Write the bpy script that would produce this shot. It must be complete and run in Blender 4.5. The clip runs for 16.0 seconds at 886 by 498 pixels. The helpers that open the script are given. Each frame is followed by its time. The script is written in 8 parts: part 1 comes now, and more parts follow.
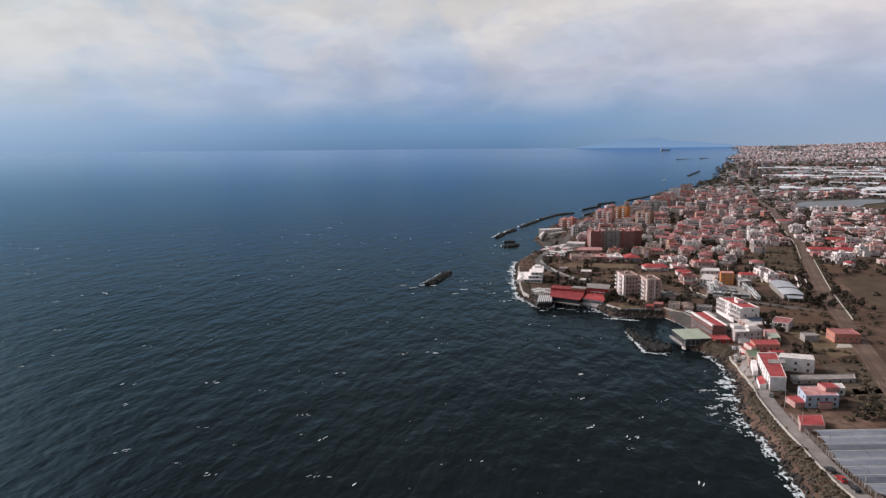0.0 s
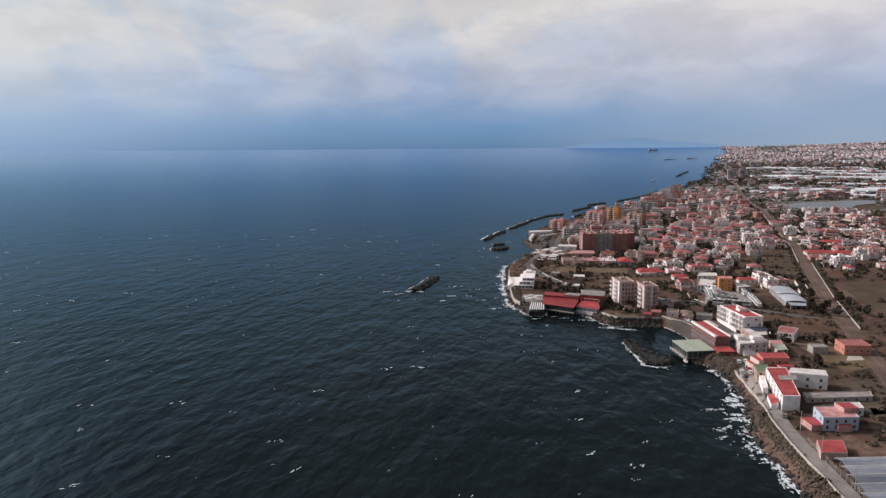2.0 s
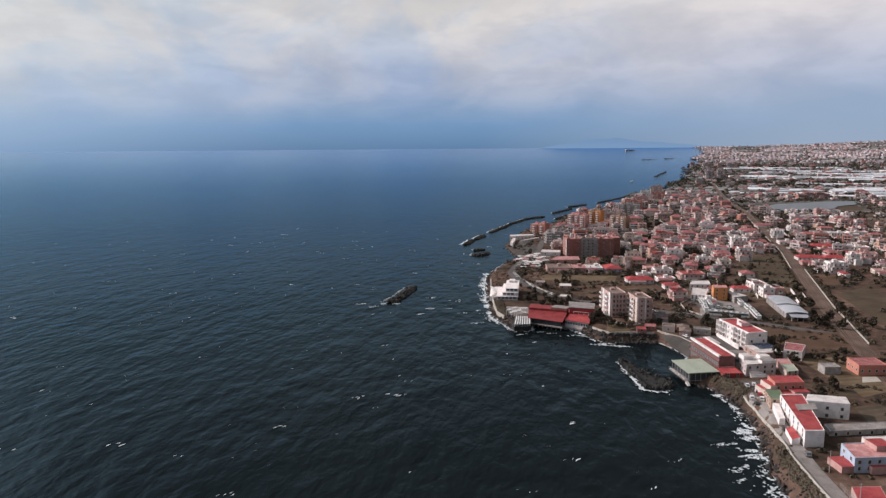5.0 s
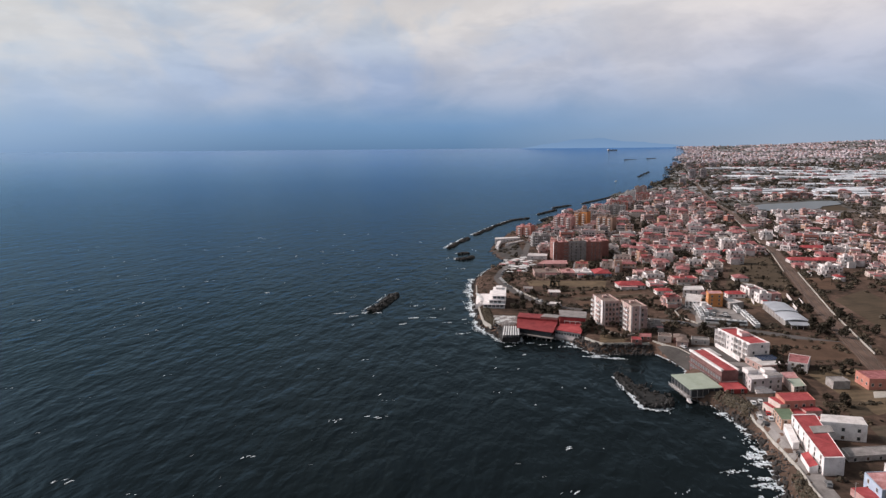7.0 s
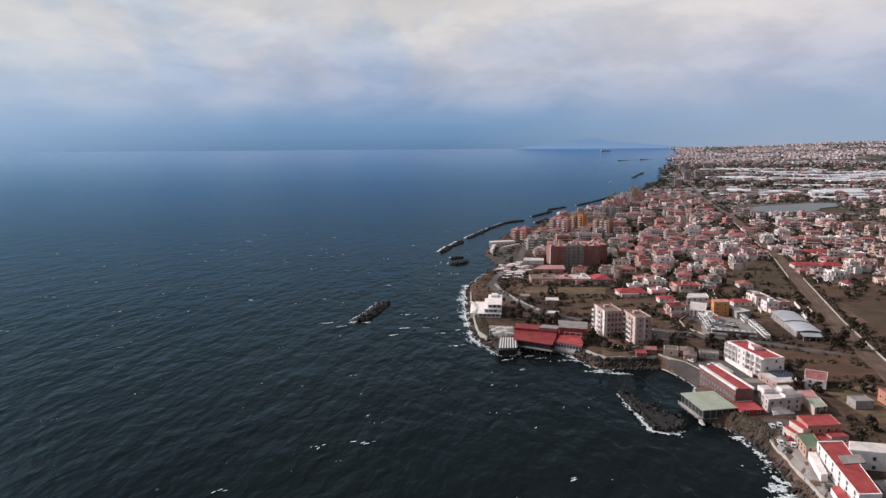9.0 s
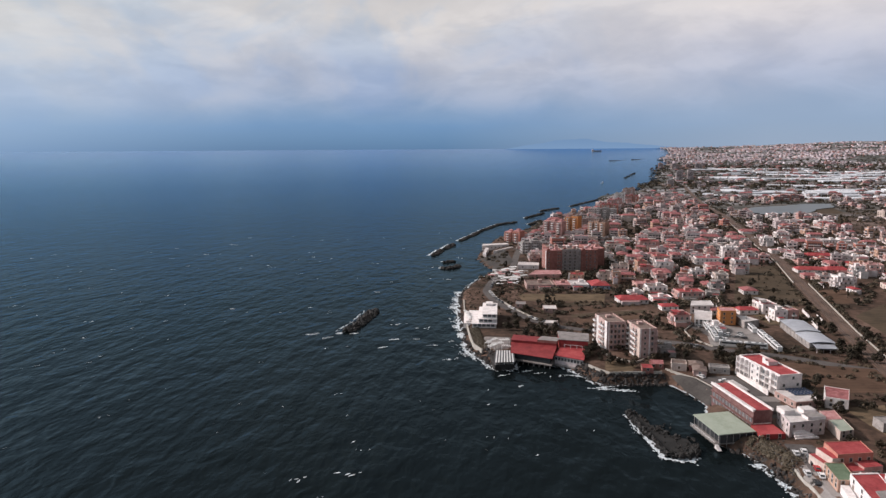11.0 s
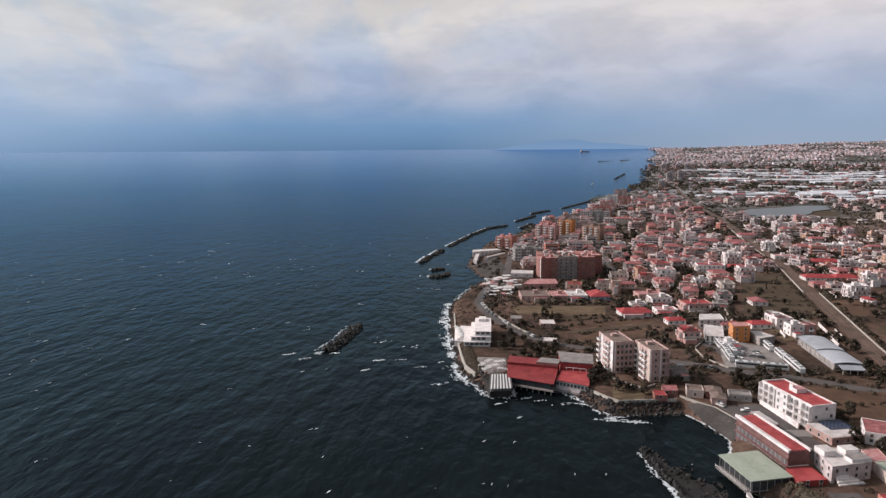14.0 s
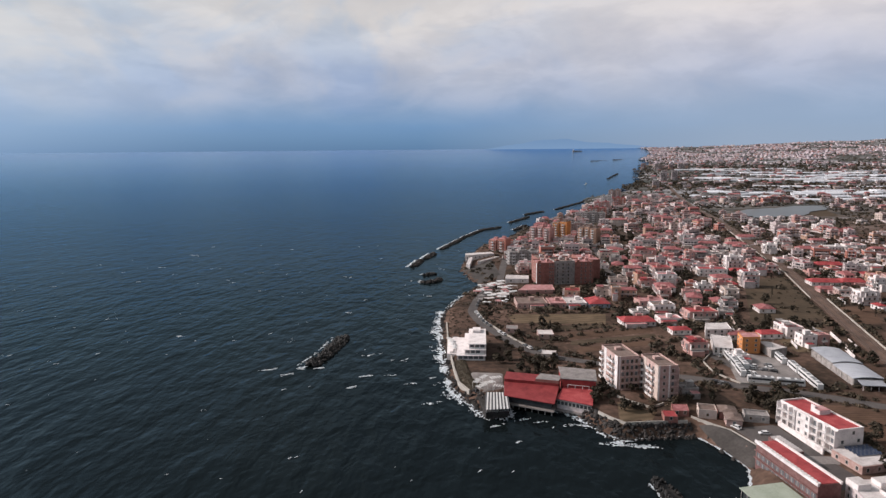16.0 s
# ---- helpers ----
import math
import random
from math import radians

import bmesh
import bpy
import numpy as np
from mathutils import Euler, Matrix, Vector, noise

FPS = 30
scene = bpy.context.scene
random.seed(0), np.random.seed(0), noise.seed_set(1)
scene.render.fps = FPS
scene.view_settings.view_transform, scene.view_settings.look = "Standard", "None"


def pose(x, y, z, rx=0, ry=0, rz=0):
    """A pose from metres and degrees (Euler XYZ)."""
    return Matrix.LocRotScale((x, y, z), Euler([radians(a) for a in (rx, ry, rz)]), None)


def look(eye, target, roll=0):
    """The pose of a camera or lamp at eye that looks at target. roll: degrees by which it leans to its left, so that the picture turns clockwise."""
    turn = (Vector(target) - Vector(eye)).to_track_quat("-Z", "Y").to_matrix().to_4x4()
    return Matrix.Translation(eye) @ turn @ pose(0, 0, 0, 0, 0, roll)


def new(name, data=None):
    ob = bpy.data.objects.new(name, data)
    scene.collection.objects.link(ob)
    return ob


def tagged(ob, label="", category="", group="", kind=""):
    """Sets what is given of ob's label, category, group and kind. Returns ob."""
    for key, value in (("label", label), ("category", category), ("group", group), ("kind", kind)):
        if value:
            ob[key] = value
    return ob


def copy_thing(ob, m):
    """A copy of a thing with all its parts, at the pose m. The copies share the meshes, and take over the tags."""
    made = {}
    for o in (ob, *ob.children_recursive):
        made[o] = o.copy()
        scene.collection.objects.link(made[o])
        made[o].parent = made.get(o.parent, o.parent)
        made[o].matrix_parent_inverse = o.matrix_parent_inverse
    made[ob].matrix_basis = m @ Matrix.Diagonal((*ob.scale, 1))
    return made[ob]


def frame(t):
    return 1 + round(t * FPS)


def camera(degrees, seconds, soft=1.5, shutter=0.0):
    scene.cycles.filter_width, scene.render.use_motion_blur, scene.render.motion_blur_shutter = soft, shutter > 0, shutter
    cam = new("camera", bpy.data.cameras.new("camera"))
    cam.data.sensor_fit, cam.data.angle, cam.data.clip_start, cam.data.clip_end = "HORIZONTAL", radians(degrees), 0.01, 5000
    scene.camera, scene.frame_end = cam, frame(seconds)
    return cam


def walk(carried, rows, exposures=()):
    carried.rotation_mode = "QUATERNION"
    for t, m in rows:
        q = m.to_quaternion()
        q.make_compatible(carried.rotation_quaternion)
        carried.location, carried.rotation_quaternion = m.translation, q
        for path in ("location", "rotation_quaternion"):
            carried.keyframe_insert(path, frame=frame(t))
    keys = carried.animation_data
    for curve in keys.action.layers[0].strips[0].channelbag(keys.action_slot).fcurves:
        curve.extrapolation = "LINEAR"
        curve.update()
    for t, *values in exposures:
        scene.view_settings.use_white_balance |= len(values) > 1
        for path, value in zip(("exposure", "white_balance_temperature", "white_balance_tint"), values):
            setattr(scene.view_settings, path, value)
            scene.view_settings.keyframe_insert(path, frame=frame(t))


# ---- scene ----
cam = camera(68.9, 16.0, soft=1.4)
PATH = [
    (0, (3.363, -2.643, 113.364), (3.393, -0.666, 113.058), -0.5),
    (0.5, (3.913, 3.757, 113.375), (3.951, 5.733, 113.068), -0.5),
    (1, (4.281, 9.82, 113.377), (4.327, 11.796, 113.07), -0.4),
    (1.5, (4.356, 15.751, 113.476), (4.413, 17.727, 113.17), -0.5),
    (2, (4.529, 21.557, 113.469), (4.596, 23.532, 113.162), -0.4),
    (2.5, (4.654, 27.411, 113.673), (4.731, 29.386, 113.367), -0.4),
    (3, (4.945, 32.871, 113.827), (5.03, 34.846, 113.521), -0.5),
    (3.5, (5.132, 38.668, 114.054), (5.227, 40.642, 113.747), -0.5),
    (4, (5.428, 44.672, 114.203), (5.533, 46.645, 113.896), -0.5),
    (6.5, (6.854, 74.823, 114.811), (7.035, 76.791, 114.504), -0.4),
    (7, (7.34, 80.593, 114.891), (7.528, 82.56, 114.584), -0.5),
    (7.5, (7.819, 86.549, 115.014), (8.013, 88.516, 114.707), -0.5),
    (8, (8.253, 92.087, 115.118), (8.453, 94.054, 114.811), -0.4),
    (8.5, (8.886, 97.709, 115.223), (9.091, 99.675, 114.917), -0.5),
    (9, (9.634, 103.591, 115.257), (9.844, 105.556, 114.951), -0.4),
    (11.5, (11.87, 133.566, 115.815), (12.116, 135.527, 115.509), -0.4),
    (12, (12.506, 139.47, 115.976), (12.758, 141.43, 115.671), -0.4),
    (12.5, (13.41, 145.201, 116.095), (13.666, 147.161, 115.789), -0.4),
    (13, (13.829, 151.039, 116.243), (14.092, 152.998, 115.937), -0.4),
    (13.5, (14.531, 156.986, 116.362), (14.801, 158.944, 116.055), -0.4),
    (14, (15.507, 162.965, 116.384), (15.782, 164.923, 116.079), -0.4),
    (14.5, (16.4, 168.983, 116.447), (16.681, 170.94, 116.142), -0.4),
    (15, (17.256, 175.0, 116.541), (17.545, 176.956, 116.235), -0.5),
    (15.5, (18.285, 180.848, 116.733), (18.579, 182.803, 116.427), -0.5),
    (16, (19.282, 186.713, 116.815), (19.581, 188.667, 116.509), -0.5),
]
walk(cam, [(t, look(eye, target, roll)) for t, eye, target, roll in PATH])


# ---- light ----
SUN_AZ, SUN_EL = radians(-66), radians(33)  # azimuth from +y towards +x
SUN_DIR = Vector((math.sin(SUN_AZ) * math.cos(SUN_EL), math.cos(SUN_AZ) * math.cos(SUN_EL), math.sin(SUN_EL)))
sun = new("sun", bpy.data.lights.new("sun", "SUN"))
sun.data.energy, sun.data.angle, sun.data.color = 3.35, radians(1.0), (1.0, 0.848, 0.797)
sun.matrix_world = look(SUN_DIR * 400, (0, 0, 0))


class Nodes:
    """A short way to write node trees."""

    def __init__(self, tree):
        self.t = tree
        tree.nodes.clear()

    def __call__(self, kind, ins=None, **props):
        n = self.t.nodes.new(kind)
        for k, v in props.items():
            setattr(n, k, v)
        for k, v in (ins or {}).items():
            if isinstance(v, bpy.types.NodeSocket):
                self.t.links.new(v, n.inputs[k])
            else:
                n.inputs[k].default_value = v
        return n

    def ramp(self, fac, stops, mode="LINEAR"):
        n = self.t.nodes.new("ShaderNodeValToRGB")
        n.color_ramp.interpolation = mode
        while len(n.color_ramp.elements) < len(stops):
            n.color_ramp.elements.new(0.5)
        for e, (p, c) in zip(n.color_ramp.elements, stops):
            e.position = p
            e.color = (*c, 1) if len(c) == 3 else c
        self.t.links.new(fac, n.inputs[0])
        return n.outputs[0]

    def mix(self, fac, a, b, blend="MIX"):
        n = self.t.nodes.new("ShaderNodeMix")
        n.data_type, n.blend_type = "RGBA", blend
        for k, v in ((0, fac), (6, a), (7, b)):
            if isinstance(v, bpy.types.NodeSocket):
                self.t.links.new(v, n.inputs[k])
            elif k == 0:
                n.inputs[k].default_value = v
            else:
                n.inputs[k].default_value = (*v, 1) if len(v) == 3 else v
        return n.outputs[2]

    def math(self, op, a, b=0.0, c=0.0):
        n = self.t.nodes.new("ShaderNodeMath")
        n.operation = op
        for k, v in enumerate((a, b, c)):
            if isinstance(v, bpy.types.NodeSocket):
                self.t.links.new(v, n.inputs[k])
            else:
                n.inputs[k].default_value = v
        return n.outputs[0]

    def noise(self, vec, scale, detail=4.0, rough=0.5, dist=0.0):
        return self("ShaderNodeTexNoise", {"Vector": vec, "Scale": scale, "Detail": detail, "Roughness": rough, "Distortion": dist}).outputs[0]


def grey(v):
    return (v, v, v)


# Broken cloud over a blue strip of clear air along the horizon
world = bpy.data.worlds.new("world")
scene.world = world
world.use_nodes = True
N = Nodes(world.node_tree)
gen = N("ShaderNodeTexCoord").outputs["Generated"]
sep = N("ShaderNodeSeparateXYZ", {0: gen})
sky = N("ShaderNodeTexSky", sky_type="NISHITA", sun_disc=False, sun_elevation=SUN_EL, sun_rotation=SUN_AZ)
flat = N("ShaderNodeMapping", {"Vector": gen, "Scale": (1.0, 1.0, 2.4)}).outputs[0]
big = N.noise(flat, 3.1, 5.0, 0.55, 0.3)
mid = N.noise(flat, 8.0, 5.0, 0.55, 0.3)
lift = N.math("MULTIPLY_ADD", big, 0.115, -0.0575)
lift2 = N.math("MULTIPLY_ADD", mid, 0.07, -0.035)
damp = N("ShaderNodeMapRange", {"Value": sep.outputs[2], "From Min": 0.02, "From Max": 0.11}).outputs[0]
h1 = N.math("MULTIPLY_ADD", N.math("ADD", lift, lift2), damp, sep.outputs[2])
strip = N.ramp(h1, [(0.0, (0.098, 0.215, 0.40)), (0.012, (0.11, 0.24, 0.44)), (0.034, (0.14, 0.285, 0.52)), (0.052, (0.21, 0.335, 0.55)),
                    (0.08, (0.37, 0.44, 0.60)), (0.125, (0.50, 0.53, 0.62)), (0.20, (0.68, 0.665, 0.66)), (0.30, (0.54, 0.54, 0.55)), (0.6, (0.32, 0.325, 0.34)), (1.0, (0.27, 0.275, 0.29))])
right = N("ShaderNodeMapRange", {"Value": sep.outputs[0], "From Min": 0.12, "From Max": 0.55}).outputs[0]
low = N("ShaderNodeMapRange", {"Value": sep.outputs[2], "From Min": 0.0, "From Max": 0.16, "To Min": 1.0, "To Max": 0.0}).outputs[0]
hazy = N.mix(N.math("MULTIPLY", N.math("MULTIPLY", right, low), 0.8), strip, (0.37, 0.455, 0.60))
dot = N("ShaderNodeVectorMath", {0: gen, 1: tuple(SUN_DIR)}, operation="DOT_PRODUCT").outputs["Value"]
glow = N("ShaderNodeMapRange", {"Value": dot, "From Min": 0.42, "From Max": 0.88}, interpolation_type="SMOOTHSTEP").outputs[0]
veil = N.mix(N("ShaderNodeMapRange", {"Value": sep.outputs[2], "From Min": 0.0, "From Max": 0.13}).outputs[0], (0.28, 0.48, 0.79), (0.64, 0.665, 0.66))
lit = N.mix(N.math("MULTIPLY", glow, 0.72), hazy, veil)
near_sun = N("ShaderNodeMapRange", {"Value": dot, "From Min": 0.79, "From Max": 0.99, "To Min": 1.0, "To Max": 4.6}, interpolation_type="SMOOTHSTEP").outputs[0]
lit = N.mix(1.0, lit, N("ShaderNodeCombineColor", {0: near_sun, 1: near_sun, 2: near_sun}).outputs[0], "MULTIPLY")
aside = N("ShaderNodeMapRange", {"Value": dot, "From Min": -0.5, "From Max": 0.8, "To Min": 0.38, "To Max": 1.0}, interpolation_type="SMOOTHSTEP").outputs[0]
ahead = N("ShaderNodeMapRange", {"Value": sep.outputs[1], "From Min": 0.3, "From Max": 0.75}, interpolation_type="SMOOTHSTEP").outputs[0]
below = N("ShaderNodeMapRange", {"Value": sep.outputs[2], "From Min": 0.2, "From Max": 0.5, "To Min": 1.0, "To Max": 0.0}, interpolation_type="SMOOTHSTEP").outputs[0]
keep = N.math("MAXIMUM", aside, N.math("MULTIPLY", ahead, below))
lit = N.mix(1.0, lit, N("ShaderNodeCombineColor", {0: keep, 1: keep, 2: keep}).outputs[0], "MULTIPLY")
puff = N.ramp(N.noise(flat, 8.0, 5.0, 0.55, 0.25), [(0.36, grey(0.92)), (0.5, grey(0.985)), (0.55, grey(1.03)), (0.66, grey(1.07))])
soft = N("ShaderNodeMapping", {"Vector": gen, "Location": (0.35, 0.0, 0.2), "Scale": (1.0, 1.0, 1.7)}).outputs[0]
thin = N("ShaderNodeMapRange", {"Value": N.noise(soft, 5.2, 4.0, 0.55, 0.5), "From Min": 0.42, "From Max": 0.60}, interpolation_type="SMOOTHSTEP").outputs[0]
thin = N.math("MULTIPLY", thin, N.math("SUBTRACT", 1.0, N.math("MULTIPLY", right, 0.75)))
body = N.mix(thin, (1.045, 1.005, 0.99), (0.83, 0.905, 1.02))
body = N.mix(right, body, (1.13, 1.065, 1.06))
cloud = N.mix(damp, lit, N.mix(1.0, N.mix(1.0, lit, puff, "MULTIPLY"), body, "MULTIPLY"))
clear = N.mix(1.0, sky.outputs[0], grey(0.12), "MULTIPLY")
allsky = N.mix(0.08, cloud, clear)
bg = N("ShaderNodeBackground", {"Color": allsky, "Strength": 1.0})
N("ShaderNodeOutputWorld", {"Surface": bg.outputs[0]})


# ---- materials ----
def material(name):
    m = bpy.data.materials.new(name)
    m.use_nodes = True
    return m, Nodes(m.node_tree)


def surface(name, stops, scale=0.25, fine=3.0, rough=0.8, bump=0.0, metal=0.0, vary=0.12, spec=0.35, stretch=None):
    """A weathered surface: colours spread by a coarse noise, broken by a fine one, with a drift from object to object."""
    m, N = material(name)
    co = N("ShaderNodeNewGeometry").outputs["Position"]
    if stretch:
        co = N("ShaderNodeMapping", {"Vector": co, "Scale": stretch}).outputs[0]
    a = N.noise(co, scale, 5.0, 0.6, 0.4)
    b = N.noise(co, fine, 4.0, 0.6)
    f = N.math("MULTIPLY_ADD", N.math("SUBTRACT", b, 0.5), 0.5, a)
    n = len(stops)
    col = N.ramp(f, [(0.3 + 0.4 * k / max(n - 1, 1), c) for k, c in enumerate(stops)])
    rnd = N("ShaderNodeObjectInfo").outputs["Random"]
    isl = N("ShaderNodeNewGeometry").outputs["Random Per Island"]
    drift = N.math("ADD", N.math("MULTIPLY", rnd, vary), N.math("MULTIPLY_ADD", isl, vary, 1.0 - vary))
    tone = N("ShaderNodeCombineColor", {0: drift, 1: drift, 2: drift}).outputs[0]
    col = N.mix(1.0, col, tone, "MULTIPLY")
    ins = {"Base Color": col, "Roughness": rough, "Metallic": metal, "Specular IOR Level": spec}
    if bump:
        ins["Normal"] = N("ShaderNodeBump", {"Strength": 0.6, "Distance": bump, "Height": b}).outputs[0]
    p = N("ShaderNodeBsdfPrincipled", ins)
    N("ShaderNodeOutputMaterial", {0: p.outputs[0]})
    return m


def sea_material():
    m, N = material("sea_water")
    co = N("ShaderNodeNewGeometry").outputs["Position"]
    along = N("ShaderNodeVectorRotate", {"Vector": co, "Angle": radians(-76)}, rotation_type="Z_AXIS").outputs[0]
    crest = N("ShaderNodeMapping", {"Vector": along, "Scale": (0.58, 1.0, 1.0)}).outputs[0]
    swell = N.noise(crest, 0.05, 2.0, 0.45, 0.2)
    chop = N.noise(crest, 0.14, 2.0, 0.5, 0.2)
    rip = N.noise(co, 0.5, 2.0, 0.5)
    h = N.math("ADD", N.math("MULTIPLY", swell, 1.5), N.math("ADD", N.math("MULTIPLY", chop, 1.05), N.math("MULTIPLY", rip, 0.08)))
    level = N("ShaderNodeCombineXYZ", {2: 1.0}).outputs[0]
    bump = N("ShaderNodeBump", {"Strength": 1.0, "Distance": 1.0, "Height": h, "Normal": level}).outputs[0]
    patch = N.noise(co, 0.004, 3.0, 0.5)
    col = N.ramp(patch, [(0.35, (0.0055, 0.0078, 0.0083)), (0.65, (0.007, 0.010, 0.011))])
    body = N("ShaderNodeBsdfDiffuse", {"Color": col, "Normal": bump})
    fres = N("ShaderNodeFresnel", {"IOR": 1.33, "Normal": bump})
    # Reflection colour painted by view angle, so far water pales into the horizon sky
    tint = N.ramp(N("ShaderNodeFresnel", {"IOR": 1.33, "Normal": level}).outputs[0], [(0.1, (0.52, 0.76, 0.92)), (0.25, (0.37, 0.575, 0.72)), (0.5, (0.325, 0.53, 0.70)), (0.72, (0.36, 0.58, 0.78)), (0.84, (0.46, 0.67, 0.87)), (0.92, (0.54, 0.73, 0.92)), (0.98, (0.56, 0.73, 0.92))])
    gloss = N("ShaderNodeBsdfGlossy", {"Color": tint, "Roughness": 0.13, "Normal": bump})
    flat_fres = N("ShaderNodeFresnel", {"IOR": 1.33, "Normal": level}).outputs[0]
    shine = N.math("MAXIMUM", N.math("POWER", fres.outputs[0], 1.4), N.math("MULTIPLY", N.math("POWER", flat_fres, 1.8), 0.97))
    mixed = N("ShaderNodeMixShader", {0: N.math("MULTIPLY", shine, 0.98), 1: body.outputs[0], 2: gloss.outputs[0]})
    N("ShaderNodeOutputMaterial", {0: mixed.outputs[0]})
    return m


def ground_material():
    """Dry grass, scrub and bare brown soil; beyond the houses a patchwork of plots."""
    m, N = material("ground_soil")
    co = N("ShaderNodeNewGeometry").outputs["Position"]
    a = N.noise(co, 0.02, 4.0, 0.6, 0.5)
    b = N.noise(co, 0.25, 5.0, 0.65)
    f = N.math("MULTIPLY_ADD", N.math("SUBTRACT", b, 0.5), 0.7, a)
    soil = N.ramp(f, [(0.3, (0.038, 0.028, 0.021)), (0.46, (0.074, 0.049, 0.037)), (0.6, (0.118, 0.075, 0.057)), (0.76, (0.195, 0.135, 0.108))])
    rot = N("ShaderNodeMapping", {"Vector": co, "Rotation": (0, 0, radians(24)), "Scale": (0.012, 0.024, 0.0)}).outputs[0]
    cell = N("ShaderNodeTexVoronoi", {"Vector": rot, "Scale": 1.0, "Randomness": 0.8}, distance="CHEBYCHEV").outputs["Color"]
    one = N("ShaderNodeSeparateColor", {0: cell}).outputs[0]
    # Plots paled to bluish grey, distance haze put into their base colours
    plots = N.ramp(one, [(0.0, (0.075, 0.088, 0.085)), (0.3, (0.145, 0.145, 0.14)), (0.5, (0.07, 0.085, 0.08)), (0.68, (0.20, 0.20, 0.205)), (0.85, (0.34, 0.345, 0.36))], "CONSTANT")
    y = N("ShaderNodeSeparateXYZ", {0: co}).outputs[1]
    far = N("ShaderNodeMapRange", {"Value": y, "From Min": 900.0, "From Max": 1300.0}).outputs[0]
    col = N.mix(N.math("MULTIPLY", far, 0.75), soil, plots)
    bump = N("ShaderNodeBump", {"Strength": 0.7, "Distance": 0.5, "Height": b}).outputs[0]
    p = N("ShaderNodeBsdfPrincipled", {"Base Color": col, "Roughness": 0.95, "Normal": bump, "Specular IOR Level": 0.1})
    N("ShaderNodeOutputMaterial", {0: p.outputs[0]})
    return m


def leaf_material(name, dark, light):
    m, N = material(name)
    geo = N("ShaderNodeNewGeometry")
    rnd = N("ShaderNodeObjectInfo").outputs["Random"]
    f = N.math("ADD", N.math("MULTIPLY", geo.outputs["Random Per Island"], 0.6), N.math("MULTIPLY", rnd, 0.4))
    col = N.ramp(f, [(0.0, dark), (1.0, light)])
    p = N("ShaderNodeBsdfPrincipled", {"Base Color": col, "Roughness": 0.7, "Specular IOR Level": 0.2})
    N("ShaderNodeOutputMaterial", {0: p.outputs[0]})
    return m


def field_material(name, dark, light, turn, pitch=2.2):
    """Ploughed or stubbled soil in rows."""
    m, N = material(name)
    co = N("ShaderNodeNewGeometry").outputs["Position"]
    rot = N("ShaderNodeMapping", {"Vector": co, "Rotation": (0, 0, radians(turn))}).outputs[0]
    wave = N("ShaderNodeTexWave", {"Vector": rot, "Scale": 0.32 / pitch, "Distortion": 2.5, "Detail": 3.0, "Detail Scale": 0.4}, bands_direction="Y").outputs[1]
    a = N.noise(co, 0.06, 5.0, 0.65, 0.5)
    f = N.math("ADD", N.math("MULTIPLY", wave, 0.1), N.math("ADD", N.math("MULTIPLY", a, 0.75), N.math("MULTIPLY", N.noise(co, 0.5, 4.0, 0.7), 0.22)))
    col = N.ramp(f, [(0.3, dark), (0.8, light)])
    bump = N("ShaderNodeBump", {"Strength": 0.25, "Distance": 0.2, "Height": wave}).outputs[0]
    p = N("ShaderNodeBsdfPrincipled", {"Base Color": col, "Roughness": 0.95, "Normal": bump, "Specular IOR Level": 0.1})
    N("ShaderNodeOutputMaterial", {0: p.outputs[0]})
    return m


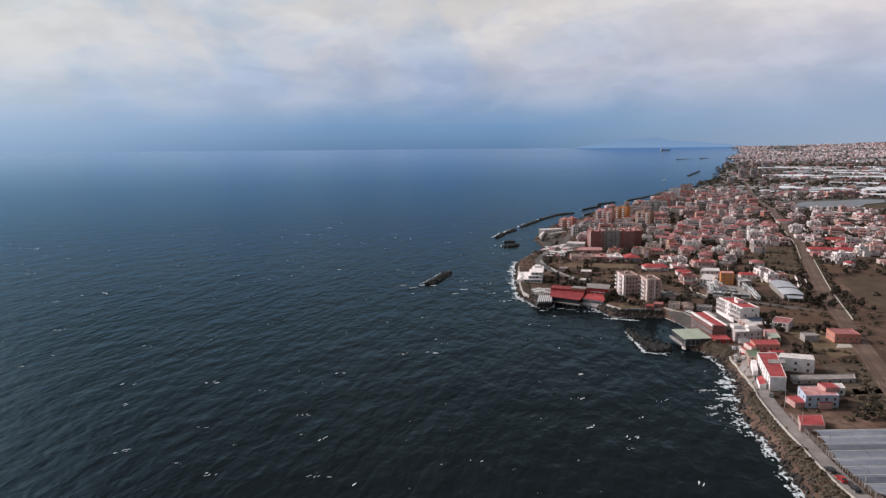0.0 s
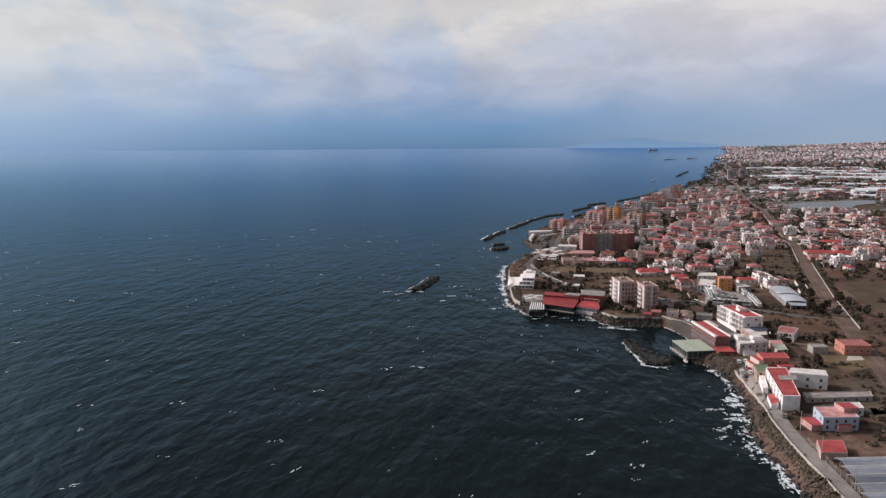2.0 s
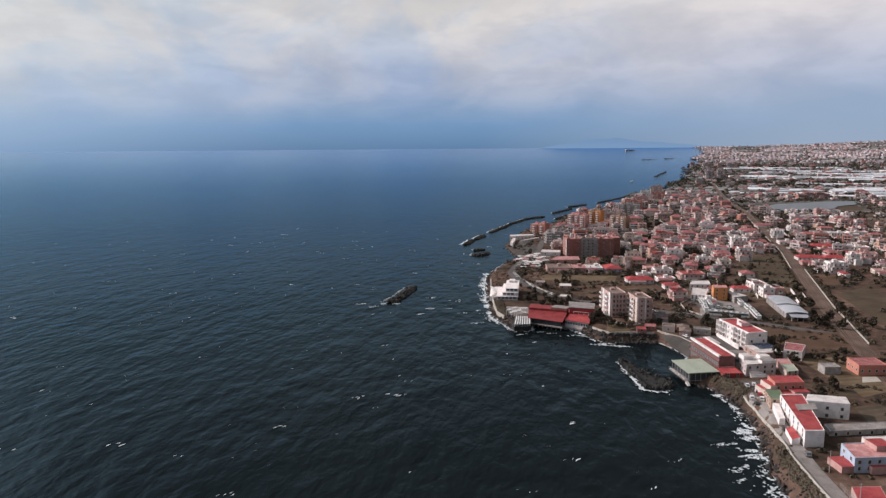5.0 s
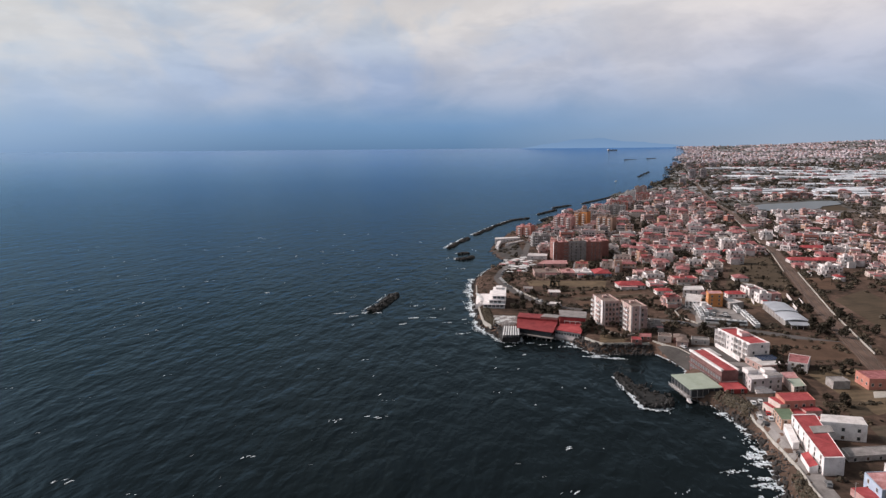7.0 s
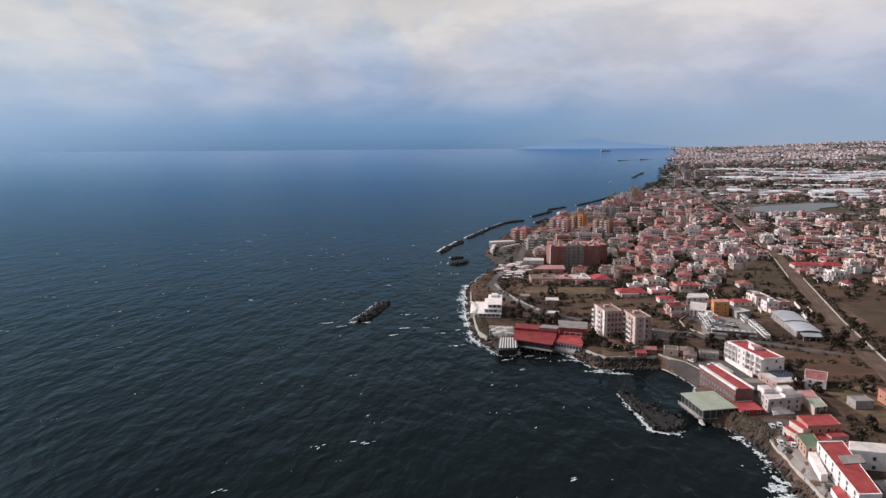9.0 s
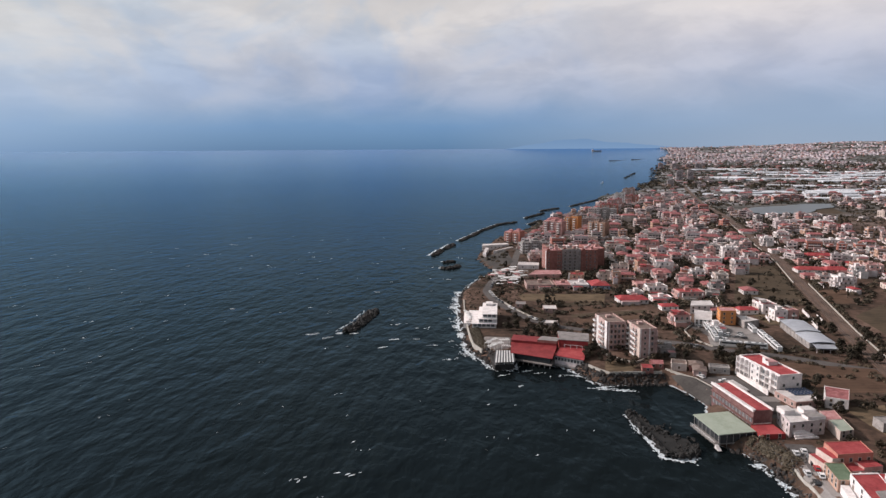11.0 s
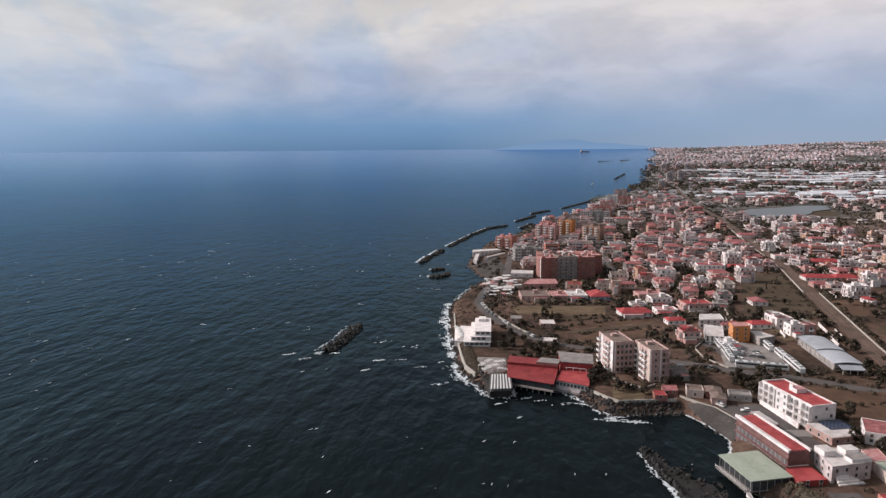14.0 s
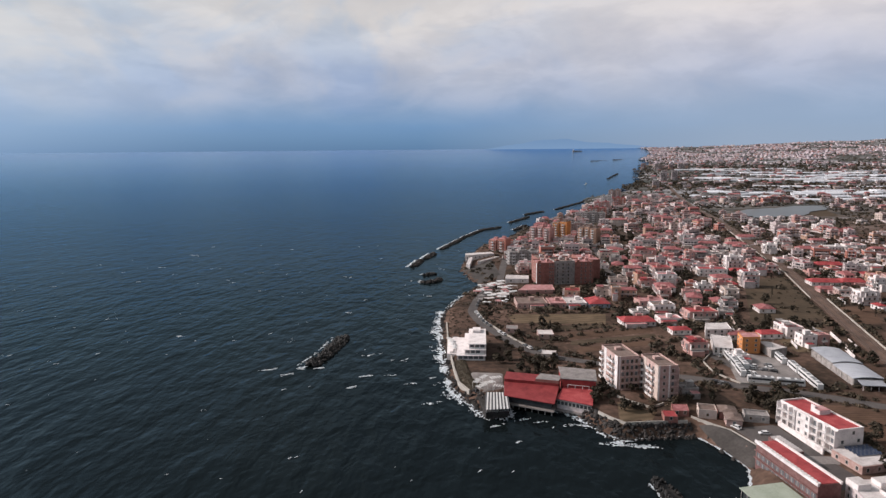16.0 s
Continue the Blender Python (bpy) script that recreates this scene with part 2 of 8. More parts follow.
SEA, GROUND = sea_material(), ground_material()
FOAM = surface("sea_foam", [(0.20, 0.25, 0.28), (0.66, 0.72, 0.76), (0.89, 0.94, 0.97)], 0.9, 3.5, 0.6, vary=0.25)
WALL = {
    "white": surface("white_render", [(0.55, 0.51, 0.495), (0.75, 0.70, 0.685), (0.83, 0.785, 0.77)], 0.3, 2.0, 0.85),
    "cream": surface("cream_render", [(0.42, 0.335, 0.29), (0.56, 0.46, 0.41), (0.64, 0.545, 0.495)], 0.3, 2.0, 0.85),
    "chalk": surface("weathered_white_render", [(0.34, 0.285, 0.28), (0.52, 0.455, 0.45), (0.66, 0.60, 0.595)], 0.3, 2.0, 0.85, vary=0.2),
    # Render paled towards lilac: haze over the far city put into its colour
    "city": surface("hazed_city_render", [(0.46, 0.37, 0.41), (0.68, 0.58, 0.62), (0.88, 0.83, 0.86)], 0.012, 0.2, 0.85, vary=0.35),
    "pink": surface("pink_render", [(0.36, 0.19, 0.17), (0.48, 0.28, 0.255), (0.54, 0.36, 0.33)], 0.3, 2.0, 0.85),
    "ochre": surface("ochre_render", [(0.34, 0.205, 0.15), (0.46, 0.29, 0.215), (0.52, 0.36, 0.28)], 0.3, 2.0, 0.85),
    "orange": surface("orange_render", [(0.50, 0.20, 0.07), (0.62, 0.27, 0.10)], 0.3, 2.0, 0.85),
    "coral": surface("coral_render", [(0.40, 0.16, 0.12), (0.52, 0.23, 0.18)], 0.3, 2.0, 0.85),
    "grey": surface("grey_concrete", [(0.21, 0.195, 0.19), (0.33, 0.305, 0.29), (0.43, 0.40, 0.385)], 0.4, 2.5, 0.9),
    "redbrown": surface("red_brown_brick", [(0.21, 0.092, 0.077), (0.29, 0.13, 0.108), (0.36, 0.185, 0.158)], 0.4, 3.0, 0.9),
    "maroon": surface("maroon_render", [(0.12, 0.062, 0.058), (0.17, 0.088, 0.082), (0.22, 0.125, 0.118)], 0.4, 2.0, 0.85),
    "crimson": surface("crimson_render", [(0.24, 0.035, 0.035), (0.34, 0.055, 0.05)], 0.4, 2.0, 0.85),
    "blue": surface("pale_blue_render", [(0.30, 0.36, 0.46), (0.42, 0.48, 0.56)], 0.4, 2.0, 0.85),
    "sand": surface("beige_render", [(0.34, 0.225, 0.20), (0.46, 0.315, 0.285), (0.54, 0.40, 0.365)], 0.4, 2.0, 0.85),
}
ROOF = {
    "red": surface("red_roof_membrane", [(0.21, 0.03, 0.034), (0.33, 0.05, 0.053), (0.40, 0.085, 0.085)], 0.25, 2.0, 0.7),
    "darkred": surface("dark_red_roof_sheet", [(0.16, 0.020, 0.023), (0.235, 0.032, 0.034), (0.29, 0.05, 0.05)], 0.25, 2.0, 0.6),
    "darkgreen": surface("green_roof_sheet", [(0.085, 0.12, 0.075), (0.12, 0.165, 0.105), (0.15, 0.20, 0.135)], 0.25, 2.0, 0.7),
    "tile": surface("terracotta_tiles", [(0.17, 0.056, 0.057), (0.29, 0.10, 0.10), (0.40, 0.185, 0.185)], 0.5, 4.0, 0.85, 0.08),
    "pinkroof": surface("faded_red_roof", [(0.30, 0.125, 0.122), (0.44, 0.215, 0.21), (0.55, 0.33, 0.325)], 0.3, 2.0, 0.85),
    "greyroof": surface("grey_bitumen_roof", [(0.15, 0.138, 0.135), (0.24, 0.22, 0.21), (0.31, 0.285, 0.275)], 0.3, 2.0, 0.85),
    "whiteroof": surface("pale_roof_slab", [(0.42, 0.385, 0.37), (0.58, 0.54, 0.525), (0.66, 0.62, 0.605)], 0.3, 2.0, 0.85),
    "green": surface("pale_green_sheet_roof", [(0.27, 0.31, 0.24), (0.33, 0.37, 0.30), (0.37, 0.41, 0.34)], 0.2, 1.5, 0.6),
    "brownroof": surface("brown_tar_roof", [(0.12, 0.085, 0.07), (0.19, 0.14, 0.12), (0.24, 0.19, 0.165)], 0.3, 2.0, 0.9),
    "steel": surface("galvanised_sheet", [(0.34, 0.36, 0.40), (0.44, 0.46, 0.50), (0.50, 0.52, 0.55)], 0.12, 1.5, 0.5, 0.0, 0.2),
}
GLASS = surface("dark_window_glass", [(0.03, 0.033, 0.037), (0.06, 0.064, 0.068)], 0.2, 1.0, 0.15, spec=0.5)
PALE_GLASS = surface("pale_curtained_glass", [(0.10, 0.11, 0.12), (0.20, 0.20, 0.205)], 0.3, 1.0, 0.2, spec=0.5)
FRAME = surface("window_frame_paint", [(0.40, 0.38, 0.36), (0.55, 0.53, 0.50)], 0.5, 2.0, 0.6)
SHUTTER = surface("brown_shutter", [(0.08, 0.05, 0.035), (0.13, 0.085, 0.06)], 0.5, 2.0, 0.7)
RAILING = surface("white_railing_paint", [(0.62, 0.61, 0.60), (0.75, 0.74, 0.73)], 0.5, 2.0, 0.6)
ASPHALT = surface("asphalt", [(0.064, 0.058, 0.056), (0.088, 0.078, 0.075), (0.115, 0.103, 0.097)], 0.08, 1.5, 0.95, 0.02)
CONCRETE = surface("weathered_concrete", [(0.145, 0.13, 0.123), (0.225, 0.205, 0.195), (0.285, 0.262, 0.25)], 0.12, 1.5, 0.95, 0.03)
PALE_WALL = surface("pale_plastered_wall", [(0.34, 0.31, 0.27), (0.46, 0.43, 0.39)], 0.4, 2.0, 0.9)
ROCK = surface("dark_lava_rock", [(0.016, 0.014, 0.013), (0.034, 0.030, 0.028), (0.062, 0.055, 0.051)], 0.4, 2.5, 0.85, 0.15, vary=0.3)
PALE_ROCK = surface("grey_boulders", [(0.037, 0.032, 0.030), (0.083, 0.074, 0.069), (0.155, 0.14, 0.132)], 0.4, 2.5, 0.95, 0.15, vary=0.3)
SAND = surface("dark_volcanic_sand", [(0.035, 0.031, 0.029), (0.055, 0.049, 0.045), (0.08, 0.072, 0.067)], 0.08, 1.0, 0.95, 0.02)
BALLAST = surface("rusty_ballast", [(0.07, 0.045, 0.034), (0.118, 0.076, 0.058), (0.165, 0.112, 0.087)], 0.08, 1.5, 0.95, 0.03)
RAIL = surface("rail_steel", [(0.10, 0.075, 0.06), (0.18, 0.14, 0.12)], 0.3, 2.0, 0.5, 0.0, 0.6)
WET_ROCK = surface("wet_black_rubble", [(0.010, 0.0095, 0.009), (0.018, 0.017, 0.016), (0.03, 0.028, 0.026)], 0.3, 2.5, 0.7, 0.15, vary=0.2)
ROWS_FIELD = field_material("vegetable_rows", (0.035, 0.033, 0.022), (0.14, 0.105, 0.08), -8, 4.5)
FIELDS = [
    field_material("red_brown_ploughed_soil", (0.052, 0.033, 0.023), (0.165, 0.102, 0.072), 8),
    field_material("brown_stubble", (0.06, 0.046, 0.030), (0.21, 0.152, 0.10), -4, 5.0),
    field_material("olive_fallow", (0.045, 0.036, 0.025), (0.118, 0.086, 0.060), 24, 5),
]
LEAF = leaf_material("dark_evergreen_leaves", (0.020, 0.017, 0.012), (0.074, 0.060, 0.041))
TUFT = leaf_material("dry_grey_tufts", (0.05, 0.043, 0.031), (0.155, 0.128, 0.092))
LEAF_DRY = leaf_material("olive_leaves", (0.037, 0.028, 0.019), (0.112, 0.084, 0.056))
BARK = surface("bark", [(0.05, 0.04, 0.032), (0.09, 0.075, 0.06)], 1.0, 5.0, 0.95, 0.05)
POLY = surface("polythene_sheeting", [(0.12, 0.14, 0.175), (0.18, 0.20, 0.24), (0.27, 0.29, 0.33)], 0.06, 0.8, 0.45, spec=0.5, stretch=(0.3, 1.5, 1))
POLY_DARK = surface("worn_polythene_sheeting", [(0.07, 0.085, 0.11), (0.11, 0.125, 0.155), (0.17, 0.185, 0.215)], 0.06, 0.8, 0.45, spec=0.5, stretch=(0.3, 1.5, 1))
POLY_WHITE = surface("white_greenhouse_sheeting", [(0.42, 0.44, 0.48), (0.68, 0.70, 0.74), (0.88, 0.89, 0.91)], 0.012, 0.3, 0.6)
SOLAR = surface("solar_cells", [(0.03, 0.045, 0.085), (0.05, 0.07, 0.12)], 0.3, 2.0, 0.15, spec=0.6)
TYRE = surface("tyre_rubber", [(0.015, 0.015, 0.015), (0.03, 0.03, 0.03)], 1.0, 5.0, 0.9)
PAINT = {
    "white": surface("white_car_paint", [(0.66, 0.66, 0.66), (0.74, 0.74, 0.74)], 0.3, 1.0, 0.25, spec=0.5),
    "grey": surface("grey_car_paint", [(0.16, 0.165, 0.17), (0.22, 0.225, 0.23)], 0.3, 1.0, 0.25, spec=0.5),
    "black": surface("black_car_paint", [(0.015, 0.015, 0.017), (0.025, 0.025, 0.028)], 0.3, 1.0, 0.2, spec=0.5),
    "red": surface("red_car_paint", [(0.38, 0.02, 0.02), (0.45, 0.03, 0.03)], 0.3, 1.0, 0.25, spec=0.5),
}
AWNING = surface("white_awning_cloth", [(0.58, 0.58, 0.57), (0.72, 0.72, 0.71)], 0.5, 2.0, 0.85)
AWNING_DARK = surface("dark_awning_cloth", [(0.06, 0.06, 0.065), (0.10, 0.10, 0.105)], 0.5, 2.0, 0.85)


# ---- mesh helpers ----
class Build:
    """Collects vertices and faces, with a material slot for each face."""

    def __init__(self):
        self.v, self.f, self.m = [], [], []

    def quad(self, a, b, c, d, m=0):
        n = len(self.v)
        self.v += [a, b, c, d]
        self.f.append((n, n + 1, n + 2, n + 3))
        self.m.append(m)

    def face(self, pts, m=0):
        n = len(self.v)
        self.v += list(pts)
        self.f.append(tuple(range(n, n + len(pts))))
        self.m.append(m)

    def prism(self, low, high, m=0, top=None):
        """A solid between two rings of the same number of corners (counterclockwise from above)."""
        n, k = len(self.v), len(low)
        self.v += list(low) + list(high)
        for i in range(k):
            j = (i + 1) % k
            self.f.append((n + i, n + j, n + k + j, n + k + i))
            self.m.append(m)
        self.f += [tuple(range(n + k, n + 2 * k)), tuple(range(n + k - 1, n - 1, -1))]
        self.m += [m if top is None else top, m]

    def box(self, x0, x1, y0, y1, z0, z1, m=0, top=None):
        ring = lambda z: [(x0, y0, z), (x1, y0, z), (x1, y1, z), (x0, y1, z)]
        self.prism(ring(z0), ring(z1), m, top)

    def bar(self, a, b, r, m=0, sides=4):
        a, b = Vector(a), Vector(b)
        q = (b - a).to_track_quat("Z", "Y")
        ring = lambda p: [tuple(p + q @ Vector((r * math.cos(6.2832 * k / sides), r * math.sin(6.2832 * k / sides), 0))) for k in range(sides)]
        self.prism(ring(a), ring(b), m)

    def mesh(self, name, mats):
        me = bpy.data.meshes.new(name)
        me.from_pydata(self.v, [], self.f)
        for mt in mats:
            me.materials.append(mt)
        if len(mats) > 1:
            me.polygons.foreach_set("material_index", self.m)
        me.update()
        return me


def part(name, b, mats, parent, label="", at=None):
    """One mesh object under a thing or a part."""
    mats = mats if isinstance(mats, (list, tuple)) else [mats]
    ob = new(name, b if isinstance(b, bpy.types.Mesh) else b.mesh(name, mats))
    ob.parent = parent
    if at is not None:
        ob.matrix_basis = at
    return tagged(ob, label) if label else ob


def thing(name, x, y, z, rz, label, category, group=""):
    ob = new(name)
    ob.matrix_basis = pose(x, y, z, 0, 0, rz)
    ob.empty_display_size = 0.5
    return tagged(ob, label, category, group)


def structure(name, b, mats, label, category):
    mats = mats if isinstance(mats, (list, tuple)) else [mats]
    return tagged(new(name, b if isinstance(b, bpy.types.Mesh) else b.mesh(name, mats)), label, category, "", "structure")


# ---- terrain ----
CENTRE = (10.0, 90.0)
COAST_NEAR = [
    (112, -4000), (108, -200), (112, 0), (116, 100), (121, 180), (127, 206), (131, 225), (133, 245), (136, 262), (144, 280), (151, 300),
    (155, 318), (155, 332), (153, 342), (148, 350), (146, 358), (150, 371), (158, 380), (163, 389), (162.5, 399), (161, 408), (158, 417),
    (142, 418.5), (127, 419), (123, 427), (121, 436), (117, 446), (109, 455), (92, 463), (86, 450), (80, 450), (76, 461),
]
COAST_FAR = [
    (73, 474), (70, 486), (71, 505), (73, 528), (76, 560), (81, 597), (86, 626), (98, 657), (115, 689), (133, 722), (129, 750), (128, 791),
    (140, 837), (152, 871), (177, 930), (205, 955), (240, 1020), (273, 1083), (305, 1118), (368, 1199), (495, 1400), (560, 1600), (704, 1728),
    (790, 1904), (880, 1990), (955, 2200), (1040, 2330), (1106, 2537), (1190, 2645), (1288, 2883), (1381, 2987), (1500, 3330), (1560, 3400), (1760, 3720), (1990, 4250), (2150, 4900), (2250, 5400),
]
COAST = np.array(COAST_NEAR + COAST_FAR, float)


def coast_distance(x, y):
    """Metres inland from the shoreline; negative out at sea."""
    x, y = np.asarray(x, float), np.asarray(y, float)
    best = np.full(x.shape, 1e9)
    inside = np.zeros(x.shape, bool)
    ring = np.vstack([COAST, [(9000, 5400), (9000, -4000)]])
    for k in range(len(ring)):
        (ax, ay), (bx, by) = ring[k], ring[(k + 1) % len(ring)]
        if k < len(COAST) - 1:
            dx, dy = bx - ax, by - ay
            t = np.clip(((x - ax) * dx + (y - ay) * dy) / (dx * dx + dy * dy), 0, 1)
            best = np.minimum(best, np.hypot(x - ax - t * dx, y - ay - t * dy))
        if ay != by:
            inside ^= ((ay > y) != (by > y)) & (x < (bx - ax) * (y - ay) / (by - ay) + ax)
    return np.where(inside, best, -best)


def swell_up(x, y):
    """Far off, land and sea lift gently towards eye level, so that the horizon lies where it is seen."""
    r = np.hypot(np.asarray(x, float) - CENTRE[0], np.asarray(y, float) - CENTRE[1])
    return 113 * (np.maximum(r - 1600, 0) / 3350) ** 1.3


def smooth(t):
    t = np.clip(t, 0, 1)
    return t * t * (3 - 2 * t)


def land_height(x, y, s=None):
    x, y = np.asarray(x, float), np.asarray(y, float)
    s = coast_distance(x, y) if s is None else s
    base = 4.5 + 1.5 * smooth((350 - y) / 40) + 0.004 * np.maximum(s - 120, 0)
    cove = smooth((y - 690) / 20) * smooth((890 - y) / 20)
    width = 6.5 + 26 * cove
    r = np.hypot(x - CENTRE[0], y - CENTRE[1])
    hill = 0.034 * np.maximum(s - 350, 0) * smooth((r - 2600) / 2300)
    return -3 * smooth(-s / 8) + base * smooth(s / width) + hill + swell_up(x, y)


def gz(x, y):
    return float(land_height(np.array([x]), np.array([y]))[0])


def grown(start, step, end, rate):
    out, v = [], start
    while v < end:
        v += step
        step *= rate
        out.append(min(v, end))
    return out


def grid_mesh(name, X, Y, Z, keep, mat):
    h, w = X.shape
    idx = np.arange(h * w).reshape(h, w)
    q = np.stack([idx[:-1, :-1], idx[:-1, 1:], idx[1:, 1:], idx[1:, :-1]], -1)
    q = q[keep]
    used = np.unique(q)
    back = np.full(h * w, -1)
    back[used] = np.arange(len(used))
    co = np.stack([X, Y, Z], -1).reshape(-1, 3)[used]
    me = bpy.data.meshes.new(name)
    me.from_pydata(co.tolist(), [], back[q].tolist())
    me.materials.append(mat)
    me.polygons.foreach_set("use_smooth", [True] * len(me.polygons))
    me.update()
    return me


def build_ground():
    xs = [60 + 2.5 * k for k in range(121)] + grown(360, 3, 8000, 1.06)
    back = grown(-150, 3, 3900, 1.15)
    ys = [-v for v in reversed(back)] + [150 + 2.5 * k for k in range(321)] + grown(950, 3, 5100, 1.035)
    X, Y = np.meshgrid(xs, ys)
    S = coast_distance(X, Y)
    Z = land_height(X, Y, S)
    bank = smooth(S / 2) * smooth((9 - S) / 4)
    rough = np.array([noise.noise((x * 0.35, y * 0.35, 0.0)) if k else 0.0 for x, y, k in zip(X.flat, Y.flat, (bank > 0.01).flat)]).reshape(X.shape)
    Z = Z + 1.3 * bank * rough
    r = np.hypot(X - CENTRE[0], Y - CENTRE[1])
    ok = (S > -9) & (r < 4940)
    keep = ok[:-1, :-1] & ok[:-1, 1:] & ok[1:, 1:] & ok[1:, :-1]
    structure("ground", grid_mesh("ground", X, Y, Z, keep, GROUND), [], "brown soil, dry grass and scrub of the coastal plain", "ground")


def build_sea():
    rs = np.array([0.0] + grown(5, 10, 4940, 1.06))
    az = np.radians(np.arange(360, -1, -2.0))
    R, A = np.meshgrid(rs, az)
    X, Y = CENTRE[0] + R * np.sin(A), CENTRE[1] + R * np.cos(A)
    Z = swell_up(X, Y)
    keep = np.ones((X.shape[0] - 1, X.shape[1] - 1), bool)
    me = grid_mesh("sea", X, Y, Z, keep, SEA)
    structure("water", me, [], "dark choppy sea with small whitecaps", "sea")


build_ground()
build_sea()


def ribbon(name, pts, width, lift, mat, label, category, z=None, step=4.0):
    """A strip that follows the ground along a line."""
    pts = [Vector(p) for p in pts]
    line = []
    for a, b in zip(pts, pts[1:]):
        n = max(1, int((b - a).length / step))
        line += [a.lerp(b, k / n) for k in range(n)]
    line.append(pts[-1])
    for _ in range(3):
        line = [line[0]] + [(line[k - 1] + line[k] * 2 + line[k + 1]) / 4 for k in range(1, len(line) - 1)] + [line[-1]]
    b = Build()
    rows = []
    for k, p in enumerate(line):
        d = (line[min(k + 1, len(line) - 1)] - line[max(k - 1, 0)]).normalized()
        side = Vector((d.y, -d.x))
        cross = []
        for u in (-0.5, -0.17, 0.17, 0.5):
            q = p + side * width * u
            cross.append((q.x, q.y, (gz(q.x, q.y) if z is None else z) + lift))
        rows.append(cross)
    for r0, r1 in zip(rows, rows[1:]):
        for i in range(3):
            b.quad(r0[i], r0[i + 1], r1[i + 1], r1[i])
        for i in (0, 3):
            lo0, lo1 = (*r0[i][:2], r0[i][2] - 0.4), (*r1[i][:2], r1[i][2] - 0.4)
            b.quad(r0[i], lo0, lo1, r1[i])
    return structure(name, b, mat, label, category)


def low_wall(name, pts, height, thick, mat, label, base=None):
    b = Build()
    pts = [Vector(p) for p in pts]
    fine = []
    for p, q in zip(pts, pts[1:]):
        n = max(1, int((q - p).length / 6))
        fine += [p.lerp(q, k / n) for k in range(n)]
    fine.append(pts[-1])
    for p, q in zip(fine, fine[1:]):
        d = (q - p).normalized()
        s = Vector((d.y, -d.x)) * thick / 2
        z0 = (gz(p.x, p.y) if base is None else base) - 0.6
        z1 = (gz(q.x, q.y) if base is None else base) - 0.6
        h = height + 0.6
        b.prism([(*(p + s), z0), (*(q + s), z1), (*(q - s), z1), (*(p - s), z0)], [(*(p + s), z0 + h), (*(q + s), z1 + h), (*(q - s), z1 + h), (*(p - s), z0 + h)])
    return structure(name, b, mat, label, "wall")


def field(name, corners, mat, label, lift=0.10, n=14):
    (a, b_, c, d) = [Vector(p) for p in corners]
    u = np.linspace(0, 1, n)
    rows = [[a.lerp(b_, s).lerp(d.lerp(c, s), t) for s in u] for t in u]
    X = np.array([[p.x for p in r] for r in rows])
    Y = np.array([[p.y for p in r] for r in rows])
    Z = land_height(X, Y) + lift
    Z[0, :] -= 0.3
    Z[-1, :] -= 0.3
    Z[:, 0] -= 0.3
    Z[:, -1] -= 0.3
    me = grid_mesh(name, X, Y, Z, np.ones((n - 1, n - 1), bool), mat)
    return structure(name, me, [], label, "field")


COAST_ROAD = [(140, -300), (137, -60), (135, 60), (134, 140), (135, 188), (137, 205), (139, 218), (142, 240), (146, 260), (151, 275), (156, 293), (160, 310), (162, 322)]
MAIN_ROAD = [(166, 478), (181, 471), (193, 464), (204, 452), (221, 444), (239, 430), (249, 420), (275, 400)]
CAPE_ROAD = [(166, 478), (155, 492), (146, 500), (131, 510), (120, 524), (114, 542), (110, 560), (105, 588), (105, 618), (116, 651), (133, 689), (154, 732), (168, 780), (190, 850)]
TOWN_STREET = [(216, 466), (215, 500), (222, 560), (236, 640), (262, 760), (300, 880), (345, 1000), (400, 1140)]
RAILWAY = [(130, 100), (168, 180), (212, 280), (262, 390), (300, 475), (363, 604), (409, 695), (453, 797), (526, 961), (588, 1100), (653, 1279), (766, 1540), (900, 1850)]
ribbon("road", COAST_ROAD, 6.0, 0.08, CONCRETE, "narrow pale grey asphalt coast road behind a low wall", "road")
ribbon("road", MAIN_ROAD, 7.5, 0.08, ASPHALT, "grey asphalt road past the coach yard", "road")
ribbon("road", CAPE_ROAD, 6.5, 0.11, ASPHALT, "asphalt road bending round the headland", "road")
ribbon("road", TOWN_STREET, 6.0, 0.09, ASPHALT, "straight asphalt street between houses", "road")
ribbon("railway_bed", RAILWAY, 9.5, 0.25, BALLAST, "rusty brown railway ballast with two tracks", "railway")

for k in (-3.4, -1.9, 1.9, 3.4):
    line = [Vector(p) for p in RAILWAY]
    off = []
    for i, p in enumerate(line):
        d = (line[min(i + 1, len(line) - 1)] - line[max(i - 1, 0)]).normalized()
        off.append(p + Vector((d.y, -d.x)) * k)
    ribbon("rail_track", off, 0.28, 0.42, RAIL, "brown steel rail on ballast", "rail", step=8.0)


def shifted(line, k, a=0, b=None):
    line = [Vector(p) for p in line]
    out = []
    for i, p in enumerate(line):
        d = (line[min(i + 1, len(line) - 1)] - line[max(i - 1, 0)]).normalized()
        out.append(p + Vector((d.y, -d.x)) * k)
    return out[a:b]


